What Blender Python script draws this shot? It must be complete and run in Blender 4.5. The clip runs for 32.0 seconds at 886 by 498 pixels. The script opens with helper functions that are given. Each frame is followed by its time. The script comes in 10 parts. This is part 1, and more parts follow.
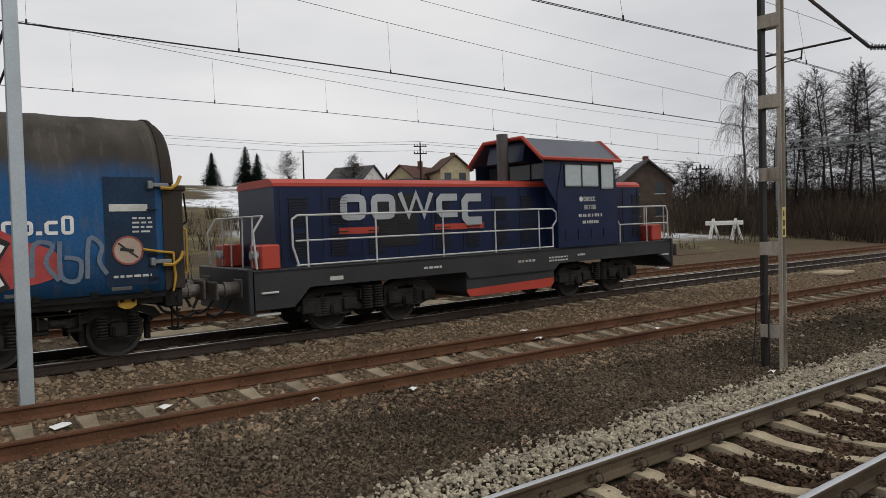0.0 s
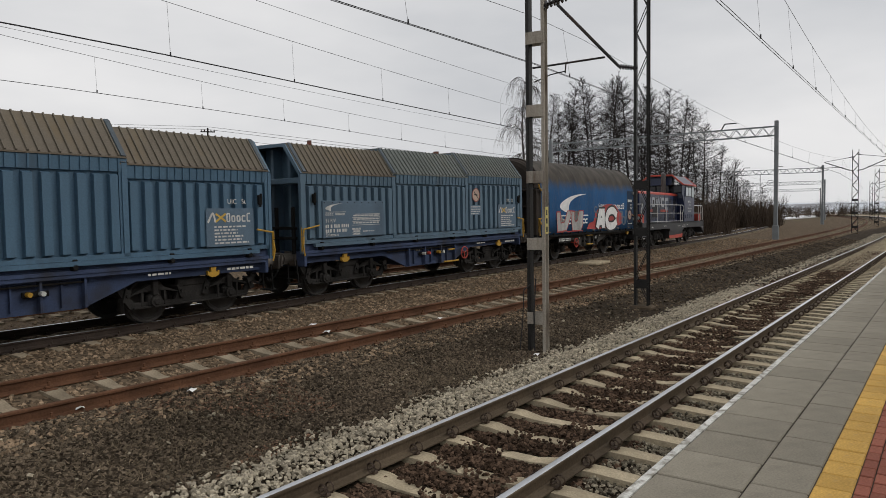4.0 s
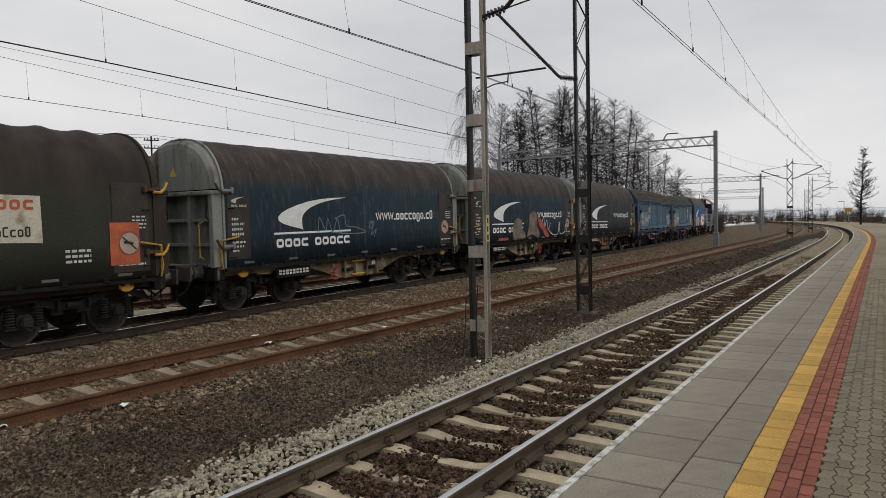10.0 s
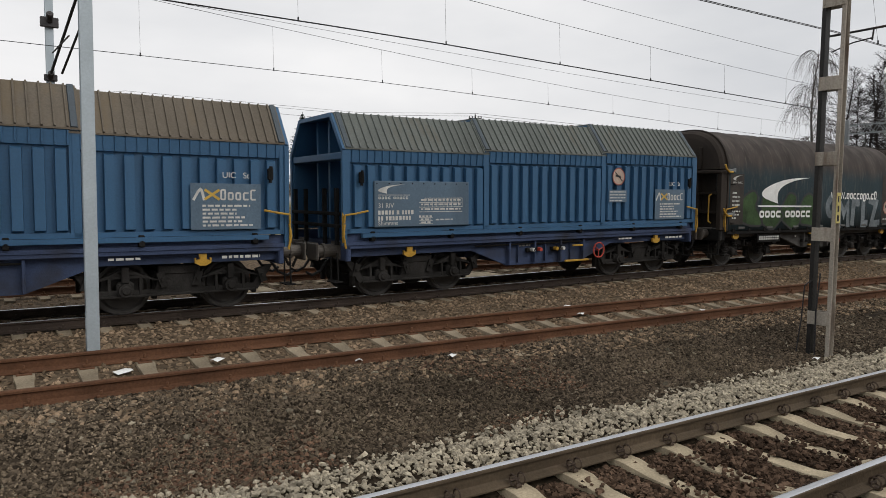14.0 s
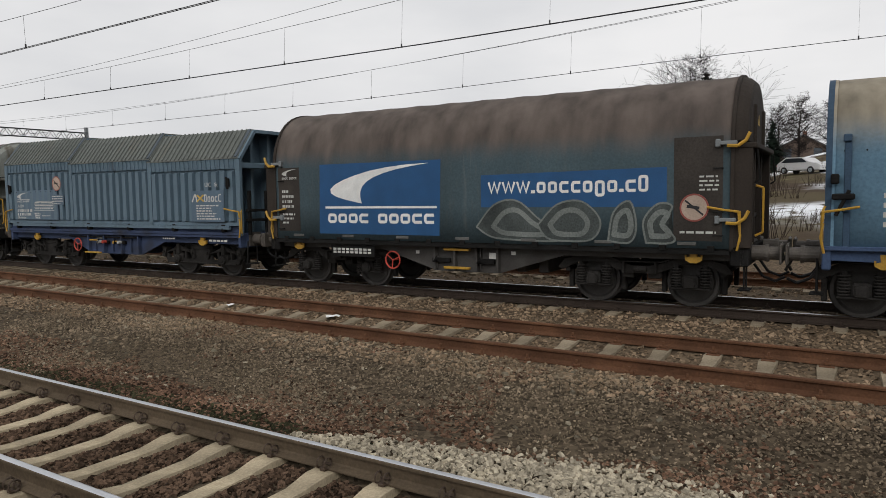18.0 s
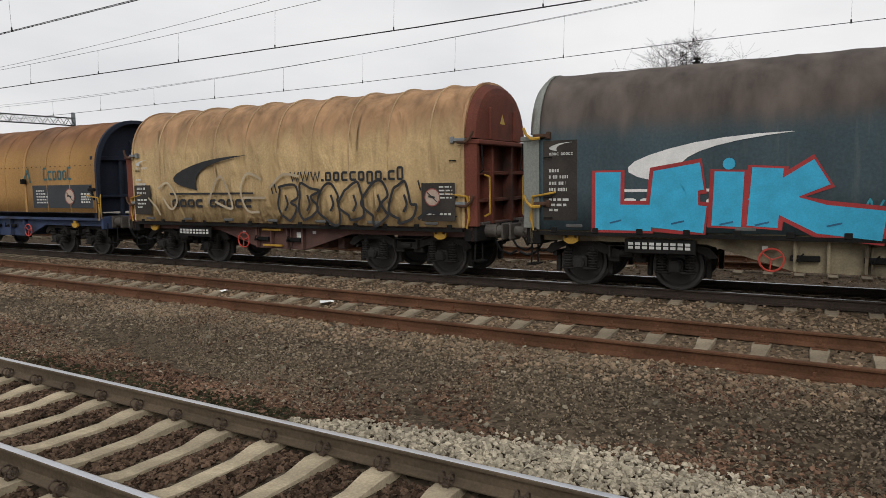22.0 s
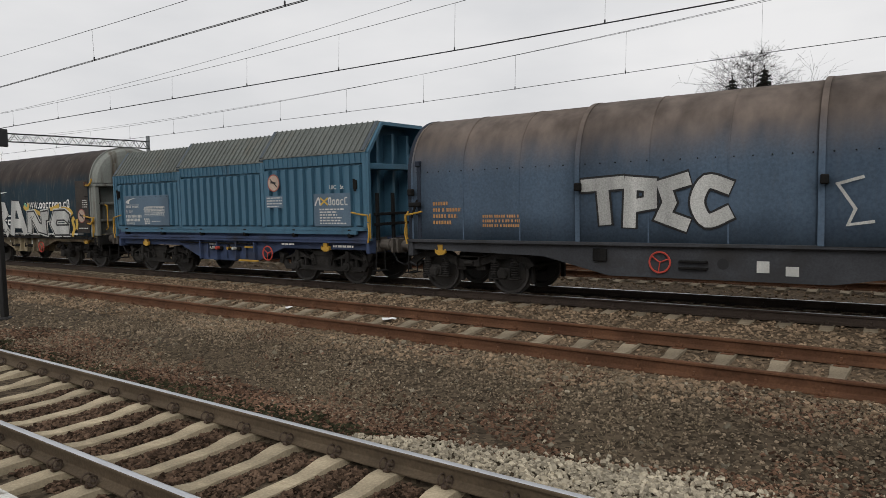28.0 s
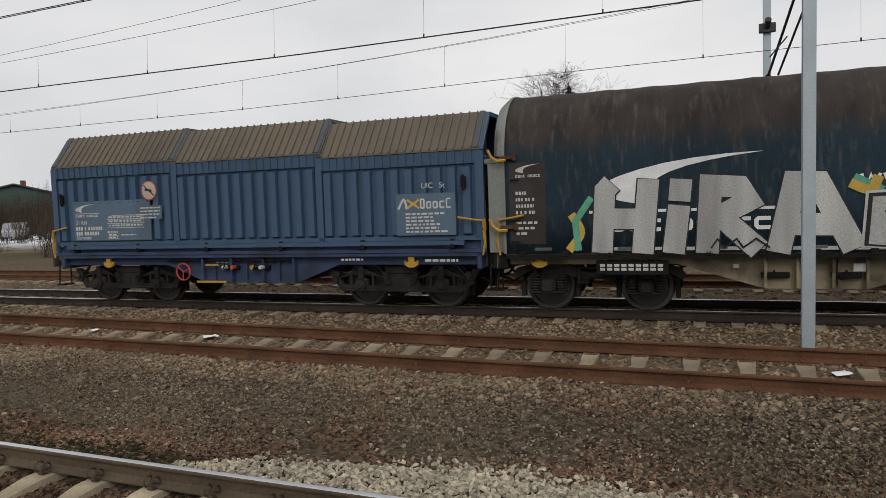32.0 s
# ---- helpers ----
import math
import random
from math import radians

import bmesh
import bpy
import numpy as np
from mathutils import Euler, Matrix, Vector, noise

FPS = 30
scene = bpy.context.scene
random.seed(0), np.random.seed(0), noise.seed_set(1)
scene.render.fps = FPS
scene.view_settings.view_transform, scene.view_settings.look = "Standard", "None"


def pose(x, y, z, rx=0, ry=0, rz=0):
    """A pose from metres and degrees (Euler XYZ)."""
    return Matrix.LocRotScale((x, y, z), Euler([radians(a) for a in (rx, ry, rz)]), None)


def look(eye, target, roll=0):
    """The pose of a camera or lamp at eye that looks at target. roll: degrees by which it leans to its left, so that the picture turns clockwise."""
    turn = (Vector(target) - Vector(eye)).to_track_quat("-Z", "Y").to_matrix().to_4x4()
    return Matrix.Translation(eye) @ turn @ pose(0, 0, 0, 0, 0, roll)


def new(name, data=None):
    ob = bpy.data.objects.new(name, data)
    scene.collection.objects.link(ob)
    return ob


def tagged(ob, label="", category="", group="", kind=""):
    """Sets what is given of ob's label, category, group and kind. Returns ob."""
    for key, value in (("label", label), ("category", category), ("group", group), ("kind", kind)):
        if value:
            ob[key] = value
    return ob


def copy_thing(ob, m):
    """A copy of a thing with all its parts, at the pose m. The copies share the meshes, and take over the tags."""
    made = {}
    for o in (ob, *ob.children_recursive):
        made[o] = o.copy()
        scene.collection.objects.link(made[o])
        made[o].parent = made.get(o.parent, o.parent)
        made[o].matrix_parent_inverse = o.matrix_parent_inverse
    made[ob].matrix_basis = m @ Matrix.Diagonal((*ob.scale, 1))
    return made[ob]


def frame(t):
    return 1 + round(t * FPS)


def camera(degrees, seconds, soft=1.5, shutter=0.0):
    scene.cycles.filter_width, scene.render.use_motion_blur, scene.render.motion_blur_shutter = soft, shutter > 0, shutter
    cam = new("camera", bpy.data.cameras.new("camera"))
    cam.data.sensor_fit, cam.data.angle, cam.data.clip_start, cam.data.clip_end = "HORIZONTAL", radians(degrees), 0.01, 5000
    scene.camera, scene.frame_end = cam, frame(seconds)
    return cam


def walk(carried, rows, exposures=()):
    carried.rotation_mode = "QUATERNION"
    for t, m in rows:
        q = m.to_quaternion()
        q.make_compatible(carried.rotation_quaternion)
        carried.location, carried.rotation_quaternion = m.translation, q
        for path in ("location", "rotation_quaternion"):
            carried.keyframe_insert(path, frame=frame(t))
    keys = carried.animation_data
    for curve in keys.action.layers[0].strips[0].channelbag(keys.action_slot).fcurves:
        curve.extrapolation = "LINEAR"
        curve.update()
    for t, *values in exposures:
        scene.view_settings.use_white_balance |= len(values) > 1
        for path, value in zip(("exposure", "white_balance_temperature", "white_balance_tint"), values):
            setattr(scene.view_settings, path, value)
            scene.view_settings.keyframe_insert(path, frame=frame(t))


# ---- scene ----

def view(x, y, z, yaw, pitch, roll):
    return pose(x, y, z, 0, 0, yaw) @ pose(0, 0, 0, 90 + pitch) @ pose(0, 0, 0, 0, 0, roll)


cam = camera(65.29, 32.0, 0.1)
PATH = [
    (0.0, view(0.100, 0.287, 2.051, -36.72, -1.75, -1.48)),
    (0.5, view(0.085, 0.280, 2.057, -38.87, -2.04, -0.88)),
    (1.0, view(0.084, 0.257, 2.052, -38.23, -2.32, -0.38)),
    (1.5, view(0.087, 0.270, 2.047, -37.17, -2.83, 0.07)),
    (2.0, view(0.088, 0.277, 2.041, -36.68, -3.02, 0.36)),
    (2.5, view(0.078, 0.288, 2.048, -37.15, -3.07, 0.11)),
    (3.0, view(0.104, 0.260, 2.081, -41.74, -2.77, -0.40)),
    (3.5, view(0.094, 0.169, 2.098, -49.48, -2.49, -0.53)),
    (4.0, view(0.073, 0.064, 2.124, -53.52, -2.84, -0.82)),
    (4.5, view(0.118, -0.022, 2.129, -55.20, -2.83, -0.91)),
    (6.5, view(0.119, -0.111, 2.138, -57.14, -2.22, -1.64)),
    (7.0, view(0.110, -0.108, 2.142, -56.91, -2.31, -1.69)),
    (7.5, view(0.122, -0.106, 2.133, -56.29, -2.61, -1.86)),
    (8.0, view(0.122, -0.101, 2.125, -55.98, -2.66, -1.98)),
    (8.5, view(0.111, -0.100, 2.125, -56.04, -2.62, -1.93)),
    (9.0, view(0.114, -0.106, 2.119, -56.30, -2.62, -1.76)),
    (9.5, view(0.126, -0.100, 2.108, -56.85, -2.69, -1.41)),
    (10.0, view(0.140, -0.097, 2.115, -57.50, -2.18, -1.16)),
    (10.5, view(0.149, -0.086, 2.115, -57.62, -1.36, -0.90)),
    (11.0, view(0.105, -0.130, 2.112, -57.26, -0.67, -0.78)),
    (11.5, view(0.130, -0.171, 2.115, -56.89, -1.67, -0.70)),
    (12.0, view(0.156, -0.179, 2.123, -53.19, -1.93, -1.12)),
    (12.5, view(0.157, -0.095, 2.084, -45.82, -2.23, -0.18)),
    (13.0, view(0.093, -0.021, 2.065, -41.50, -2.57, 0.52)),
    (13.5, view(0.072, 0.039, 2.049, -36.89, -3.48, 0.48)),
    (14.0, view(0.052, 0.072, 2.044, -32.49, -4.00, 0.69)),
    (14.5, view(0.026, 0.060, 2.077, -28.02, -4.27, 0.91)),
    (16.5, view(0.093, -0.046, 2.082, 7.98, -4.26, -0.00)),
    (17.0, view(0.087, 0.062, 2.040, 20.37, -4.84, 0.30)),
    (17.5, view(0.025, 0.053, 2.052, 28.00, -4.97, 0.37)),
    (18.0, view(-0.056, 0.008, 2.079, 31.71, -4.53, -0.67)),
    (18.5, view(-0.090, -0.027, 2.072, 33.54, -4.59, -0.14)),
    (19.0, view(-0.106, -0.045, 2.086, 35.23, -5.29, -0.73)),
    (19.5, view(-0.106, -0.065, 2.092, 35.50, -5.24, -0.91)),
    (20.0, view(-0.094, -0.053, 2.093, 30.20, -5.68, -0.99)),
    (20.5, view(-0.099, -0.043, 2.087, 28.69, -5.92, -1.17)),
    (21.0, view(-0.100, -0.049, 2.088, 29.11, -6.15, -0.70)),
    (21.5, view(-0.100, -0.044, 2.079, 29.58, -6.23, -0.71)),
    (22.0, view(-0.115, -0.007, 2.074, 30.96, -5.76, -0.81)),
    (22.5, view(-0.135, -0.003, 2.061, 33.47, -4.52, -0.96)),
    (23.0, view(-0.132, -0.031, 2.077, 35.60, -3.89, -1.38)),
    (23.5, view(-0.124, -0.063, 2.071, 36.59, -3.84, -1.46)),
    (24.0, view(-0.125, -0.046, 2.075, 37.13, -4.04, -1.61)),
    (24.5, view(-0.127, -0.053, 2.079, 37.28, -3.94, -1.58)),
    (26.5, view(-0.112, -0.040, 2.076, 33.79, -4.08, -1.31)),
    (27.0, view(-0.123, -0.065, 2.086, 33.92, -4.21, -1.12)),
    (27.5, view(-0.137, -0.052, 2.081, 34.65, -4.19, -0.69)),
    (28.0, view(-0.142, -0.035, 2.074, 35.84, -4.20, -1.24)),
    (28.5, view(-0.143, -0.012, 2.077, 36.25, -4.18, -1.12)),
    (29.0, view(-0.144, -0.022, 2.071, 36.50, -3.99, -0.82)),
    (29.5, view(-0.144, -0.019, 2.074, 36.43, -4.02, -0.84)),
    (30.0, view(-0.133, -0.010, 2.070, 35.95, -3.95, -0.83)),
    (30.5, view(-0.136, -0.027, 2.067, 35.35, -3.88, -0.72)),
    (31.0, view(-0.115, -0.045, 2.073, 34.36, -3.87, -1.05)),
    (31.5, view(-0.106, -0.044, 2.086, 30.62, -3.93, -1.55)),
    (32.0, view(-0.139, -0.031, 2.074, 21.56, -3.79, -1.81)),
]
walk(cam, PATH, [(0, 0.04), (1, -0.04), (2, 0.15), (4, 0.02), (11, 0.0), (13, 0.04), (14, 0.2), (14.5, 0.22), (16.5, 0.05), (19, 0.12), (21, 0.17), (22, 0.15), (23, 0.07), (32, 0.04)])

# ---- light: overcast winter day ----
SUN_EL, SUN_AZ = 38.0, 150.0
world = bpy.data.worlds.new("overcast_sky")
scene.world = world
world.use_nodes = True
wn, wl = world.node_tree.nodes, world.node_tree.links
wn.clear()
sky = wn.new("ShaderNodeTexSky")
sky.sky_type, sky.sun_disc = "NISHITA", False
sky.sun_elevation, sky.sun_rotation = radians(SUN_EL), radians(SUN_AZ)
sky.air_density, sky.dust_density = 1.0, 5.0
hsv = wn.new("ShaderNodeHueSaturation")
hsv.inputs["Saturation"].default_value = 0.10
wtc = wn.new("ShaderNodeTexCoord")
wmap = wn.new("ShaderNodeMapping")
wmap.inputs["Scale"].default_value = (1.0, 1.0, 3.2)
cloud = wn.new("ShaderNodeTexNoise")
cloud.inputs["Scale"].default_value, cloud.inputs["Detail"].default_value = 1.7, 6.0
ramp = wn.new("ShaderNodeValToRGB")
ramp.color_ramp.elements[0].position, ramp.color_ramp.elements[0].color = 0.3, (0.66, 0.68, 0.71, 1)
ramp.color_ramp.elements[1].position, ramp.color_ramp.elements[1].color = 0.7, (0.95, 0.95, 0.955, 1)
flat = wn.new("ShaderNodeMix")
flat.data_type, flat.blend_type = "RGBA", "MIX"
flat.inputs[0].default_value = 0.88
flat.inputs[7].default_value = (7.85, 7.8, 7.8, 1)
mulc = wn.new("ShaderNodeMix")
mulc.data_type, mulc.blend_type = "RGBA", "MULTIPLY"
mulc.inputs[0].default_value = 1.0
bg = wn.new("ShaderNodeBackground")
bg.inputs["Strength"].default_value = 0.115
wout = wn.new("ShaderNodeOutputWorld")
wl.new(wtc.outputs["Generated"], wmap.inputs["Vector"])
wl.new(wmap.outputs[0], cloud.inputs["Vector"])
wl.new(cloud.outputs["Fac"], ramp.inputs[0])
wl.new(sky.outputs[0], hsv.inputs["Color"])
wl.new(hsv.outputs[0], flat.inputs[6])
wl.new(flat.outputs[2], mulc.inputs[6])
wl.new(ramp.outputs[0], mulc.inputs[7])
wl.new(mulc.outputs[2], bg.inputs["Color"])
wl.new(bg.outputs[0], wout.inputs[0])
sun = new("sun", bpy.data.lights.new("sun", "SUN"))
sun.data.energy, sun.data.angle, sun.data.color = 0.9, radians(30), (1.0, 0.97, 0.93)
sun_dir = Vector((math.sin(radians(SUN_AZ)) * math.cos(radians(SUN_EL)), math.cos(radians(SUN_AZ)) * math.cos(radians(SUN_EL)), math.sin(radians(SUN_EL))))
sun.matrix_world = look(sun_dir * 200, (0, 0, 0))

# ---- materials ----


def mat(name, col, rough=0.75, metal=0.0, var=0.25, scale=1.2, fine=30.0, bump=0.15, dirt=None, dirt_at=0.55, streak=False, rnd=0.0, island=0.0, dirt_scale=0.9):
    m = bpy.data.materials.new(name)
    m.use_nodes = True
    n, l = m.node_tree.nodes, m.node_tree.links
    b = n["Principled BSDF"]
    b.inputs["Roughness"].default_value, b.inputs["Metallic"].default_value = rough, metal
    b.inputs["Specular IOR Level"].default_value = 0.06 if rough >= 0.88 else 0.2 if rough >= 0.7 else 0.4
    tc = n.new("ShaderNodeTexCoord")
    mp = n.new("ShaderNodeMapping")
    if streak:
        mp.inputs["Scale"].default_value = (1.0, 1.0, 0.12)
    l.new(tc.outputs["Object"], mp.inputs["Vector"])
    big = n.new("ShaderNodeTexNoise")
    big.inputs["Scale"].default_value, big.inputs["Detail"].default_value = scale, 5.0
    sml = n.new("ShaderNodeTexNoise")
    sml.inputs["Scale"].default_value, sml.inputs["Detail"].default_value = fine, 4.0
    l.new(mp.outputs[0], big.inputs["Vector"])
    l.new(tc.outputs["Object"], sml.inputs["Vector"])
    mr = n.new("ShaderNodeMapRange")
    mr.inputs[1].default_value, mr.inputs[2].default_value = 0.25, 0.75
    mr.inputs[3].default_value, mr.inputs[4].default_value = 1 - var, 1 + var
    l.new(big.outputs["Fac"], mr.inputs[0])
    mr2 = n.new("ShaderNodeMapRange")
    mr2.inputs[1].default_value, mr2.inputs[2].default_value = 0.25, 0.75
    mr2.inputs[3].default_value, mr2.inputs[4].default_value = 1 - var * 0.7, 1 + var * 0.7
    l.new(sml.outputs["Fac"], mr2.inputs[0])
    f = n.new("ShaderNodeMath")
    f.operation = "MULTIPLY"
    l.new(mr.outputs[0], f.inputs[0])
    l.new(mr2.outputs[0], f.inputs[1])
    out = f.outputs[0]
    for amount, node, sock in ((rnd, "ShaderNodeObjectInfo", "Random"), (island, "ShaderNodeNewGeometry", "Random Per Island")):
        if amount:
            oi = n.new(node)
            mo = n.new("ShaderNodeMapRange")
            mo.inputs[3].default_value, mo.inputs[4].default_value = 1 - amount, 1 + amount
            l.new(oi.outputs[sock], mo.inputs[0])
            g = n.new("ShaderNodeMath")
            g.operation = "MULTIPLY"
            l.new(out, g.inputs[0])
            l.new(mo.outputs[0], g.inputs[1])
            out = g.outputs[0]
    vm = n.new("ShaderNodeVectorMath")
    vm.operation = "SCALE"
    vm.inputs[0].default_value = col
    l.new(out, vm.inputs["Scale"])
    colour = vm.outputs[0]
    if dirt:
        dn = n.new("ShaderNodeTexNoise")
        dn.inputs["Scale"].default_value, dn.inputs["Detail"].default_value = dirt_scale, 8.0
        l.new(mp.outputs[0], dn.inputs["Vector"])
        dr = n.new("ShaderNodeMapRange")
        dr.inputs[1].default_value, dr.inputs[2].default_value = dirt_at, dirt_at + 0.18
        l.new(dn.outputs["Fac"], dr.inputs[0])
        mx = n.new("ShaderNodeMix")
        mx.data_type = "RGBA"
        mx.inputs[7].default_value = (*dirt, 1)
        l.new(dr.outputs[0], mx.inputs[0])
        l.new(colour, mx.inputs[6])
        colour = mx.outputs[2]
    l.new(colour, b.inputs["Base Color"])
    if bump:
        bp = n.new("ShaderNodeBump")
        bp.inputs["Strength"].default_value, bp.inputs["Distance"].default_value = bump, 0.02
        l.new(sml.outputs["Fac"], bp.inputs["Height"])
        l.new(bp.outputs[0], b.inputs["Normal"])
    return m


def two_tone(name, low, high, level=3.05, soft=0.28, rough=0.8, var=0.25, mottle=(0.2, 0.2, 0.19), mottle_at=0.66, ragged=0.9, smear=0.0):
    """Painted sheet below, soot and rust-brown dirt settled on the top of the hood above the level, with a ragged edge."""
    m = mat(name, low, rough, 0.0, var, 0.7, 22.0, 0.12, mottle, mottle_at, streak=True, dirt_scale=2.2)
    n, l = m.node_tree.nodes, m.node_tree.links
    b = n["Principled BSDF"]
    before = b.inputs["Base Color"].links[0].from_socket
    tc = n.new("ShaderNodeTexCoord")
    sep = n.new("ShaderNodeSeparateXYZ")
    l.new(tc.outputs["Object"], sep.inputs[0])
    mp = n.new("ShaderNodeMapping")
    mp.inputs["Scale"].default_value = (1.0, 1.0, 0.25)
    l.new(tc.outputs["Object"], mp.inputs["Vector"])
    ns = n.new("ShaderNodeTexNoise")
    ns.inputs["Scale"].default_value, ns.inputs["Detail"].default_value = 2.6, 6.0
    l.new(mp.outputs[0], ns.inputs["Vector"])
    ad = n.new("ShaderNodeMath")
    ad.operation = "MULTIPLY_ADD"
    ad.inputs[1].default_value = ragged
    l.new(ns.outputs["Fac"], ad.inputs[0])
    l.new(sep.outputs["Z"], ad.inputs[2])
    mr = n.new("ShaderNodeMapRange")
    mr.interpolation_type = "SMOOTHSTEP"
    mr.inputs[1].default_value, mr.inputs[2].default_value = level + ragged / 2 - soft, level + ragged / 2 + soft
    l.new(ad.outputs[0], mr.inputs[0])
    vm = n.new("ShaderNodeVectorMath")
    vm.operation = "SCALE"
    vm.inputs[0].default_value = high
    g = n.new("ShaderNodeMapRange")
    g.inputs[1].default_value, g.inputs[2].default_value, g.inputs[3].default_value, g.inputs[4].default_value = 0.3, 0.7, 0.65, 1.35
    l.new(ns.outputs["Fac"], g.inputs[0])
    l.new(g.outputs[0], vm.inputs["Scale"])
    mx = n.new("ShaderNodeMix")
    mx.data_type = "RGBA"
    l.new(mr.outputs[0], mx.inputs[0])
    l.new(before, mx.inputs[6])
    l.new(vm.outputs[0], mx.inputs[7])
    last = mx.outputs[2]
    if smear:
        mp2 = n.new("ShaderNodeMapping")
        mp2.inputs["Scale"].default_value, mp2.inputs["Rotation"].default_value = (5.6, 1.0, 1.2), (0, 0.16, 0)
        l.new(tc.outputs["Object"], mp2.inputs["Vector"])
        n2 = n.new("ShaderNodeTexNoise")
        n2.inputs["Scale"].default_value, n2.inputs["Detail"].default_value, n2.inputs["Roughness"].default_value = 1.5, 7.0, 0.62
        l.new(mp2.outputs[0], n2.inputs["Vector"])
        r2 = n.new("ShaderNodeMapRange")
        r2.inputs[1].default_value, r2.inputs[2].default_value, r2.inputs[4].default_value = 0.53, 0.78, smear
        l.new(n2.outputs["Fac"], r2.inputs[0])
        m2 = n.new("ShaderNodeMix")
        m2.data_type = "RGBA"
        m2.inputs[7].default_value = (0.15, 0.128, 0.105, 1)
        l.new(r2.outputs[0], m2.inputs[0])
        l.new(last, m2.inputs[6])
        last = m2.outputs[2]
    l.new(last, b.inputs["Base Color"])
    return m


M = {}
M["stone_dark"] = mat("stone_dark", (0.088, 0.068, 0.048), 0.9, 0, 0.45, 0.5, 40, 0.2, island=0.75)
M["stone_brown"] = mat("stone_brown", (0.086, 0.056, 0.038), 0.9, 0, 0.42, 0.9, 40, 0.2, island=0.75)
M["stone_tan"] = mat("stone_tan", (0.205, 0.148, 0.097), 0.9, 0, 0.38, 0.9, 40, 0.2, island=0.5)
M["stone_earth"] = mat("stone_earth", (0.178, 0.139, 0.097), 0.95, 0, 0.55, 0.45, 40, 0.2, island=0.6)
M["stone_red"] = mat("stone_reddish", (0.118, 0.071, 0.047), 0.9, 0, 0.5, 0.7, 40, 0.2, island=0.8)
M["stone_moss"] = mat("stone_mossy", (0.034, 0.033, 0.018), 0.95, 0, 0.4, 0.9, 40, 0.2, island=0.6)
M["dead_grass"] = mat("dead_grass", (0.15, 0.118, 0.078), 0.95, 0, 0.3, 2, 20, 0.0, island=0.5)
M["stone_white"] = mat("stone_white", (0.37, 0.325, 0.245), 0.9, 0, 0.28, 2, 40, 0.2, island=0.42)
M["stone_grey"] = mat("stone_grey", (0.215, 0.187, 0.138), 0.9, 0, 0.35, 1.2, 40, 0.2, island=0.6)
M["sleeper"] = mat("sleeper_concrete", (0.39, 0.325, 0.225), 0.9, 0, 0.3, 4, 50, 0.3, (0.16, 0.12, 0.08), 0.64, rnd=0.15, dirt_scale=3)
M["sleeper_grey"] = mat("sleeper_grey", (0.25, 0.205, 0.145), 0.9, 0, 0.3, 4, 50, 0.3, (0.12, 0.09, 0.06), 0.55, rnd=0.2, dirt_scale=3)
M["rail_side"] = mat("rail_side_weathered", (0.106, 0.079, 0.052), 0.75, 0.1, 0.3, 2, 40, 0.2, (0.09, 0.06, 0.04), 0.58)
M["rail_shine"] = mat("rail_running_surface", (0.62, 0.63, 0.65), 0.3, 0.9, 0.1, 3, 60, 0.03)
M["rail_rust"] = mat("rail_rust", (0.108, 0.052, 0.028), 0.85, 0.1, 0.35, 2, 40, 0.25, (0.08, 0.035, 0.02), 0.6)
M["rail_dark"] = mat("rail_dark", (0.045, 0.033, 0.026), 0.7, 0.2, 0.3, 2, 40, 0.2)
M["clip"] = mat("fastening_steel", (0.085, 0.062, 0.047), 0.7, 0.4, 0.3, 9, 60, 0.2)
M["slab"] = mat("platform_slab_concrete", (0.262, 0.235, 0.185), 0.85, 0, 0.22, 1.8, 60, 0.25, (0.19, 0.17, 0.135), 0.55, rnd=0.1, dirt_scale=2.6)
M["white_line"] = mat("worn_white_paint", (0.62, 0.61, 0.57), 0.8, 0, 0.25, 3, 60, 0.2, (0.24, 0.22, 0.18), 0.48, dirt_scale=11)
M["yellow_tile"] = mat("yellow_tile", (0.60, 0.36, 0.09), 0.8, 0, 0.28, 2.5, 60, 0.2, (0.40, 0.28, 0.13), 0.56, rnd=0.16, dirt_scale=6)
M["red_paver"] = mat("red_paver", (0.30, 0.105, 0.07), 0.85, 0, 0.25, 3, 60, 0.25, rnd=0.18)
M["grey_paver"] = mat("grey_paver", (0.24, 0.21, 0.15), 0.88, 0, 0.25, 3, 60, 0.25, rnd=0.15, island=0.12)
M["joint"] = mat("paving_joint", (0.06, 0.053, 0.043), 0.95, 0, 0.3, 5, 40, 0.2)
M["tar_steel"] = mat("tarred_mast_steel", (0.015, 0.014, 0.013), 0.6, 0.1, 0.4, 3, 40, 0.2, (0.07, 0.04, 0.025), 0.62, streak=True)
M["pale_mast"] = mat("flaking_pale_mast_paint", (0.36, 0.325, 0.275), 0.85, 0, 0.3, 4, 40, 0.25, (0.10, 0.06, 0.04), 0.53, streak=True, dirt_scale=6)
M["galv"] = mat("galvanised_steel", (0.40, 0.45, 0.48), 0.55, 0.35, 0.12, 1.5, 40, 0.05)
# Darker copy of galv: the backlit look of the portals is put into the colour.
M["galv_far"] = mat("galvanised_backlit_tone", (0.19, 0.205, 0.21), 0.6, 0.3, 0.12, 1.5, 20, 0.0)
M["wire"] = mat("overhead_wire", (0.035, 0.034, 0.036), 0.5, 0.4, 0.2, 2, 20, 0.0)
M["insulator"] = mat("insulator", (0.035, 0.03, 0.03), 0.25, 0.0, 0.2, 5, 20, 0.0)
M["yellow"] = mat("yellow_paint", (0.42, 0.24, 0.03), 0.5, 0, 0.25, 6, 50, 0.1, (0.2, 0.12, 0.04), 0.62, dirt_scale=5)
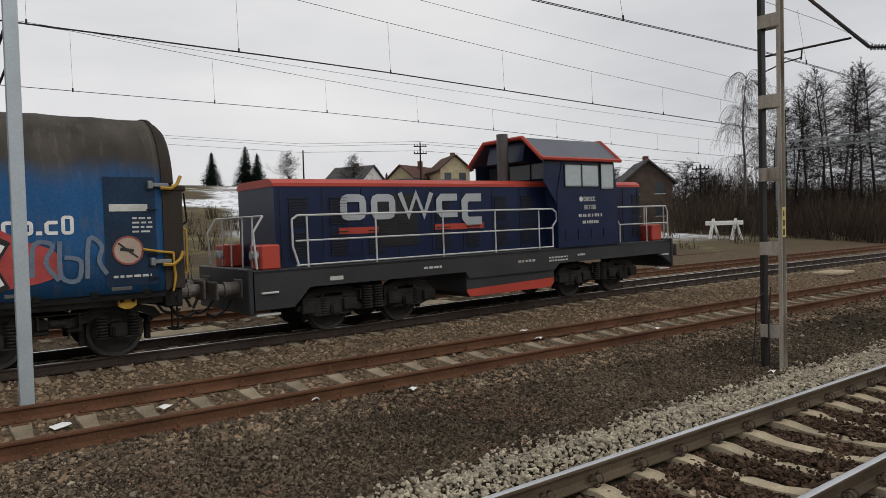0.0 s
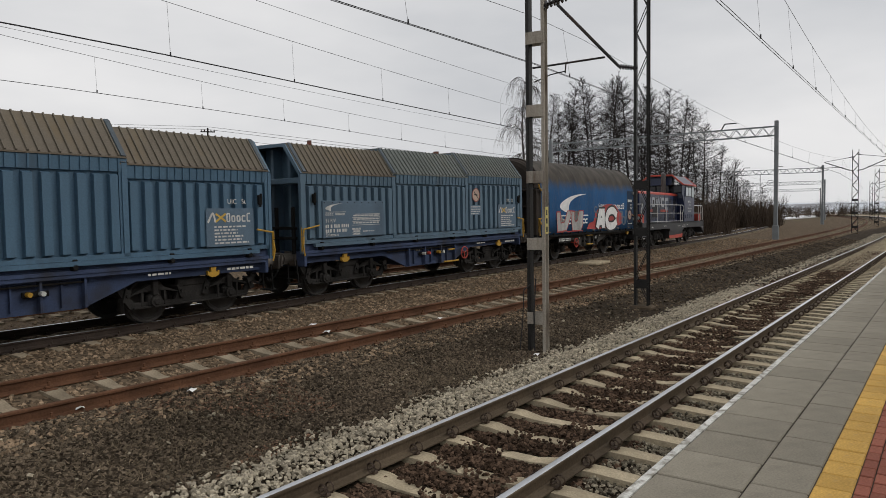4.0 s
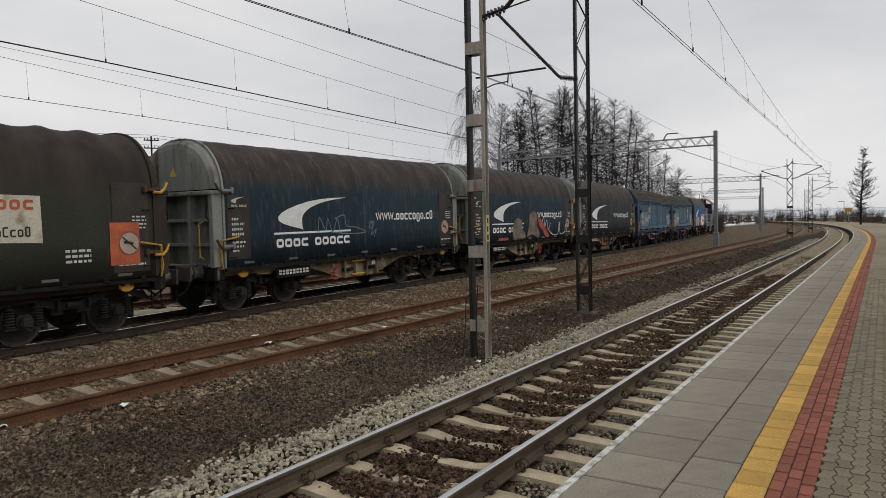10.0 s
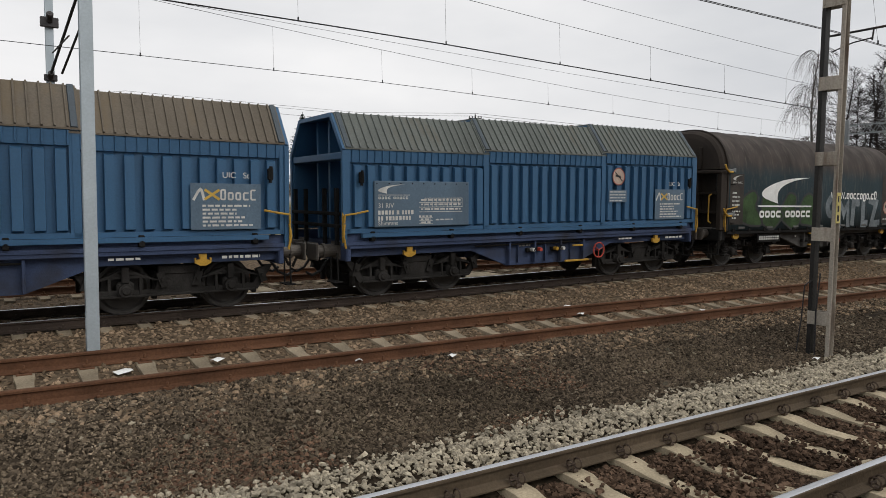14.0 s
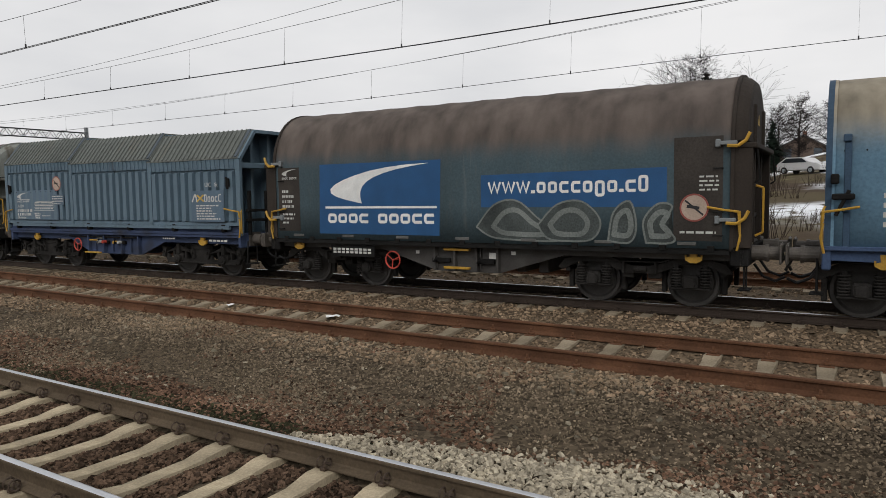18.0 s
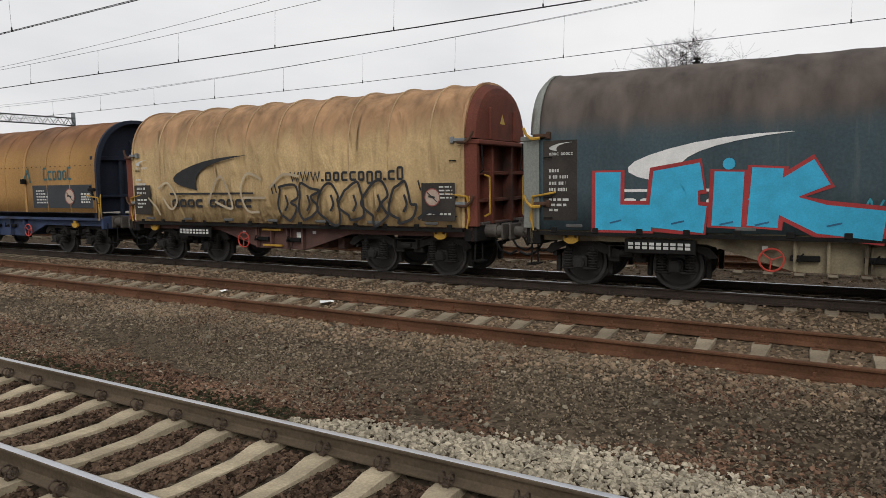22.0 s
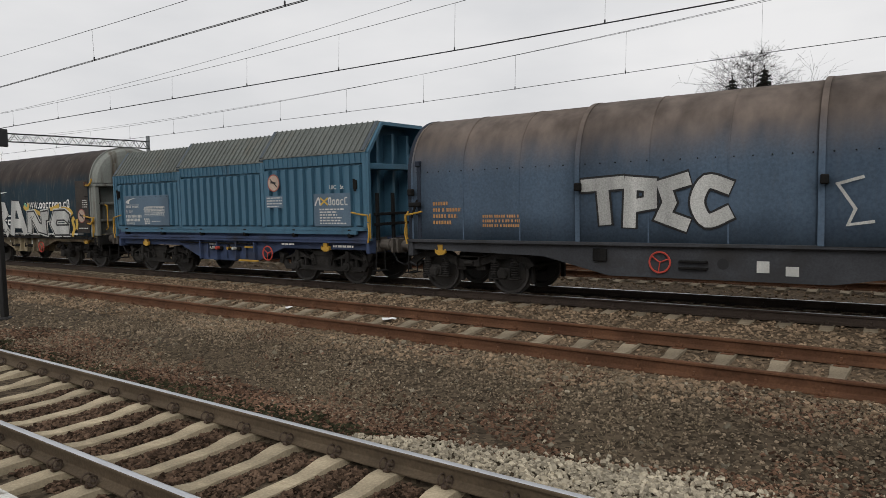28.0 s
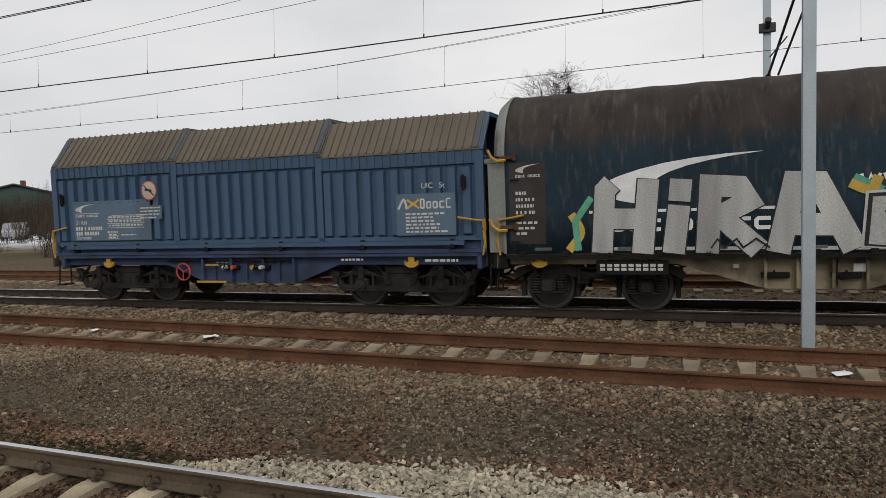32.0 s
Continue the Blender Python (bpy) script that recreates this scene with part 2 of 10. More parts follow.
M["red"] = mat("red_paint", (0.45, 0.06, 0.04), 0.5, 0, 0.2, 6, 50, 0.1)
M["rusty"] = mat("rusty_latch", (0.075, 0.042, 0.027), 0.8, 0.1, 0.4, 6, 50, 0.2)
M["white"] = mat("white_paint", (0.72, 0.72, 0.70), 0.6, 0, 0.12, 4, 50, 0.05, (0.45, 0.45, 0.43), 0.6)
M["offwhite"] = mat("dusty_white_paint", (0.52, 0.52, 0.49), 0.7, 0, 0.2, 4, 50, 0.05, (0.33, 0.33, 0.31), 0.58)
M["black"] = mat("black_paint", (0.012, 0.012, 0.013), 0.55, 0, 0.2, 4, 40, 0.05)
M["under"] = mat("underframe_grime", (0.017, 0.0165, 0.016), 0.9, 0.1, 0.4, 2.5, 30, 0.3, (0.035, 0.029, 0.024), 0.64)
M["bogie"] = mat("bogie_grime", (0.032, 0.030, 0.028), 0.88, 0.15, 0.4, 3, 40, 0.3, (0.016, 0.015, 0.014), 0.56)
M["wheel"] = mat("wheel_steel", (0.045, 0.042, 0.039), 0.55, 0.3, 0.3, 3, 40, 0.1)
M["buffer"] = mat("dusty_buffer_steel", (0.10, 0.088, 0.076), 0.6, 0.2, 0.3, 4, 40, 0.15, (0.05, 0.043, 0.037), 0.56)
M["glass"] = mat("cab_glass", (0.42, 0.47, 0.48), 0.12, 0.0, 0.1, 1, 10, 0.0)
M["bark"] = mat("winter_bark", (0.026, 0.022, 0.020), 0.95, 0, 0.3, 2, 20, 0.0)
M["birch"] = mat("birch_bark", (0.10, 0.09, 0.085), 0.9, 0, 0.3, 2, 20, 0.0)
M["spruce"] = mat("spruce_needles", (0.016, 0.025, 0.018), 0.9, 0, 0.3, 2, 8, 0.0, island=0.35)
M["brush"] = mat("dry_brush", (0.066, 0.05, 0.038), 0.95, 0, 0.3, 2, 8, 0.0, island=0.4)
M["bluepanel"] = mat("fresh_blue_patch", (0.013, 0.072, 0.185), 0.55, 0, 0.15, 2, 40, 0.05)
M["gold"] = mat("gold_letter", (0.5, 0.33, 0.06), 0.6, 0, 0.15, 4, 40, 0.05)
M["darkletter"] = mat("dark_letter", (0.03, 0.03, 0.032), 0.7, 0, 0.2, 4, 40, 0.05)
M["orange"] = mat("orange_plate", (0.42, 0.11, 0.05), 0.7, 0, 0.25, 3, 40, 0.05)
M["cyan"] = mat("cyan_spray", (0.035, 0.37, 0.58), 0.6, 0, 0.15, 4, 40, 0.05)
M["spraygrey"] = mat("silver_spray", (0.40, 0.40, 0.38), 0.6, 0, 0.4, 2.2, 40, 0.05, (0.2, 0.2, 0.19), 0.6, streak=True)
M["sprayred"] = mat("red_spray", (0.36, 0.05, 0.045), 0.6, 0, 0.25, 3, 40, 0.05)
M["greenspray"] = mat("green_spray", (0.10, 0.33, 0.22), 0.6, 0, 0.25, 3, 40, 0.05)
M["teal_line"] = mat("teal_spray_line", (0.03, 0.25, 0.33), 0.6, 0, 0.2, 4, 40, 0.05)

# ---- mesh helpers ----


def part(name, bm, material, parent=None, label=""):
    me = bpy.data.meshes.new(name)
    bm.to_mesh(me)
    bm.free()
    me.materials.append(material)
    ob = new(name, me)
    if parent:
        ob.parent = parent
    if label:
        ob["label"] = label
    return ob


def shared(name, me, parent, m):
    ob = new(name, me)
    ob.parent = parent
    ob.matrix_basis = m
    return ob


def thing(name, label, category, m=None, group="", kind=""):
    ob = new(name)
    ob.empty_display_size = 0.2
    if m:
        ob.matrix_basis = m
    return tagged(ob, label, category, group, kind)


def box(bm, x0, x1, y0, y1, z0, z1, m=None):
    v = [bm.verts.new((x, y, z)) for x in (x0, x1) for y in (y0, y1) for z in (z0, z1)]
    for f in ((0, 1, 3, 2), (4, 6, 7, 5), (0, 4, 5, 1), (2, 3, 7, 6), (0, 2, 6, 4), (1, 5, 7, 3)):
        bm.faces.new([v[i] for i in f])
    if m:
        bmesh.ops.transform(bm, matrix=m, verts=v)
    return v


def bbox(bm, x0, x1, y0, y1, z0, z1, r=0.01):
    """A box with chamfered upright and lying edges."""
    pts = []
    b2 = bmesh.new()
    box(b2, x0, x1, y0, y1, z0, z1)
    bmesh.ops.bevel(b2, geom=list(b2.edges), offset=r, segments=1, affect="EDGES")
    off = {}
    for v in b2.verts:
        off[v] = bm.verts.new(v.co)
        pts.append(off[v])
    for f in b2.faces:
        bm.faces.new([off[v] for v in f.verts])
    b2.free()
    return pts


def rod(bm, a, b, r, n=6, r2=None, caps=True):
    a, b = Vector(a), Vector(b)
    d = (b - a).normalized()
    u = d.orthogonal().normalized()
    w = d.cross(u)
    rings = []
    for p, rr in ((a, r), (b, r if r2 is None else r2)):
        rings.append([bm.verts.new(p + (u * math.cos(2 * math.pi * k / n) + w * math.sin(2 * math.pi * k / n)) * rr) for k in range(n)])
    for k in range(n):
        bm.faces.new((rings[0][k], rings[0][(k + 1) % n], rings[1][(k + 1) % n], rings[1][k]))
    if caps:
        bm.faces.new(rings[0][::-1])
        bm.faces.new(rings[1])
    return rings[0] + rings[1]


def poly_rod(bm, pts, r, n=6):
    for a, b in zip(pts, pts[1:]):
        rod(bm, a, b, r, n)


def torus(bm, m, R, r, n=20, k=6):
    g = [[bm.verts.new(m @ Vector(((R + r * math.cos(b)) * math.cos(a), (R + r * math.cos(b)) * math.sin(a), r * math.sin(b)))) for b in [2 * math.pi * j / k for j in range(k)]] for a in [2 * math.pi * i / n for i in range(n)]]
    for i in range(n):
        for j in range(k):
            bm.faces.new((g[i][j], g[(i + 1) % n][j], g[(i + 1) % n][(j + 1) % k], g[i][(j + 1) % k]))


def prism(bm, outline, y0, y1):
    """An outline in (x, z) pulled from y0 to y1."""
    a = [bm.verts.new((x, y0, z)) for x, z in outline]
    b = [bm.verts.new((x, y1, z)) for x, z in outline]
    n = len(a)
    for k in range(n):
        bm.faces.new((a[k], a[(k + 1) % n], b[(k + 1) % n], b[k]))
    bm.faces.new(a[::-1])
    bm.faces.new(b)


def along(bm, section, x0, x1, closed=True, caps=True):
    """A section in (y, z) pulled from x0 to x1."""
    a = [bm.verts.new((x0, y, z)) for y, z in section]
    b = [bm.verts.new((x1, y, z)) for y, z in section]
    n = len(a)
    for k in range(n if closed else n - 1):
        bm.faces.new((a[k], b[k], b[(k + 1) % n], a[(k + 1) % n]))
    if caps and closed:
        bm.faces.new(a)
        bm.faces.new(b[::-1])


def fix(bm):
    bmesh.ops.recalc_face_normals(bm, faces=bm.faces)
    return bm


def smooth(ob):
    for p in ob.data.polygons:
        p.use_smooth = True
    return ob


# ---- the lines of the tracks ----
def bend(x, x0, r):
    return 0.0 if x <= x0 else (min(x, 330) - x0) ** 2 / (2 * r)


TRACKS = {1: (3.52, 0.0, 50, 800, 0.0, 0.0), 2: (8.47, -0.003, 50, 800, 0.196, 0.0), 3: (14.02, 0.019, 25, 610, -0.027, 0.003), 4: (18.6, 0.022, 25, 610, 0.0, 0.0), 5: (24.0, 0.05, 25, 610, 0.05, 0.0)}


def line(k, x):
    y0, slope, x0, r, z0, zs = TRACKS[k]
    return y0 + slope * x + bend(x, x0, r)


def ease(u):
    u = max(0.0, min(1.0, u))
    return u * u * (3 - 2 * u)


def level(k, x):
    crest = 0.1 * ease((x - 7) / 11) * (1 - ease((x - 25) / 25)) if k == 3 else 0.0
    return TRACKS[k][4] + TRACKS[k][5] * max(-40, min(40, x)) + crest


def heading(k, x):
    return math.atan2(line(k, x + 0.5) - line(k, x - 0.5), 1.0)


def on_track(k, x, dx=0.0, dy=0.0, dz=0.0):
    h = heading(k, x)
    return Matrix.Translation((x, line(k, x), level(k, x))) @ Matrix.Rotation(h, 4, "Z") @ Matrix.Translation((dx, dy, dz))


def ground_z(x, y):
    yr = y - bend(x, 50, 800)
    z = -0.24 + 0.28 * math.exp(-(((yr - 8.47) / 2.1) ** 4)) - 0.10 * math.exp(-(((yr - 8.47) / 0.62) ** 4)) + 0.085 * math.exp(-(((yr - 4.78) / 0.4) ** 4)) + 0.02 * noise.noise((x * 0.8, y * 0.8, 0))
    z += (level(3, x) - 0.205 - z) * math.exp(-(((y - line(3, x)) / 2.7) ** 4))
    if yr > 22:
        up = min(1.0, (yr - 22) / 90.0)
        side = 1 / (1 + math.exp(-(x + 12) / 9.0))
        far = 1 / (1 + math.exp((x - 105) / 22.0))
        z += up ** 1.15 * (1.6 + 9.0 * side * far) + 0.25 * noise.noise((x * 0.06, y * 0.06, 1)) * min(1, (yr - 22) / 15)
        if yr > 112:
            z += (yr - 112) * 0.012 * side * far
    return z


# ---- ground ----
def grid_sheet(name, xs, ys, zf, material):
    verts = [(x, y, zf(x, y)) for y in ys for x in xs]
    n = len(xs)
    faces = [(j * n + i, j * n + i + 1, (j + 1) * n + i + 1, (j + 1) * n + i) for j in range(len(ys) - 1) for i in range(n - 1)]
    me = bpy.data.meshes.new(name)
    me.from_pydata(verts, [], faces)
    me.materials.append(material)
    for p in me.polygons:
        p.use_smooth = True
    return new(name, me)


def steps(*spans):
    out = []
    for a, b, d in spans:
        k = a
        while k < b - 1e-6:
            out.append(k)
            k += d
    return out + [spans[-1][1]]


def ground_material():
    m = mat("winter_ground", (0.036, 0.027, 0.018), 0.95, 0, 0.35, 0.5, 14, 0.5)
    n, l = m.node_tree.nodes, m.node_tree.links
    b = n["Principled BSDF"]
    before = b.inputs["Base Color"].links[0].from_socket
    tc = n.new("ShaderNodeTexCoord")
    sep = n.new("ShaderNodeSeparateXYZ")
    l.new(tc.outputs["Object"], sep.inputs[0])

    def noise_at(scale, detail=6.0):
        t = n.new("ShaderNodeTexNoise")
        t.inputs["Scale"].default_value, t.inputs["Detail"].default_value = scale, detail
        l.new(tc.outputs["Object"], t.inputs["Vector"])
        return t.outputs["Fac"]

    def mixed(a, col, fac):
        mx = n.new("ShaderNodeMix")
        mx.data_type = "RGBA"
        mx.inputs[7].default_value = (*col, 1)
        l.new(fac, mx.inputs[0])
        l.new(a, mx.inputs[6])
        return mx.outputs[2]

    def band(sock, lo, hi):
        r = n.new("ShaderNodeMapRange")
        r.interpolation_type = "SMOOTHSTEP"
        r.inputs[1].default_value, r.inputs[2].default_value = lo, hi
        l.new(sock, r.inputs[0])
        return r.outputs[0]

    def times(a, c):
        t = n.new("ShaderNodeMath")
        t.operation = "MULTIPLY"
        l.new(a, t.inputs[0])
        l.new(c, t.inputs[1])
        return t.outputs[0]

    vo = n.new("ShaderNodeTexVoronoi")
    vo.inputs["Scale"].default_value = 21.0
    l.new(tc.outputs["Object"], vo.inputs["Vector"])
    chip = n.new("ShaderNodeSeparateColor")
    l.new(vo.outputs["Color"], chip.inputs[0])
    gain = n.new("ShaderNodeMapRange")
    gain.inputs[3].default_value, gain.inputs[4].default_value = 0.4, 1.6
    l.new(chip.outputs[0], gain.inputs[0])
    slope = band(sep.outputs["Y"], 23, 29)
    west = band(sep.outputs["X"], 3.0, -3.0)
    trodden = mixed(before, (0.078, 0.06, 0.041), times(west, band(sep.outputs["Y"], 7.8, 7.2)))
    trodden = mixed(trodden, (0.105, 0.077, 0.051), band(sep.outputs["Y"], 7.0, 7.7))
    chips = n.new("ShaderNodeVectorMath")
    chips.operation = "SCALE"
    l.new(trodden, chips.inputs[0])
    l.new(gain.outputs[0], chips.inputs["Scale"])
    c = mixed(chips.outputs[0], (0.095, 0.077, 0.046), slope)
    c = mixed(c, (0.07, 0.05, 0.035), times(slope, band(noise_at(0.12), 0.45, 0.62)))
    c = mixed(c, (0.16, 0.145, 0.075), times(slope, band(noise_at(0.35), 0.55, 0.7)))
    snowy = times(times(band(sep.outputs["Y"], 30, 40), band(noise_at(0.045, 9.0), 0.485, 0.56)), band(noise_at(1.1, 5.0), 0.34, 0.5))
    c = mixed(c, (0.80, 0.82, 0.85), snowy)
    l.new(c, b.inputs["Base Color"])
    return m


XS = steps((-900, -200, 70), (-200, -60, 14), (-60, -22, 3), (-22, 30, 0.8), (30, 130, 3.5), (130, 400, 18), (400, 1500, 110))
YS = steps((-60, -2, 14), (-2, 22, 0.25), (22, 60, 2.0), (60, 130, 5), (130, 300, 20), (300, 1400, 110))
tagged(grid_sheet("ground", XS, YS, lambda x, y: ground_z(x, y) if y > 1.2 else -0.3, ground_material()), "dark stony railway ground rising to a patchy snowy field", "ground", kind="structure")

# ---- rails and sleepers ----
RAIL = [(-0.075, -0.172), (0.075, -0.172), (0.075, -0.16), (0.02, -0.14), (0.0085, -0.125), (0.0085, -0.045), (0.036, -0.032), (0.036, -0.013), (0.031, -0.005), (0.02, -0.001), (-0.02, -0.001), (-0.031, -0.005), (-0.036, -0.013), (-0.036, -0.032), (-0.0085, -0.045), (-0.0085, -0.125), (-0.02, -0.14), (-0.075, -0.16)]


def rail(k, side, parent, body, top, x0=-160, x1=330):
    xs = steps((x0, 36, 6), (36, x1, 4))
    bm = bmesh.new()
    rows = []
    for x in xs:
        h = heading(k, x)
        c = Vector((x, line(k, x), level(k, x))) + Vector((-math.sin(h), math.cos(h), 0)) * side * 0.7525
        rows.append([bm.verts.new(c + Vector((-math.sin(h) * y, math.cos(h) * y, z))) for y, z in RAIL])
    n = len(RAIL)
    for a, b in zip(rows, rows[1:]):
        for j in range(n):
            f = bm.faces.new((a[j], b[j], b[(j + 1) % n], a[(j + 1) % n]))
            f.material_index = 1 if j in (8, 9, 10) else 0
    bm.faces.new(rows[0])
    bm.faces.new(rows[-1][::-1])
    ob = part("rail", fix(bm), body, parent)
    ob.data.materials.append(top)
    return ob


def sleeper_mesh():
    bm = bmesh.new()
    sec = []
    for x, w, h in ((-1.3, 0.13, -0.19), (-0.95, 0.14, -0.176), (-0.55, 0.14, -0.178), (-0.3, 0.11, -0.215), (0.3, 0.11, -0.215), (0.55, 0.14, -0.178), (0.95, 0.14, -0.176), (1.3, 0.13, -0.19)):
        sec.append([bm.verts.new(p) for p in ((-w, x, -0.36), (-w * 0.75, x, h), (w * 0.75, x, h), (w, x, -0.36))])
    for a, b in zip(sec, sec[1:]):
        for j in range(3):
            bm.faces.new((a[j], a[j + 1], b[j + 1], b[j]))
    bm.faces.new(sec[0])
    bm.faces.new(sec[-1][::-1])
    me = bpy.data.meshes.new("sleeper")
    fix(bm).to_mesh(me)
    bm.free()
    return me


def clip_mesh():
    """Spring clips with their shoulder on both sides of the rail foot."""
    bm = bmesh.new()
    for s in (-1, 1):
        bbox(bm, -0.03, 0.03, s * 0.1 - 0.025, s * 0.1 + 0.025, -0.18, -0.15, 0.008)
        for dx in (-0.04, 0.04):
            torus(bm, Matrix.Translation((dx, s * 0.095, -0.115)) @ Matrix.Rotation(math.pi / 2, 4, "Y"), 0.046, 0.0085, 9, 4)
        rod(bm, (-0.045, s * 0.06, -0.13), (0.045, s * 0.06, -0.13), 0.011, 5)
    me = bpy.data.meshes.new("spring_clip")
    fix(bm).to_mesh(me)
    bm.free()
    return me


def bolt_mesh():
    """Ribbed base plate with hook bolts."""
    bm = bmesh.new()
    bbox(bm, -0.08, 0.08, -0.17, 0.17, -0.19, -0.165, 0.006)
    for s in (-1, 1):
        bbox(bm, -0.045, 0.045, s * 0.09 - 0.025, s * 0.09 + 0.025, -0.165, -0.13, 0.006)
        rod(bm, (0, s * 0.095, -0.14), (0, s * 0.095, -0.08), 0.017, 6)
    me = bpy.data.meshes.new("bolted_fastening")
    fix(bm).to_mesh(me)
    bm.free()
    return me


def joined(name, me, mats, parent):
    """Many copies of one mesh in a single mesh."""
    src_v = np.array([v.co[:] for v in me.vertices])
    src_f = [tuple(p.vertices) for p in me.polygons]
    vs, fs = [], []
    for m in mats:
        a = np.array(m)
        base = len(vs) * len(src_v)
        vs.append(src_v @ a[:3, :3].T + a[:3, 3])
        fs += [tuple(i + base for i in f) for f in src_f]
    out = bpy.data.meshes.new(name)
    out.from_pydata(np.concatenate(vs).tolist(), [], fs)
    out.materials.append(me.materials[0])
    ob = new(name, out)
    ob.parent = parent
    ob["kind"] = "stuff"
    return ob


def track(k, name, label, body, top, sleeper_mat, near, spacing, fast, x0=-160, x1=330):
    root = thing(name, label, "railway track", kind="structure")
    rail(k, -1, root, body, top, x0, x1)
    rail(k, 1, root, body, top, x0, x1)
    sm = sleeper_mesh()
    sm.materials.append(sleeper_mat)
    fm = fast()
    fm.materials.append(M["clip"] if k == 1 else body)
    rng = random.Random(k)
    far_s, far_f = [], []
    n = int((x1 - x0) / spacing)
    for i in range(n):
        x = x0 + (i + 0.3) * spacing
        m = on_track(k, x) @ pose(0, rng.uniform(-0.02, 0.02), 0, 0, 0, rng.uniform(-0.7, 0.7))
        if near[0] < x < near[1]:
            shared("sleeper", sm, root, m)
            for s in (-1, 1):
                shared("rail_fastening", fm, root, m @ pose(0, s * 0.7525, 0))
        elif x < 150:
            far_s.append(m)
            if -22 < x < 46:
                far_f += [m @ pose(0, s * 0.7525, 0) for s in (-1, 1)]
    joined("far_sleepers", sm, far_s, root)
    if far_f:
        joined("far_fastenings", fm, far_f, root)
    return root


# ---- loose ballast ----
def stones(name, label, material, spots):
    """Broken stone: spots are rows of x, y, z, size."""
    rng = np.random.default_rng(abs(len(name) * 7919 + len(spots)))
    base = np.array([(-1, -1, -1), (1, -1, -1), (1, 1, -1), (-1, 1, -1), (-0.7, -0.7, 1), (0.7, -0.7, 1), (0.7, 0.7, 1), (-0.7, 0.7, 1)]) * 0.72
    faces = np.array([(4, 5, 6), (4, 6, 7), (0, 1, 5), (0, 5, 4), (1, 2, 6), (1, 6, 5), (2, 3, 7), (2, 7, 6), (3, 0, 4), (3, 4, 7)])
    n = len(spots)
    sp = np.array(spots)
    v = base[None] * rng.uniform(0.45, 1.3, (n, 8, 3)) * rng.uniform(0.55, 1.4, (n, 1, 3)) * (1.15, 0.95, 0.62)
    for i, j, most in ((0, 2, 0.7), (1, 2, 0.7), (0, 1, 3.1416)):
        a = rng.uniform(-most, most, n)
        c, s = np.cos(a)[:, None], np.sin(a)[:, None]
        p, q = v[:, :, i] * c - v[:, :, j] * s, v[:, :, i] * s + v[:, :, j] * c
        v[:, :, i], v[:, :, j] = p, q
    v = v * 0.84 * sp[:, None, 3:4] + sp[:, None, :3]
    f = (faces[None] + 8 * np.arange(n)[:, None, None]).reshape(-1, 3)
    me = bpy.data.meshes.new(name)
    me.vertices.add(n * 8)
    me.vertices.foreach_set("co", v.astype(np.float32).ravel())
    me.loops.add(f.size)
    me.loops.foreach_set("vertex_index", f.astype(np.int32).ravel())
    me.polygons.add(len(f))
    me.polygons.foreach_set("loop_start", np.arange(0, f.size, 3, dtype=np.int32))
    me.polygons.foreach_set("loop_total", np.full(len(f), 3, dtype=np.int32))
    me.update(calc_edges=True)
    me.shade_flat()
    me.materials.append(material)
    return tagged(new(name, me), label, "ballast", kind="stuff")


def scatter(n, x0, x1, y0, y1, size, seed, lift=0.0, zf=None, keep=None):
    rng = random.Random(seed)
    out = []
    while len(out) < n:
        x = x0 + (x1 - x0) * rng.random()
        y = y0 + (y1 - y0) * rng.random()
        if keep and not keep(x, y, rng):
            continue
        y += bend(x, 50, 800)
        s = size * rng.uniform(0.5, 1.35)
        out.append((x, y, (zf or ground_z)(x, y) + s * 0.15 + lift, s))
    return out

# ---- flat paint on vehicle sides ----
SIDE = -1.42


def sheet(bm, outline, y):
    f = bm.faces.new([bm.verts.new((x, y, z)) for x, z in outline])
    bmesh.ops.triangulate(bm, faces=[f])


def ribbon(bm, pts, w, y):
    """A stroke of even width through points in (x, z): one connected strip."""
    n = len(pts)
    left, right = [], []
    for i, (x, z) in enumerate(pts):
        ax, az = pts[max(i - 1, 0)]
        bx, bz = pts[min(i + 1, n - 1)]
        d1 = (Vector((x - ax, z - az)) if i else Vector((bx - x, bz - z))).normalized()
        d2 = (Vector((bx - x, bz - z)) if i < n - 1 else d1).normalized()
        d = d1 + d2
        d = d.normalized() if d.length > 0.2 else d1
        k = min(1.6, 1 / max(0.35, d.dot(d1)))
        end = (-0.25 if i == 0 else 0.25 if i == n - 1 else 0.0) * w
        nx, nz = -d.y * w / 2 * k, d.x * w / 2 * k
        cx, cz = x + d.x * end, z + d.y * end
        yy = y - 0.00004 * i
        left.append(bm.verts.new((cx + nx, yy, cz + nz)))
        right.append(bm.verts.new((cx - nx, yy, cz - nz)))
    for i in range(n - 1):
        bm.faces.new((left[i], right[i], right[i + 1], left[i + 1]))


def curl(pts, n=5):
    """The same stroke with rounded bends."""
    out = []
    m = len(pts)
    for i in range(m - 1):
        p0, p1, p2, p3 = pts[max(i - 1, 0)], pts[i], pts[i + 1], pts[min(i + 2, m - 1)]
        for k in range(n):
            t = k / n
            out.append(tuple(0.5 * (2 * p1[q] + (p2[q] - p0[q]) * t + (2 * p0[q] - 5 * p1[q] + 4 * p2[q] - p3[q]) * t * t + (3 * p1[q] - p0[q] - 3 * p2[q] + p3[q]) * t ** 3) for q in (0, 1)))
    return out + [pts[-1]]


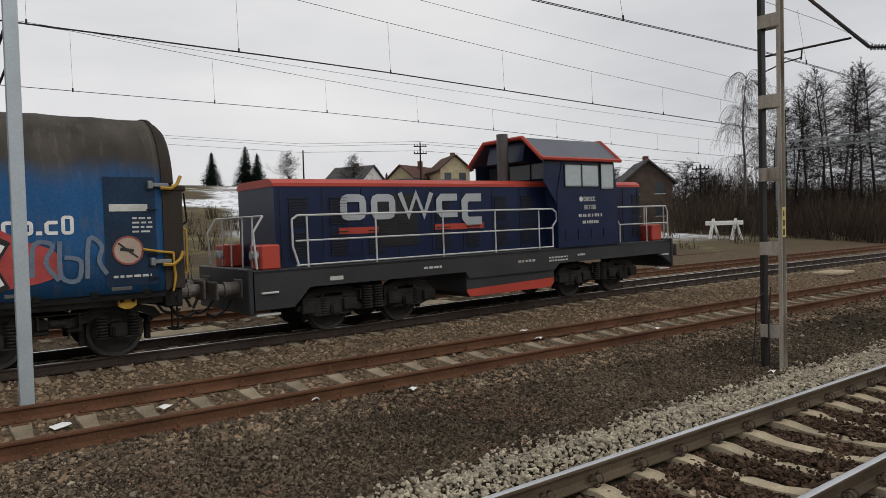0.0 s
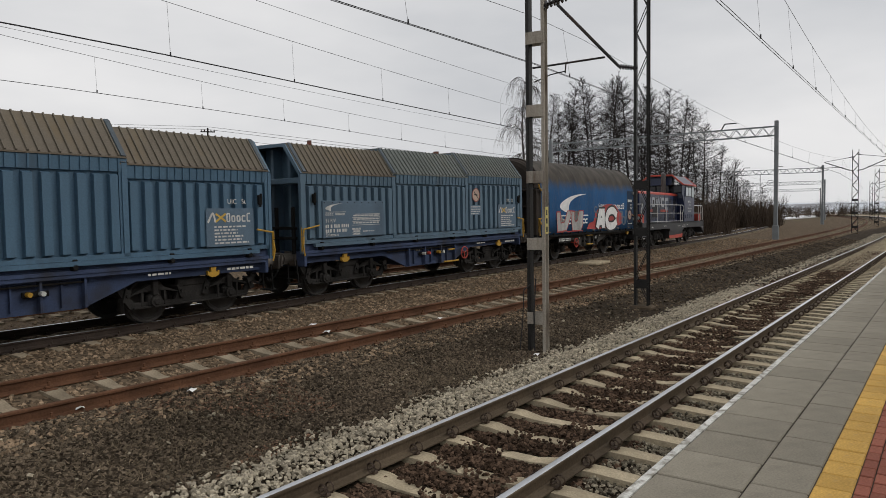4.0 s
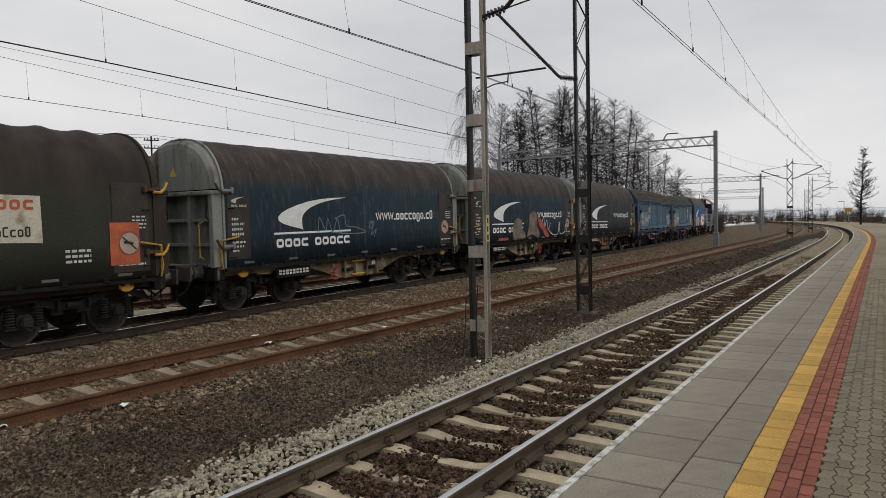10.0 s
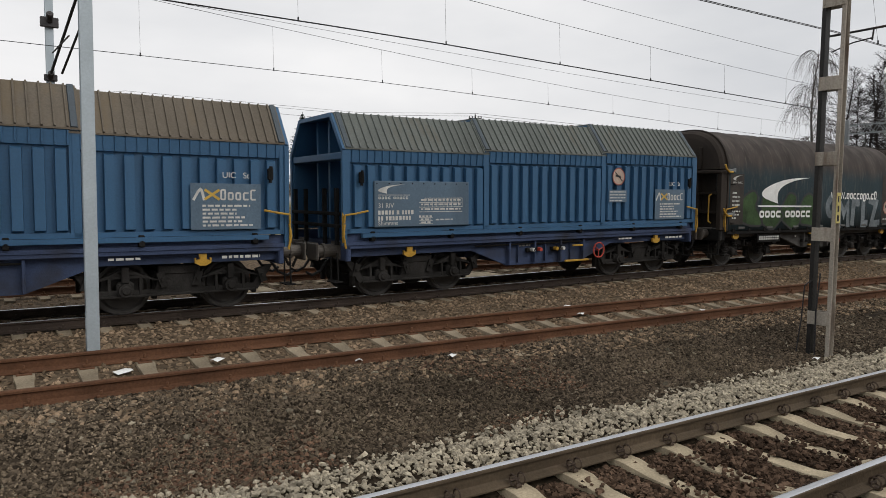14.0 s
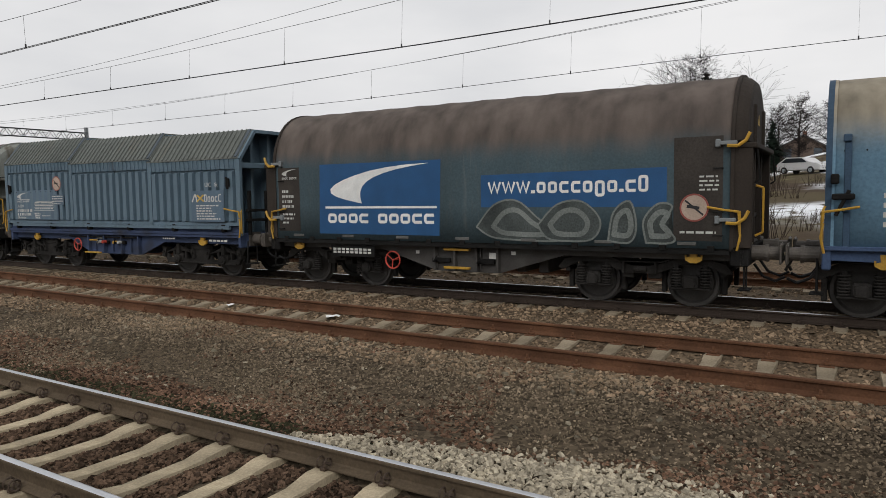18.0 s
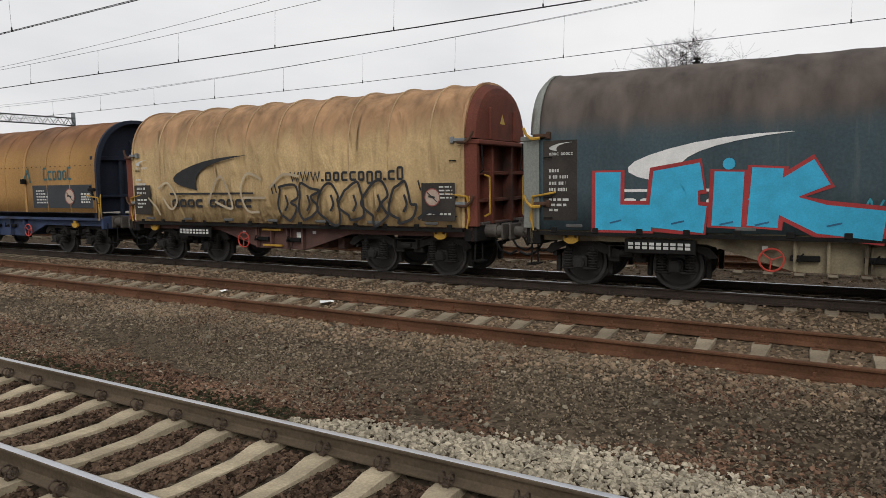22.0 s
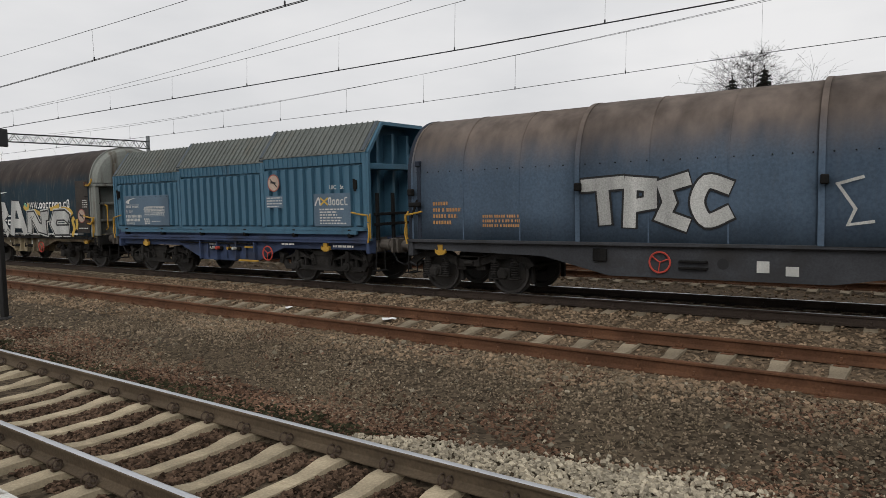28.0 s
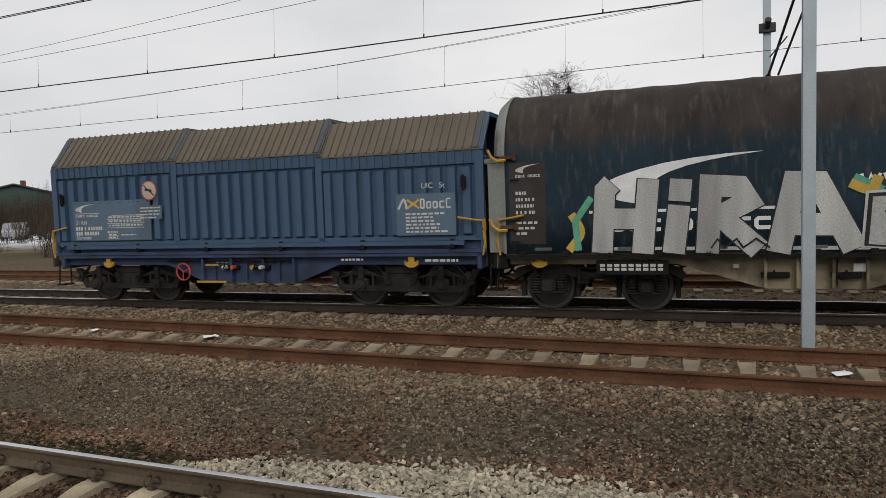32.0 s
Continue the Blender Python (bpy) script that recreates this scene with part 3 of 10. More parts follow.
def painted(name, parent, material, draw, label=""):
    """Flat paint on a side; every separate patch or glyph is a part of its own, but for tiny writing."""
    bm = bmesh.new()
    draw(bm)
    if name == "plate_writing" or name == "cab_writing":
        ob = part(name, bm, material, parent, label)
        ob["kind"] = "stuff"
        return ob
    bm.verts.ensure_lookup_table()
    seen, ob = set(), None
    for v in bm.verts:
        if v in seen:
            continue
        island, stack = [], [v]
        seen.add(v)
        while stack:
            p = stack.pop()
            island.append(p)
            for e in p.link_edges:
                q = e.other_vert(p)
                if q not in seen:
                    seen.add(q)
                    stack.append(q)
        sub, at = bmesh.new(), {}
        for p in island:
            at[p] = sub.verts.new(p.co)
        done = set()
        for p in island:
            for f in p.link_faces:
                if f not in done:
                    done.add(f)
                    sub.faces.new([at[q] for q in f.verts])
        ob = part(name, sub, material, parent, label)
    bm.free()
    return ob


def rect(x0, x1, z0, z1):
    return [(x0, z0), (x1, z0), (x1, z1), (x0, z1)]


def swoosh(bm, x, z, w, h, y):
    """Comet sign: thin tip at the upper right, round head on the left, a point below."""
    upper = ((1.0, 1.0), (0.8, 0.985), (0.6, 0.935), (0.42, 0.855), (0.27, 0.75), (0.14, 0.63), (0.05, 0.51), (0.005, 0.39), (0.01, 0.28), (0.07, 0.18), (0.17, 0.1), (0.33, 0.0))
    lower = ((1.0, 0.995), (0.84, 0.94), (0.69, 0.87), (0.56, 0.78), (0.46, 0.68), (0.39, 0.57), (0.35, 0.46), (0.33, 0.36), (0.325, 0.27), (0.325, 0.18), (0.33, 0.1), (0.34, 0.0))
    a = [bm.verts.new((x + w * u, y, z + h * v)) for u, v in upper]
    b = [bm.verts.new((x + w * u, y, z + h * v)) for u, v in lower]
    for k in range(len(a) - 1):
        bm.faces.new((a[k], a[k + 1], b[k + 1], b[k]))


def ring_block(bm, x0, x1, z0, z1, w, y):
    """An upright rounded block with an open middle."""
    r = min(x1 - x0, z1 - z0) * 0.3
    def loop(d):
        q = max(0.002, r - d)
        a, b, c, e = x0 + d, x1 - d, z0 + d, z1 - d
        return [(a + q, c), (b - q, c), (b - 0.29 * q, c + 0.29 * q), (b, c + q), (b, e - q), (b - 0.29 * q, e - 0.29 * q), (b - q, e), (a + q, e), (a + 0.29 * q, e - 0.29 * q), (a, e - q), (a, c + q), (a + 0.29 * q, c + 0.29 * q)]
    out, ins = ([bm.verts.new((x, y, z)) for x, z in loop(d)] for d in (0.0, w))
    for k in range(12):
        bm.faces.new((out[k], out[(k + 1) % 12], ins[(k + 1) % 12], ins[k]))


def word_bars(bm, x0, x1, z, h, shape, y, gap=0.22):
    """A row of plain blocks as wide as glyphs. shape: x low, w low with zigzag top, a tall, p hanging, d dot, i slim, blank."""
    wide = {"x": 1.0, "a": 0.95, "p": 1.0, "d": 0.45, " ": 0.8, "w": 1.35, "c": 1.1, "i": 0.5}
    total = sum(wide[c] for c in shape)
    u = (x1 - x0) / total
    x = x0
    for k, c in enumerate(shape):
        w = wide[c] * u
        lo, hi = {"x": (0, 0.74), "a": (0, 1.0), "p": (-0.26, 0.74), "d": (0, 0.2), "w": (0, 0.74), "c": (0, 1.0), "i": (0, 1.0), " ": (0, 0)}[c]
        a, b = x + w * gap / 2, x + w * (1 - gap / 2)
        z0, z1 = z + lo * h, z + hi * h
        stroke = min(b - a, z1 - z0) * 0.3
        if c == "w":
            n = 4
            ribbon(bm, [(a + (b - a) * q / n, z0 + stroke * 0.4 if q % 2 else z1) for q in range(n + 1)], stroke * 0.72, y)
        elif c in "di" or b - a < 0.035:
            if c != " ":
                sheet(bm, [(a, z0), (b, z0), (b, z1), (a, z1)], y)
        elif c != " " and (k * 7 + len(shape)) % 5 in (1, 3):
            ribbon(bm, [(b - stroke * 0.3, z1 - stroke * 0.5), (a + stroke, z1 - stroke * 0.5), (a + stroke * 0.5, z1 - stroke), (a + stroke * 0.5, z0 + stroke), (a + stroke, z0 + stroke * 0.5), (b - stroke * 0.3, z0 + stroke * 0.5)], stroke, y)
        elif c != " ":
            ring_block(bm, a, b, z0, z1, stroke, y)
        x += w


def small_bars(bm, x0, z1, rows, dz, h, y, rng):
    """Lines of tiny illegible writing."""
    for k, w in enumerate(rows):
        x, z = x0, z1 - k * dz
        while x < x0 + w:
            d = rng.uniform(0.5, 0.75) * h if h > 0.055 else rng.uniform(0.05, 0.14)
            sheet(bm, rect(x, min(x + d, x0 + w), z - h, z), y)
            x += d + (rng.choice((0.28, 0.28, 0.28, 0.75)) * h if h > 0.055 else 0.03)


def letters(text, size, material, parent, x, y, z, name="lettering"):
    cu = bpy.data.curves.new(name, "FONT")
    cu.body, cu.size, cu.extrude = text, size, 0.001
    tmp = bpy.data.objects.new(name, cu)
    scene.collection.objects.link(tmp)
    me = bpy.data.meshes.new_from_object(tmp.evaluated_get(bpy.context.evaluated_depsgraph_get()))
    bpy.data.objects.remove(tmp)
    me.materials.clear()
    me.materials.append(material)
    ob = new(name, me)
    ob.parent = parent
    ob.matrix_basis = pose(x, y, z, 90, 0, 0)
    return ob


def disc(bm, x, z, r, y, n=24, r0=0.0):
    for k in range(n):
        a, b = 2 * math.pi * k / n, 2 * math.pi * (k + 1) / n
        p = [(x + r * math.cos(a), z + r * math.sin(a)), (x + r * math.cos(b), z + r * math.sin(b))]
        q = [(x + r0 * math.cos(b), z + r0 * math.sin(b)), (x + r0 * math.cos(a), z + r0 * math.sin(a))] if r0 else [(x, z)]
        bm.faces.new([bm.verts.new((i, y, j)) for i, j in p + q])


def warning_disc(parent, x, z, r, y=SIDE):
    painted("warning_disc", parent, colored("yellowed_white", (0.44, 0.34, 0.27), rough=0.6), lambda bm: disc(bm, x, z, r, y - 0.012), "round white prohibition disc with a red rim")
    painted("disc_rim", parent, colored("dull_red_rim", (0.27, 0.07, 0.055), rough=0.6), lambda bm: disc(bm, x, z, r, y - 0.015, 24, r * 0.88))
    painted("disc_symbol", parent, M["darkletter"], lambda bm: (ribbon(bm, [(x - r * 0.45, z + r * 0.1), (x + r * 0.3, z - r * 0.02)], r * 0.22, y - 0.015), ribbon(bm, [(x - r * 0.6, z + r * 0.5), (x + r * 0.6, z - r * 0.5)], r * 0.12, y - 0.017)))


def scribble(bm, x0, x1, z0, z1, n, seed, w, y):
    """A sprayed tag: a row of quick looping strokes, none of them a letter."""
    rng = random.Random(seed)
    d = (x1 - x0) / n
    for k in range(n):
        a, h = x0 + k * d, z1 - z0
        pick = rng.randrange(4)
        pts = (((0.1, 1), (0.15, 0.1), (0.7, 0.0), (0.85, 0.5), (0.3, 0.55)), ((0.1, 0), (0.3, 1), (0.6, 0.2), (0.9, 0.95)), ((0.85, 0.9), (0.3, 1), (0.1, 0.6), (0.7, 0.45), (0.8, 0.1), (0.15, 0.0)), ((0.1, 0.05), (0.2, 0.9), (0.75, 0.85), (0.55, 0.4), (0.95, 0.0)))[pick]
        ribbon(bm, curl([(a + d * (u + rng.uniform(-0.1, 0.1)), z0 + h * (v + rng.uniform(-0.12, 0.12))) for u, v in pts], 4), w, y - 0.0005 * k)


def fat_script(parent, strokes, width, fill, edge, y, edge_w=0.09):
    """Sprayed block lettering: an outline stroke with a fill on top."""
    if edge:
        painted("graffiti_outline", parent, edge, lambda bm: [ribbon(bm, s, width + edge_w, y) for s in strokes])
    painted("graffiti_fill", parent, fill, lambda bm: [ribbon(bm, s, width, y - 0.006) for s in strokes])


# ---- running gear ----
def wheelset_mesh():
    bm = bmesh.new()
    rod(bm, (0, -1.05, 0), (0, 1.05, 0), 0.075, 8)
    for s in (-1, 1):
        n = 28
        rows = []
        for y, r in ((-0.07, 0.40), (-0.07, 0.46), (0.04, 0.455), (0.055, 0.49), (0.075, 0.485), (0.075, 0.40), (0.02, 0.37), (0.01, 0.15), (0.09, 0.12), (0.09, 0.08)):
            rows.append([bm.verts.new((r * math.cos(2 * math.pi * k / n), s * (0.75 - y), r * math.sin(2 * math.pi * k / n))) for k in range(n)])
        for a, b in zip(rows, rows[1:]):
            for k in range(n):
                bm.faces.new((a[k], a[(k + 1) % n], b[(k + 1) % n], b[k]))
        rows = []
        for y, r in ((0.07, 0.40), (0.03, 0.36), (0.035, 0.14), (0.1, 0.11)):
            rows.append([bm.verts.new((r * math.cos(2 * math.pi * k / n), s * (0.75 + y), r * math.sin(2 * math.pi * k / n))) for k in range(n)])
        for a, b in zip(rows, rows[1:]):
            for k in range(n):
                bm.faces.new((a[k], a[(k + 1) % n], b[(k + 1) % n], b[k]))
    me = bpy.data.meshes.new("wheelset")
    fix(bm).to_mesh(me)
    bm.free()
    me.materials.append(M["wheel"])
    return me


def bogie_frame_mesh(kind):
    """kind coil: gull-winged side frame on pairs of coil springs; kind leaf: boat-shaped side plates under arched leaf springs."""
    bm = bmesh.new()
    for s in (-1, 1):
        y0, y1 = sorted((s * 0.98, s * 1.06))
        z0, z1 = sorted((s * 0.94, s * 1.12))
        if kind == "coil":
            # pressed beam: high over both axles, dipping in the middle
            prism(bm, [(-1.62, 0.66), (-1.5, 0.82), (-1.2, 0.9), (-0.66, 0.9), (-0.4, 0.8), (-0.15, 0.74), (0.15, 0.74), (0.4, 0.8), (0.66, 0.9), (1.2, 0.9), (1.5, 0.82), (1.62, 0.66), (1.5, 0.62), (1.3, 0.74), (1.15, 0.79), (0.7, 0.79), (0.5, 0.68), (0.25, 0.6), (-0.25, 0.6), (-0.5, 0.68), (-0.7, 0.79), (-1.15, 0.79), (-1.3, 0.74), (-1.5, 0.62)], y0, y1)
            prism(bm, [(-1.5, 0.88), (-1.2, 0.93), (-0.64, 0.93), (-0.38, 0.83), (0.38, 0.83), (0.64, 0.93), (1.2, 0.93), (1.5, 0.88), (1.5, 0.86), (1.2, 0.91), (0.66, 0.91), (0.4, 0.81), (-0.4, 0.81), (-0.66, 0.91), (-1.2, 0.91), (-1.5, 0.86)], z0, z1)
            for x in (-0.3, 0.3):
                bbox(bm, x - 0.02, x + 0.02, min(y0, y0 + s * 0.1), max(y1, y1 + s * 0.1), 0.6, 0.82, 0.005)
            rod(bm, (-0.12, s * 1.08, 0.68), (0.12, s * 1.08, 0.68), 0.05, 8)
        else:
            # lower rail with upturned ends, middle plate, guards on both sides of each axle box
            prism(bm, [(-1.72, 0.8), (-1.42, 0.34), (1.42, 0.34), (1.72, 0.8), (1.56, 0.8), (1.34, 0.46), (0.42, 0.44), (0.3, 0.74), (-0.3, 0.74), (-0.42, 0.44), (-1.34, 0.46), (-1.56, 0.8)], y0, y1)
            bbox(bm, -1.36, 1.36, z0, z1, 0.33, 0.37, 0.008)
            bbox(bm, -0.36, 0.36, y0 - 0.02, y1 + 0.02, 0.7, 0.86, 0.015)
            for x in (-0.9, 0.9):
                for k in range(6):
                    w = 0.55 - 0.07 * k
                    rise = 0.05 * k * 0.5
                    prism(bm, [(x - w, 0.6 + rise), (x - w * 0.5, 0.655 + rise), (x, 0.67 + rise), (x + w * 0.5, 0.655 + rise), (x + w, 0.6 + rise), (x + w, 0.617 + rise), (x + w * 0.5, 0.672 + rise), (x, 0.687 + rise), (x - w * 0.5, 0.672 + rise), (x - w, 0.617 + rise)], y0 - 0.02, y1 + 0.02)
                bbox(bm, x - 0.06, x + 0.06, z0 - 0.02, z1 + 0.02, 0.58, 0.86, 0.012)
                for e in (-1, 1):
                    prism(bm, [(x + e * 0.5, 0.72), (x + e * 0.62, 0.76), (x + e * 0.7, 0.5), (x + e * 0.58, 0.47)] if e > 0 else [(x - 0.5, 0.72), (x - 0.58, 0.47), (x - 0.7, 0.5), (x - 0.62, 0.76)], z0, z1)
                    rod(bm, (x + e * 0.6, s * 1.06, 0.62), (x + e * 0.6, s * 1.16, 0.62), 0.035, 8)
                    bbox(bm, x + e * 0.25 - 0.025, x + e * 0.25 + 0.025, y0 - 0.01, y1 + 0.02, 0.36, 0.66, 0.006)
        for x in (-0.9, 0.9):
            bbox(bm, x - 0.14, x + 0.14, y0 - 0.05, y1 + 0.05, 0.35, 0.6, 0.04)
            rod(bm, (x, s * 1.06, 0.46), (x, s * 1.18, 0.46), 0.12, 14)
            rod(bm, (x, s * 1.18, 0.46), (x, s * 1.21, 0.46), 0.085, 12, 0.06)
            if kind == "coil":
                bbox(bm, x - 0.36, x + 0.36, z0, z1, 0.335, 0.375, 0.012)
                bbox(bm, x - 0.09, x + 0.09, s * 1.2 - 0.012, s * 1.2 + 0.012, 0.38, 0.55, 0.01)
                for dx in (-0.25, 0.25):
                    for k in range(7):
                        torus(bm, Matrix.Translation((x + dx, s * 1.04, 0.4 + k * 0.052)), 0.082, 0.019, 12, 5)
                    rod(bm, (x + dx, s * 1.04, 0.36), (x + dx, s * 1.04, 0.79), 0.045, 8)
        for x in (-1.44, -0.38, 0.38, 1.44):
            bbox(bm, x - 0.045, x + 0.045, s * 0.75 - 0.06, s * 0.75 + 0.06, 0.24, 0.66, 0.015)
    for x in (-0.25, 0.25):
        bbox(bm, x - 0.12, x + 0.12, -1.0, 1.0, 0.5, 0.74, 0.02)
    rod(bm, (0, 0, 0.7), (0, 0, 0.95), 0.25, 12)
    for x in (-1.44, 1.44):
        rod(bm, (x, -1.0, 0.62), (x, 1.0, 0.62), 0.05, 6)
    me = bpy.data.meshes.new("bogie_frame")
    fix(bm).to_mesh(me)
    bm.free()
    me.materials.append(M["bogie"])
    return me


WHEEL = wheelset_mesh()
BOGIE = {k: bogie_frame_mesh(k) for k in ("coil", "leaf")}
WHEELS = []


def bogie(parent, x, kind):
    b = shared("bogie", BOGIE[kind], parent, pose(x, 0, 0))
    for dx in (-0.9, 0.9):
        WHEELS.append(shared("wheelset", WHEEL, b, pose(dx, 0, 0.46)))
    return b


def buffer_mesh():
    bm = bmesh.new()
    rod(bm, (0, 0, 0), (0.3, 0, 0), 0.135, 16)
    rod(bm, (0.27, 0, 0), (0.33, 0, 0), 0.15, 16)
    rod(bm, (0.33, 0, 0), (0.5, 0, 0), 0.115, 16)
    bbox(bm, 0.5, 0.545, -0.27, 0.27, -0.18, 0.18, 0.03)
    bbox(bm, -0.02, 0.04, -0.2, 0.2, -0.18, 0.18, 0.015)
    me = bpy.data.meshes.new("buffer")
    fix(bm).to_mesh(me)
    bm.free()
    me.materials.append(M["buffer"])
    return me


def coupling_mesh():
    bm = bmesh.new()
    bbox(bm, -0.1, 0.2, -0.06, 0.06, -0.06, 0.08, 0.02)
    rod(bm, (0.18, 0, 0.02), (0.5, 0, -0.1), 0.035, 6)
    rod(bm, (0.49, 0, -0.09), (0.62, 0, -0.35), 0.028, 6)
    me = bpy.data.meshes.new("coupling")
    fix(bm).to_mesh(me)
    bm.free()
    me.materials.append(M["bogie"])
    return me


def hose_mesh():
    bm = bmesh.new()
    poly_rod(bm, [(0.05, 0, -0.2), (0.2, 0, -0.42), (0.4, 0.03, -0.5), (0.55, 0.08, -0.42)], 0.028, 6)
    me = bpy.data.meshes.new("brake_hose")
    fix(bm).to_mesh(me)
    bm.free()
    me.materials.append(M["black"])
    return me


def hook_mesh():
    """Yellow rope hook: a plate with two horns."""
    bm = bmesh.new()
    prism(bm, [(-0.07, 0.12), (0.07, 0.12), (0.06, 0.0), (0.12, -0.02), (0.12, 0.02), (0.15, 0.02), (0.14, -0.07), (0.05, -0.12), (-0.05, -0.12), (-0.14, -0.07), (-0.15, 0.02), (-0.12, 0.02), (-0.12, -0.02), (-0.06, 0.0)], -0.03, 0.03)
    me = bpy.data.meshes.new("rope_hook")
    fix(bm).to_mesh(me)
    bm.free()
    me.materials.append(M["yellow"])
    return me


def handwheel(parent, x, z, y=-1.3, r=0.19, material=None):
    bm = bmesh.new()
    m = Matrix.Translation((x, y, z)) @ Matrix.Rotation(math.pi / 2, 4, "X")
    torus(bm, m, r, 0.018, 24, 6)
    for k in range(3):
        a = 2 * math.pi * k / 3 + 0.4
        rod(bm, (x, y, z), (x + r * math.cos(a), y, z + r * math.sin(a)), 0.012, 5)
    rod(bm, (x, y, z), (x, y + 0.25, z), 0.02, 6)
    return part("handwheel", fix(bm), material or M["red"], parent, "red brake handwheel")


BUFFER, COUPLING, HOSE, HOOK = buffer_mesh(), coupling_mesh(), hose_mesh(), hook_mesh()


def running_gear(root, half, pivot, kind, hooks):
    bogie(root, -pivot, kind)
    bogie(root, pivot, kind)
    for e in (-1, 1):
        for y in (-0.875, 0.875):
            shared("buffer", BUFFER, root, pose(e * (half - 0.58), y, 1.03, 0, 0, 0 if e > 0 else 180))
        shared("coupling", COUPLING, root, pose(e * (half - 0.58), 0, 1.0, 0, 0, 0 if e > 0 else 180))
        for y in (-0.5, 0.38):
            shared("brake_hose", HOSE, root, pose(e * (half - 0.58), y, 1.0, 0, 0, 0 if e > 0 else 180))
        for y in (-1.3, 1.3):
            shared("rope_hook", HOOK, root, pose(e * hooks, y, 0.97))


def yellow_grips(root, x, e):
    """Shunter's grips and steps at one end."""
    bm = bmesh.new()
    poly_rod(bm, [(x, -1.36, 1.15), (x + e * 0.04, -1.4, 1.25), (x + e * 0.04, -1.4, 1.75), (x, -1.36, 1.85)], 0.02, 6)
    part("grab_rail", fix(bm), M["yellow"], root, "yellow grab rail")
    bm = bmesh.new()
    poly_rod(bm, [(x, -1.45, 1.1), (x + e * 0.05, -1.46, 1.35), (x + e * 0.02, -1.45, 1.58)], 0.021, 6)
    poly_rod(bm, [(x - e * 0.48, -1.49, 1.84), (x - e * 0.2, -1.49, 1.79), (x + e * 0.02, -1.46, 1.76), (x + e * 0.03, -1.45, 1.6)], 0.021, 6)
    part("locking_lever", fix(bm), M["yellow"], root, "yellow locking lever")
    bm = bmesh.new()
    poly_rod(bm, [(x + e * 0.1, -1.25, 1.0), (x + e * 0.1, -1.3, 0.42), (x + e * 0.1, -0.95, 0.42), (x + e * 0.1, -0.95, 1.0)], 0.018, 5)
    bbox(bm, x + e * 0.1 - 0.1, x + e * 0.1 + 0.1, -1.32, -0.95, 0.40, 0.425, 0.005)
    part("step", fix(bm), M["under"], root)


def arch(n=26, half=1.42, foot=1.12, knee=2.72, top=4.2, flat=2.35):
    """Half-round hood section from one foot to the other, as (y, z)."""
    out = [(-half, foot), (-half, (foot + knee) / 2)]
    for k in range(n + 1):
        a = math.pi * (1 - k / n)
        c, s = math.cos(a), math.sin(a)
        out.append((half * math.copysign(abs(c) ** (2 / flat), c), knee + (top - knee) * abs(s) ** (2 / flat)))
    return out + [(half, (foot + knee) / 2), (half, foot)]


def end_wall(root, x, e, section, material, ribs=True, name="end_wall"):
    bm = bmesh.new()
    pts = [(y * 0.985, z - (0.02 if z > 2 else 0)) for y, z in section]
    a = [bm.verts.new((x, y, z)) for y, z in pts]
    b = [bm.verts.new((x - e * 0.05, y, z)) for y, z in pts]
    bm.faces.new(a)
    bm.faces.new(b[::-1])
    n = len(a)
    for k in range(n):
        bm.faces.new((a[k], a[(k + 1) % n], b[(k + 1) % n], b[k]))
    wall = part(name, fix(bm), material, root)
    if ribs:
        for y in (-1.3, -0.45, 0.45, 1.3):
            bm = bmesh.new()
            bbox(bm, min(x, x + e * 0.1), max(x, x + e * 0.1), y - 0.06, y + 0.06, 1.15, 2.86, 0.012)
            part("stiffener", fix(bm), material, wall)
        for z0, z1 in ((2.86, 2.98), (1.75, 1.83)):
            bm = bmesh.new()
            bbox(bm, min(x, x + e * 0.12), max(x, x + e * 0.12), -1.4, 1.4, z0, z1, 0.015)
            part("cross_rail", fix(bm), material, wall)
        bm = bmesh.new()
        prism(bm, [(x, 2.98), (x + e * 0.1, 2.98), (x + e * 0.1, 3.3), (x, 3.5)], -0.06, 0.06)
        part("gusset", fix(bm), material, wall)
    return wall


def end_hoop(root, x, e, section, material, t=0.07):
    """A rim that runs round the end of a hood."""
    bm = bmesh.new()
    out = [(y * 1.012, z + (0.015 if z > 2 else 0)) for y, z in section]
    ins = [(y * 0.93, z - (0.09 if z > 2.6 else 0)) for y, z in section]
    rows = [[bm.verts.new((x + dx, y, z)) for y, z in sec] for sec, dx in ((out, -t / 2), (out, t / 2), (ins, t / 2), (ins, -t / 2))]
    for a, b in zip(rows, rows[1:] + rows[:1]):
        for k in range(len(out) - 1):
            bm.faces.new((a[k], a[k + 1], b[k + 1], b[k]))
    for k in (0, -1):
        bm.faces.new([r[k] for r in rows])
    return part("end_hoop", fix(bm), material, root)


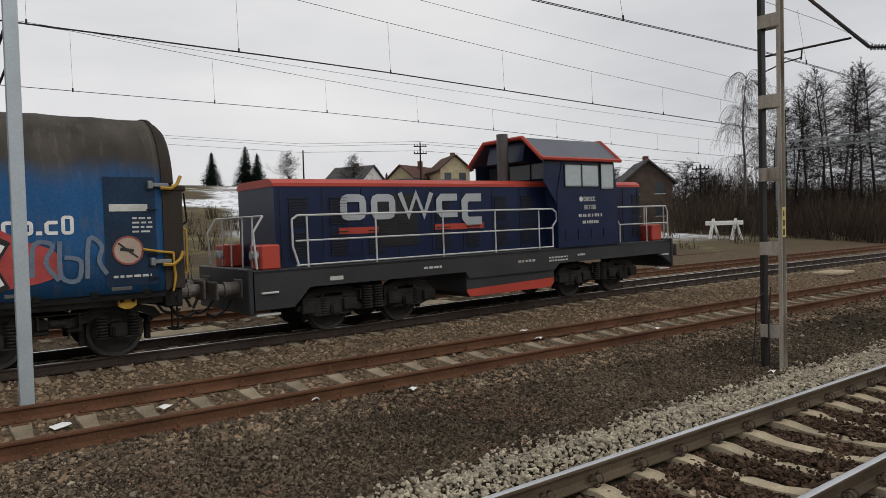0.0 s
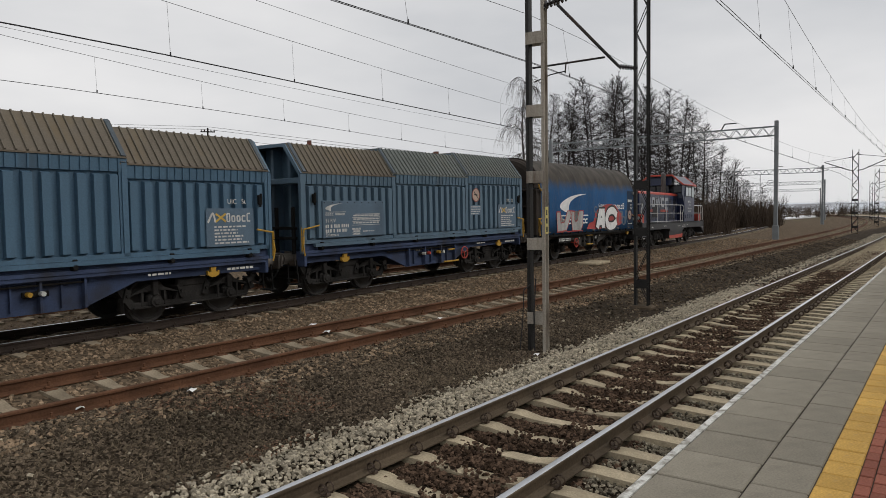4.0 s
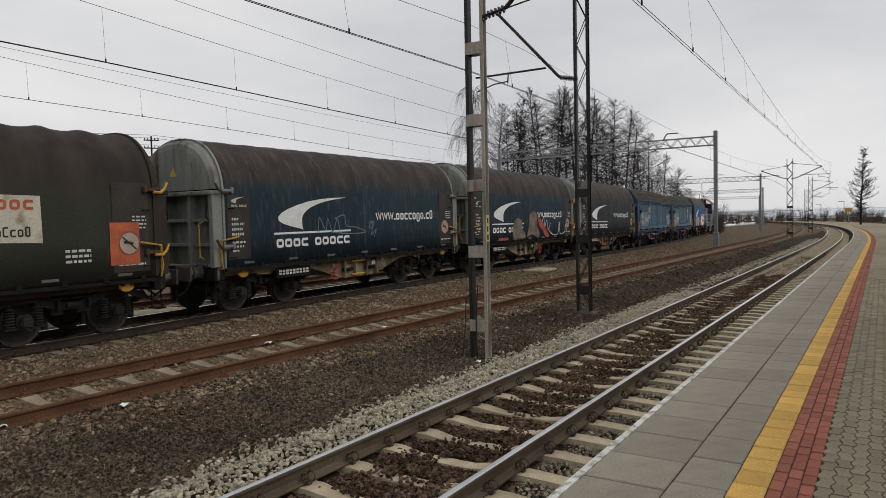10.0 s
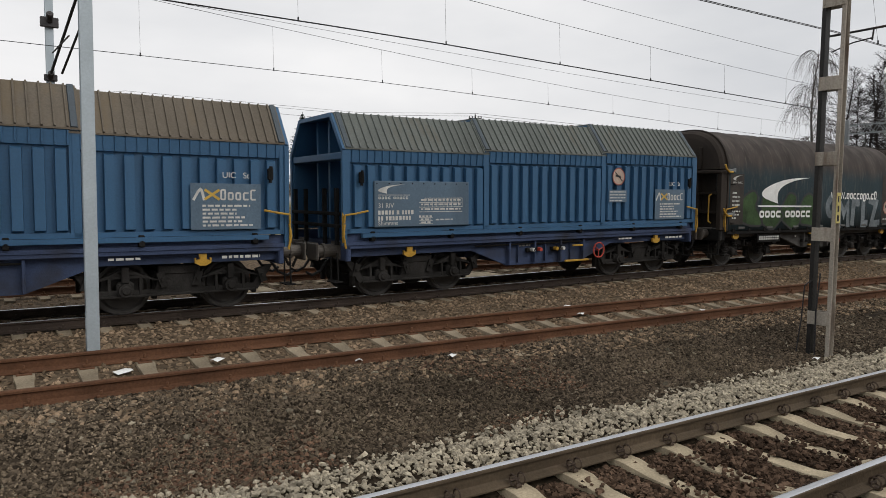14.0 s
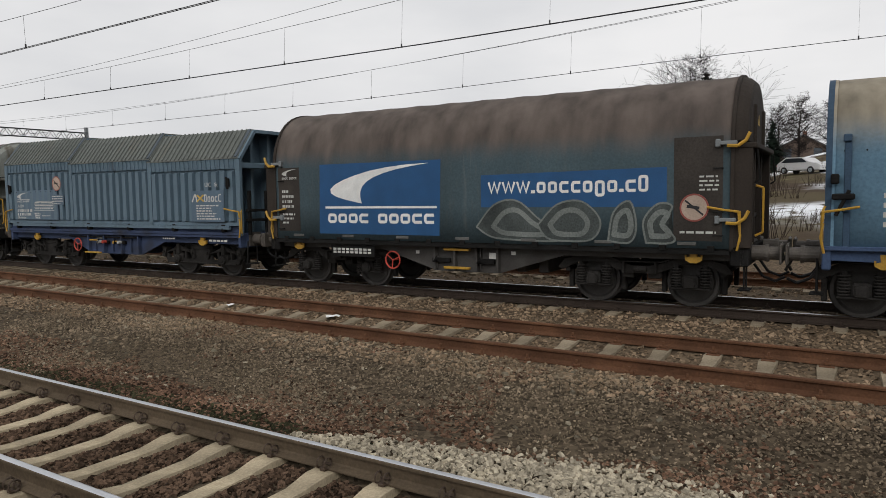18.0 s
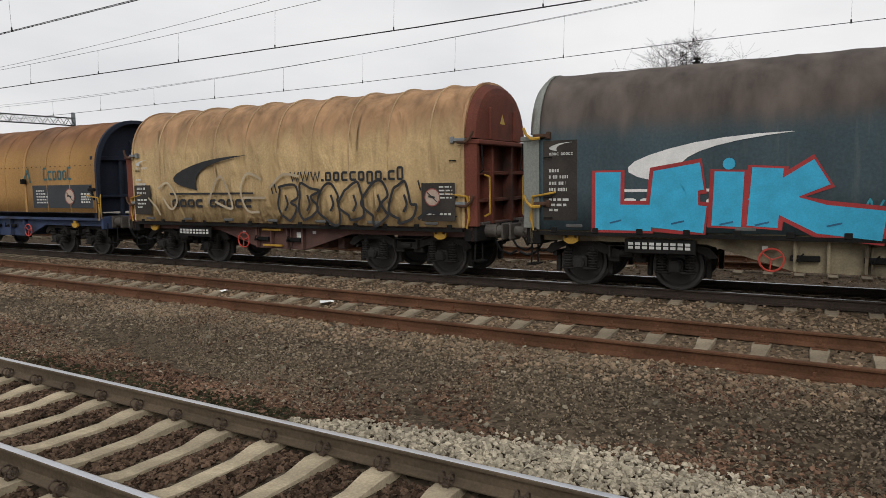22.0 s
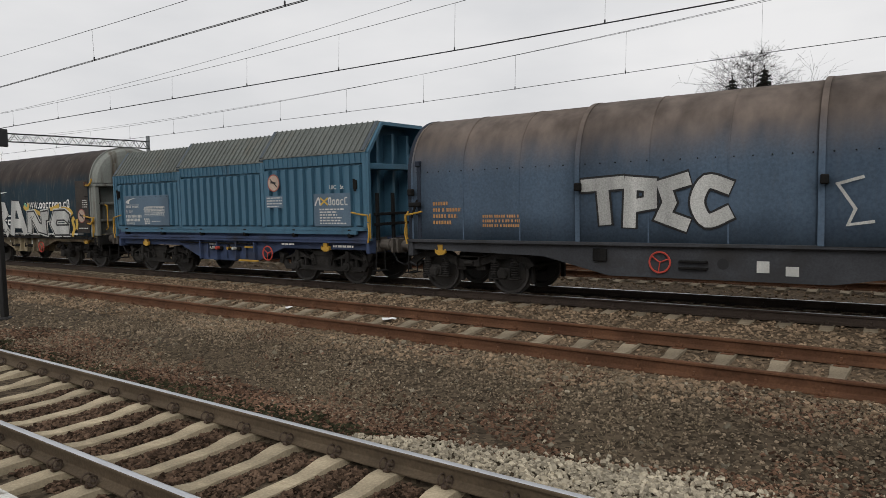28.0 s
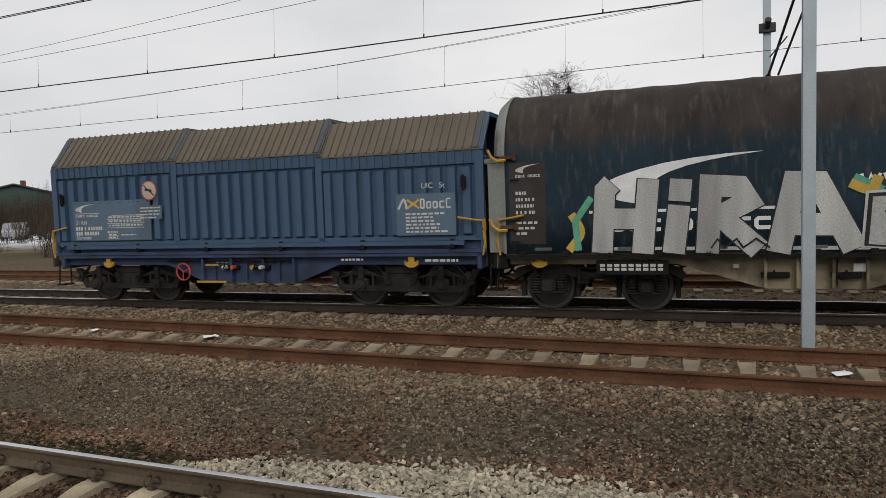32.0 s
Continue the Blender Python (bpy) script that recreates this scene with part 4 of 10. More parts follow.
def hood_skin(root, x0, x1, section, material, sag=0.0, pitch=0.85, folds=0.0, name="hood", seed=0):
    """The hood's skin, sagging between its hoops; folds: creases of loose cloth."""
    n = max(2, int((x1 - x0) / (0.106 if (sag or folds) else 2.0)))
    rng = random.Random(seed)
    ph = [rng.uniform(0, 6.28) for _ in range(12)]
    bm = bmesh.new()
    rows = []
    for i in range(n + 1):
        x = x0 + (x1 - x0) * i / n
        u = (x - x0) / pitch
        dip = sag * abs(math.sin(math.pi * u)) ** 0.8
        row = []
        for y, z in section:
            up = max(0.0, min(1.0, (z - 2.5) / 0.8))
            f = 0.0
            if folds:
                w = abs(math.sin(math.pi * u))
                f = folds * (noise.noise((x * 2.4 + z * 0.8, z * 1.3 + ph[0], 0)) * 0.8 - w * 0.5) * (0.4 + 0.6 * math.sin(min(1, max(0, (z - 1.1) / 2.0)) * 3.14))
            k = 1 - (dip * up) / 2.0
            row.append(bm.verts.new((x, y * k + math.copysign(f, y), (z - 2.5) * k + 2.5 if z > 2.5 else z)))
        rows.append(row)
    for a, b in zip(rows, rows[1:]):
        for k in range(len(section) - 1):
            bm.faces.new((a[k], b[k], b[k + 1], a[k + 1]))
    ob = part(name, fix(bm), material, root)
    sol = ob.modifiers.new("thickness", "SOLIDIFY")
    sol.thickness, sol.offset = 0.02, -1
    return smooth(ob)


def fish_belly(root, half, material, deep=0.5, flat=1.25, slope=2.0, label=""):
    """Deep middle sill with sloped ends, ribs and the long top flange."""
    bm = bmesh.new()
    for s in (-1, 1):
        y0, y1 = sorted((s * 1.12, s * 1.2))
        prism(bm, [(-half + 0.6, 0.9), (-slope - 0.1, 0.9), (-flat, deep), (flat, deep), (slope + 0.1, 0.9), (half - 0.6, 0.9), (half - 0.6, 1.1), (-half + 0.6, 1.1)], y0, y1)
        for x in (-flat, -flat * 0.35, flat * 0.35, flat):
            bbox(bm, x - 0.025, x + 0.025, min(y0, y0 + s * 0.12), max(y1, y1 + s * 0.12), deep + 0.02, 1.1, 0.006)
    bbox(bm, -half + 0.6, half - 0.6, -1.36, 1.36, 1.07, 1.15, 0.01)
    bbox(bm, -half + 0.58, -half + 0.68, -1.36, 1.36, 0.82, 1.2, 0.02)
    bbox(bm, half - 0.68, half - 0.58, -1.36, 1.36, 0.82, 1.2, 0.02)
    rng = random.Random(int(half * 10))
    for k in range(5):
        x = -flat + 0.25 + k * 0.5
        bbox(bm, x, x + 0.2, -0.9, 0.9, deep + 0.02, deep + 0.3, 0.02)
    return part("underframe", fix(bm), material, root, label)


def brake_bits(root, xs, z, material=None):
    for x in xs:
        bm = bmesh.new()
        bbox(bm, x - 0.22, x + 0.22, -1.3, -1.22, z - 0.05, z + 0.05, 0.012)
        rod(bm, (x - 0.1, -1.32, z), (x - 0.1, -1.42, z - 0.02), 0.025, 6)
        rod(bm, (x - 0.1, -1.42, z - 0.02), (x - 0.02, -1.44, z + 0.1), 0.015, 6)
        part("brake_lever", fix(bm), material or M["under"], root)


COLORS = {}


def colored(name, col, **k):
    if name not in COLORS:
        COLORS[name] = mat(name, col, **k)
    return COLORS[name]


# ---- wagons with a cloth hood ----
def tarp_end(root, x, e, section, material, hoop_mat):
    """End of a cloth-hood wagon: rim, shallow domed head above the shelf, posts and rails below it."""
    top = max(z for _, z in section)
    end_hoop(root, x + e * 0.03, e, section, hoop_mat, 0.06)
    # head: shrunk copies of the section, the last one closed
    head = [(y, z) for y, z in section if z > 2.9]
    bm = bmesh.new()
    rows = []
    for dx, k in ((0.02, 0.985), (0.16, 0.955), (0.24, 0.9), (0.26, 0.8)):
        rows.append([bm.verts.new((x + e * dx, y * k, 2.9 + (z - 2.9) * k)) for y, z in head])
    for a, b in zip(rows, rows[1:]):
        for q in range(len(head) - 1):
            bm.faces.new((a[q], a[q + 1], b[q + 1], b[q]))
    bm.faces.new(rows[-1])
    wall = smooth(part("end_wall", fix(bm), material, root))
    wall.data.shade_flat()
    for y in (-0.62, 0.62):
        bm = bmesh.new()
        bbox(bm, min(x + e * 0.24, x + e * 0.31), max(x + e * 0.24, x + e * 0.31), y - 0.05, y + 0.05, 2.95, 3.62, 0.015)
        part("stiffener", fix(bm), material, wall)
    bm = bmesh.new()
    v = [bm.verts.new((x + e * 0.268, y, z)) for y, z in ((-0.13, 3.3), (0.13, 3.3), (0.0, 3.52))]
    bm.faces.new(v if e > 0 else v[::-1])
    part("warning_triangle", bm, M["gold"], wall, "small yellow warning triangle")
    # shelf and lower wall
    bm = bmesh.new()
    bbox(bm, min(x, x + e * 0.4), max(x, x + e * 0.4), -1.42, 1.42, 2.82, 2.92, 0.02)
    part("shelf", fix(bm), material, wall)
    bm = bmesh.new()
    bbox(bm, min(x, x + e * 0.06), max(x, x + e * 0.06), -1.38, 1.38, 1.16, 2.84, 0.01)
    part("end_plate", fix(bm), material, wall)
    for y, w, d in ((-1.34, 0.07, 0.34), (-0.5, 0.055, 0.28), (0.5, 0.055, 0.28), (1.34, 0.07, 0.34)):
        bm = bmesh.new()
        bbox(bm, min(x, x + e * d), max(x, x + e * d), y - w, y + w, 1.14, 2.83, 0.012)
        part("post", fix(bm), material, wall)
    for z in (1.62, 2.2):
        bm = bmesh.new()
        bbox(bm, min(x, x + e * 0.22), max(x, x + e * 0.22), -1.28, 1.28, z, z + 0.08, 0.012)
        part("cross_rail", fix(bm), material, wall)
    for y in (-1.3, 1.3):
        bm = bmesh.new()
        poly_rod(bm, [(x + e * 0.4, y, 2.8), (x + e * 0.44, y, 2.3), (x + e * 0.36, y, 2.24)], 0.016, 5)
        part("brace", fix(bm), M["under"], wall)
    bm = bmesh.new()
    poly_rod(bm, [(x + e * 0.36, -1.1, 2.2), (x + e * 0.48, -1.1, 2.16), (x + e * 0.48, -1.1, 1.4), (x + e * 0.36, -1.1, 1.34)], 0.02, 6)
    part("end_grip", fix(bm), M["yellow"], wall, "yellow grab rail")
    bm = bmesh.new()
    bbox(bm, min(x, x + e * 0.3), max(x, x + e * 0.3), -1.36, 1.36, 0.82, 1.16, 0.02)
    part("headstock", fix(bm), M["under"], root)
    for z in (1.35, 1.75, 2.5):
        bm = bmesh.new()
        poly_rod(bm, [(x - e * 0.12, -1.43, z), (x - e * 0.12, -1.48, z), (x - e * 0.26, -1.48, z), (x - e * 0.26, -1.43, z)], 0.013, 5)
        part("rung", fix(bm), M["under"], root)


def tarp_wagon(label, skin, wall, frame, half=6.02, folds=0.0, sag=0.02, seed=0, panels=(0.042, 0.036, 0.031), logo=None, ink=None, brand=True, top=4.2, hoop=None, wheel=None):
    root = thing("covered_wagon", label, "freight wagon", group="wagons of the train")
    rng = random.Random(seed)
    L = half - 0.82
    sec = arch(top=top)
    SIDE = -1.42 - (0.08 if folds else 0.0)
    hood = hood_skin(root, -L, L, sec, skin, sag, 1.072 if folds else 0.87, folds, "cloth_hood", seed)
    if folds:
        for k in range(1, 10):
            bm = bmesh.new()
            x = -L + k * 1.072
            poly_rod(bm, [(x, y * 1.004, z + (0.006 if z > 3 else 0)) for y, z in sec[1:-1]], 0.02, 5)
            # The ridges have one ochre of their own, without the hood's two tones.
            part("hoop_ridge", fix(bm), colored("ridge_ochre_cloth", (0.40, 0.28, 0.16), rough=0.8), hood)
    for e in (-1, 1):
        tarp_end(root, e * L, e, sec, wall, hoop or wall)
        yellow_grips(root, e * (L + 0.12), e)
        for z in (1.62, 2.92):
            bm = bmesh.new()
            bbox(bm, min(e * (L - 0.22), e * (L + 0.1)), max(e * (L - 0.22), e * (L + 0.1)), -1.49, -1.41, z - 0.035, z + 0.035, 0.012)
            bbox(bm, e * (L - 0.2) - 0.04, e * (L - 0.2) + 0.04, -1.5, -1.41, z - 0.07, z + 0.07, 0.015)
            latch = part("hood_latch", fix(bm), M["rusty"] if seed % 3 else M["galv_far"], root)
            bm = bmesh.new()
            poly_rod(bm, [(e * (L - 0.05), -1.52, z - 0.05), (e * (L + 0.12), -1.52, z - 0.06), (e * (L + 0.24), -1.5, z + 0.03), (e * (L + 0.3), -1.49, z + 0.16)], 0.03, 6)
            part("latch_handle", fix(bm), M["yellow"] if seed % 2 else M["rusty"], latch)
    fish_belly(root, half, frame, 0.48, 0.75, 2.05)
    bm = bmesh.new()
    for k in range(13):
        x = -L + 0.3 + k * (2 * L - 0.6) / 12
        bbox(bm, x - 0.06, x + 0.06, -1.45, -1.4, 1.06, 1.17, 0.01)
    along(bm, [(-1.44, 1.02), (-1.36, 1.02), (-1.36, 1.09), (-1.44, 1.09)], -L, L)
    part("hood_rail", fix(bm), M["under"], root)
    running_gear(root, half, 3.6, "coil", 4.6)
    handwheel(root, wheel or (1.35 if seed % 2 else -1.2), 0.68)
    brake_bits(root, (0.45, -0.6), 0.72)
    if seed % 3 == 0:
        for z in (0.57, 0.96):
            bm = bmesh.new()
            bbox(bm, -0.5, 0.12, -1.36, -1.28, z - 0.025, z + 0.025, 0.008)
            part("step", fix(bm), M["yellow"], root, "yellow step bar")
    for x in (-0.72, 0.34):
        bm = bmesh.new()
        box(bm, x - 0.015, x + 0.015, -1.262, -1.2, 0.54, 1.02)
        part("web_stiffener", fix(bm), frame, root)
    painted("data_plate", root, M["offwhite"], lambda bm: [sheet(bm, rect(x, x + w, z, z + h), -1.268) for x, z, w, h in ((-1.25, 0.84, 0.09, 0.07), (0.55, 0.78, 0.2, 0.13), (1.05, 0.88, 0.1, 0.07))])
    dark = colored("navy_data_panel" if panels[2] > 0.055 else "brown_black_data_panel", panels, rough=0.7, var=0.35, dirt=(0.075, 0.06, 0.048), dirt_at=0.6)
    painted("side_panel", root, dark, lambda bm: (sheet(bm, rect(-L + 0.08, -L + 0.76, 1.3, 2.1 if folds else 2.82 if brand else 2.4), SIDE - 0.006), sheet(bm, rect(L - 0.93, L - 0.12, 1.25, 3.05 if not folds else 2.05), SIDE - 0.006)))
    ink = ink or M["offwhite"]
    painted("plate_writing", root, ink, lambda bm: (small_bars(bm, -L + 0.2, 2.28, (0.2, 0.38, 0.34, 0.36), 0.12, 0.06, SIDE - 0.01, rng), small_bars(bm, -L + 0.2, 1.72, (0.4, 0.35, 0.2), 0.1, 0.045, SIDE - 0.01, rng), swoosh(bm, -L + 0.2, 2.62, 0.46, 0.16, SIDE - 0.01), word_bars(bm, -L + 0.2, -L + 0.68, 2.54, 0.05, "cccc ccccc", SIDE - 0.01), small_bars(bm, L - 0.5, 2.38 if not folds else 1.98, (0.3, 0.32, 0.32, 0.3), 0.075, 0.03, SIDE - 0.01, rng), small_bars(bm, L - 0.82, 1.42, (0.6,), 0.09, 0.04, SIDE - 0.01, rng)))
    warning_disc(root, L - 0.66 if folds else L - 0.58, 1.75 if folds else 1.83, 0.19 if folds else 0.245, SIDE - 0.004)
    for k in range(7):
        bm = bmesh.new()
        x = -L + 0.7 + k * (2 * L - 1.4) / 6
        bbox(bm, x - 0.16, x + 0.16, SIDE - 0.02, SIDE + 0.01, 1.17, 1.23, 0.006)
        part("edge_clamp", fix(bm), colored("dusty_clamp_steel", (0.1, 0.1, 0.095), rough=0.7), hood)
    painted("plate_writing", root, M["offwhite"], lambda bm: [sheet(bm, rect(-3.48 + i * 0.125, -3.39 + i * 0.125, z, z + 0.05), -1.385) for i in range(9) for z in (0.8, 0.87)])
    bm = bmesh.new()
    bbox(bm, -3.55, -2.3, -1.38, -1.33, 0.72, 0.98, 0.01)
    part("load_board", fix(bm), M["under"], root)
    logo = logo or M["white"]
    if brand:
        painted("company_sign", root, logo, lambda bm: (swoosh(bm, -3.5, 1.95, 2.7, 0.85, SIDE - 0.008), sheet(bm, rect(-3.65, -0.6, 1.835, 1.885), SIDE - 0.008), word_bars(bm, -3.6, -0.65, 1.5, 0.22, "cccc ccccc", SIDE - 0.008, 0.16)), "pale curved company sign with a bar")
        painted("address_line", root, logo, lambda bm: word_bars(bm, 0.6, 3.85, 2.12, 0.30, "wwwdxxxxxpxdxa", SIDE - 0.008, 0.2))
    return root


# ---- wagons with three ribbed steel hoods ----
RIBS = {}


def side_rib(h, material):
    """Broad flat pressed pad on a hood's side, its foot at the origin, h high, facing -y, its ends sloped."""
    key = (round(h, 3), material.name)
    if key not in RIBS:
        bm = bmesh.new()
        rows = [[bm.verts.new((x, y, z)) for x, y in ((-0.088, 0), (-0.076, -d), (0.076, -d), (0.088, 0))] for z, d in ((0, 0.002), (0.03, 0.1), (h - 0.035, 0.1), (h, 0.002))]
        for a, b in zip(rows, rows[1:]):
            for q in range(3):
                bm.faces.new((a[q], a[q + 1], b[q + 1], b[q]))
        me = bpy.data.meshes.new("rib")
        fix(bm).to_mesh(me)
        bm.free()
        me.materials.append(material)
        RIBS[key] = me
    return RIBS[key]


def strip_mesh(name, pts, wide, high, material, s):
    """A seam of the given width standing proud of the folded line pts (y, z), in the plane x = 0."""
    key = (name, tuple(round(c, 3) for p in pts for c in p), wide, material.name)
    if key not in RIBS:
        bm = bmesh.new()
        rows = []
        for k, (y, z) in enumerate(pts):
            (y0, z0), (y1, z1) = pts[max(0, k - 1)], pts[min(len(pts) - 1, k + 1)]
            d = Vector((0, y1 - y0, z1 - z0)).normalized()
            out = Vector((0, -d.z, d.y)) if s < 0 else Vector((0, d.z, -d.y))
            p = Vector((0, y, z))
            rows.append([bm.verts.new(p + Vector((x, 0, 0)) + out * o) for x, o in ((-wide, -0.004), (-wide * 0.75, high), (wide * 0.75, high), (wide, -0.004))])
        for a, b in zip(rows, rows[1:]):
            for q in range(3):
                bm.faces.new((a[q], a[q + 1], b[q + 1], b[q]))
        bm.faces.new(rows[0])
        bm.faces.new(rows[-1])
        me = bpy.data.meshes.new(name)
        fix(bm).to_mesh(me)
        bm.free()
        me.materials.append(material)
        RIBS[key] = me
    return RIBS[key]


def ribbed_wagon(label, blue, roof, frame, half=6.02, seed=0, grow=(0.0, 0.08, 0.16)):
    """grow: how much each of the three hoods is larger than the smallest."""
    root = thing("telescopic_hood_wagon", label, "freight wagon", group="wagons of the train")
    rng = random.Random(seed)
    L = half - 0.55
    cuts = [-L, -L + 3.6, L - 3.6, L]
    for k in range(3):
        g = grow[k]
        big_l, big_r = k > 0 and grow[k - 1] < g, k < 2 and grow[k + 1] < g
        x0, x1 = cuts[k] - (0.16 if big_l else 0), cuts[k + 1] + (0.16 if big_r else 0)
        w, knee, top = 1.305 + g * 0.2, 3.1 + g, 3.86 + g
        bm = bmesh.new()
        sec = [(-w, 1.4), (-w, knee), (-0.84, top), (0.84, top), (w, knee), (w, 1.4), (w - 0.03, 1.4), (w - 0.03, knee - 0.02), (0.82, top - 0.03), (-0.82, top - 0.03), (-w + 0.03, knee - 0.02), (-w + 0.03, 1.4)]
        along(bm, sec, x0, x1)
        hood = part("hood", fix(bm), blue, root)
        rim = colored("dull_blue_rim", (0.062, 0.078, 0.092), rough=0.65, dirt=(0.075, 0.065, 0.052), dirt_at=0.52, streak=True)
        cover = roof[k] if isinstance(roof, tuple) else roof
        for s in (-1, 1):
            a, b = sorted((s * w, s * (w + 0.075)))
            bm = bmesh.new()
            bm_sec = [(s * w, knee - 0.25), (s * (w + 0.062), knee - 0.235), (s * (w + 0.075), knee + 0.012), (s * w, knee + 0.012)]
            along(bm, bm_sec, x0, x1)
            part("eave_band", fix(bm), blue, hood)
            bm = bmesh.new()
            box(bm, x0, x1, a, b, 1.39, 1.475)
            part("foot_band", fix(bm), blue, hood)
            turn = 0 if s < 0 else 180
            n = max(4, round((x1 - x0 - 0.56) / 0.312))
            for i in range(n + 1):
                x = x0 + 0.28 + i * (x1 - x0 - 0.56) / n
                shared("rib", side_rib(knee - 0.27 - 1.49, blue), hood, pose(x, s * w, 1.49, 0, 0, turn))
            for x in (x0 + 0.055, x1 - 0.055):
                bm = bmesh.new()
                box(bm, x - 0.055, x + 0.055, min(a, b - 0.004), b + 0.006, 1.4, knee + 0.016)
                part("corner_post", fix(bm), blue, hood)
            for x in (x0 + 0.28 + (x1 - x0 - 0.56) / n, x1 - 0.28 - (x1 - x0 - 0.56) / n):
                bm = bmesh.new()
                box(bm, x - 0.05, x + 0.05, s * (w + 0.03) - 0.045, s * (w + 0.03) + 0.045, knee - 0.36, knee - 0.31)
                part("lifting_lug", fix(bm), M["under"], hood)
        bm = bmesh.new()
        along(bm, [(-w - 0.095, knee + 0.02), (-0.85, top + 0.005), (0.85, top + 0.005), (w + 0.095, knee + 0.02), (w + 0.095, knee + 0.05), (0.86, top + 0.03), (-0.86, top + 0.03), (-w - 0.095, knee + 0.05)], x0, x1)
        sheet_roof = part("hood_roof", fix(bm), cover, root)
        n = round((x1 - x0 - 0.3) / 0.178)
        for s in (-1, 1):
            slope = [(s * (w + 0.09), knee + 0.05), (s * 0.85, top + 0.028)]
            seam = strip_mesh("roof_rib", slope, 0.017, 0.04, cover, s)
            stub = strip_mesh("seam_foot", [(s * (w + 0.058), knee - 0.225), (s * (w + 0.075), knee + 0.012)], 0.016, 0.03, blue, s)
            edge = strip_mesh("roof_edge", slope, 0.06, 0.03, rim, s)
            for i in range(n + 1):
                x = x0 + 0.17 + i * (x1 - x0 - 0.34) / n
                shared("roof_rib", seam, sheet_roof, pose(x, 0, 0))
                if s < 0:
                    shared("seam_foot", stub, hood, pose(x, 0, 0))
            for x in (x0 + 0.075, x1 - 0.075):
                shared("roof_edge", edge, sheet_roof, pose(x, 0, 0))
    for e in (-1, 1):
        x = e * (L + 0.02)
        g = grow[0 if e < 0 else 2]
        sec = [(-1.36, 1.15), (-1.36, 3.1 + g), (-0.82, 3.84 + g), (0.82, 3.84 + g), (1.36, 3.1 + g), (1.36, 1.15)]
        bm = bmesh.new()
        a = [bm.verts.new((x - e * 0.6, y * 0.97, z)) for y, z in sec]
        bm.faces.new(a)
        b = [bm.verts.new((x - e * 0.65, y * 0.97, z)) for y, z in sec]
        bm.faces.new(b)
        for q in range(6):
            bm.faces.new((a[q], a[(q + 1) % 6], b[(q + 1) % 6], b[q]))
        wall = part("end_wall", fix(bm), blue, root)
        for y in (-0.62, 0.0, 0.62):
            bm = bmesh.new()
            bbox(bm, min(x - e * 0.61, x - e * 0.3), max(x - e * 0.61, x - e * 0.3), y - 0.05, y + 0.05, 1.2, 3.8, 0.012)
            part("stiffener", fix(bm), blue, wall)
        bm = bmesh.new()
        bbox(bm, min(x - e * 0.36, x), max(x - e * 0.36, x), -1.33, 1.33, 2.88, 3.02, 0.012)
        part("cross_rail", fix(bm), blue, wall)
        bm = bmesh.new()
        for (y0, z0), (y1, z1) in zip(sec, sec[1:]):
            rod(bm, (x, y0, z0), (x, y1, z1), 0.06, 4)
        part("end_frame", fix(bm), blue, root)
        bm = bmesh.new()
        for z in (1.5, 1.75):
            bbox(bm, min(x, x + e * 0.1), max(x, x + e * 0.1), -1.2, 1.2, z, z + 0.07, 0.01)
        for y in (-1.1, -0.5, 0.5, 1.1):
            bbox(bm, min(x, x + e * 0.08), max(x, x + e * 0.08), y - 0.04, y + 0.04, 1.15, 2.3, 0.01)
        part("end_bracket", fix(bm), M["under"], root)
        yellow_grips(root, e * (L + 0.03), e)
        bm = bmesh.new()
        bbox(bm, e * (L - 0.32) - 0.05, e * (L - 0.32) + 0.05, -1.5, -1.42, 2.4, 2.62, 0.015)
        rod(bm, (e * (L - 0.32), -1.47, 2.35), (e * (L - 0.32), -1.5, 2.65), 0.03, 6)
        part("hood_lock", fix(bm), M["under"], root)
    bm = bmesh.new()
    along(bm, [(-1.38, 1.15), (-1.24, 1.15), (-1.24, 1.37), (-1.3, 1.37), (-1.3, 1.22), (-1.38, 1.22)], -L, L)
    along(bm, [(1.38, 1.15), (1.24, 1.15), (1.24, 1.37), (1.3, 1.37), (1.3, 1.22), (1.38, 1.22)], -L, L)
    part("hood_rail", fix(bm), frame, root)
    for k in range(6):
        x = -L + 0.6 + k * (2 * L - 1.2) / 5
        bm = bmesh.new()
        bbox(bm, x - 0.045, x + 0.045, -1.43, -1.3, 1.22, 1.42, 0.01)
        rod(bm, (x, -1.44, 1.28), (x, -1.40, 1.28), 0.05, 8)
        part("hood_roller", fix(bm), M["under"], root)
    fish_belly(root, half, frame, 0.5, 1.2, 2.15)
    running_gear(root, half, 3.6, "leaf", 3.95)
    hx = 1.75 if seed % 2 else -1.75
    handwheel(root, hx, 0.75)
    brake_bits(root, (0.35, -0.45), 0.85)
    for x, knob in ((-0.55, M["offwhite"]), (-0.32, M["red"]), (0.2, M["yellow"]), (0.42, M["offwhite"])):
        bm = bmesh.new()
        rod(bm, (x, -1.42, 0.86), (x, -1.3, 0.86), 0.045, 8)
        part("valve_knob", fix(bm), knob, root)
    for x in (-0.9, -0.05, 0.8):
        bm = bmesh.new()
        box(bm, x - 0.012, x + 0.012, -1.262, -1.2, 0.56, 1.02)
        part("web_stiffener", fix(bm), frame, root)
    bm = bmesh.new()
    along(bm, [(-1.44, 1.3), (-1.36, 1.3), (-1.36, 1.385), (-1.44, 1.385)], -L + 0.35, L - 0.35)
    part("hood_ledge", fix(bm), blue, root)
    bm = bmesh.new()
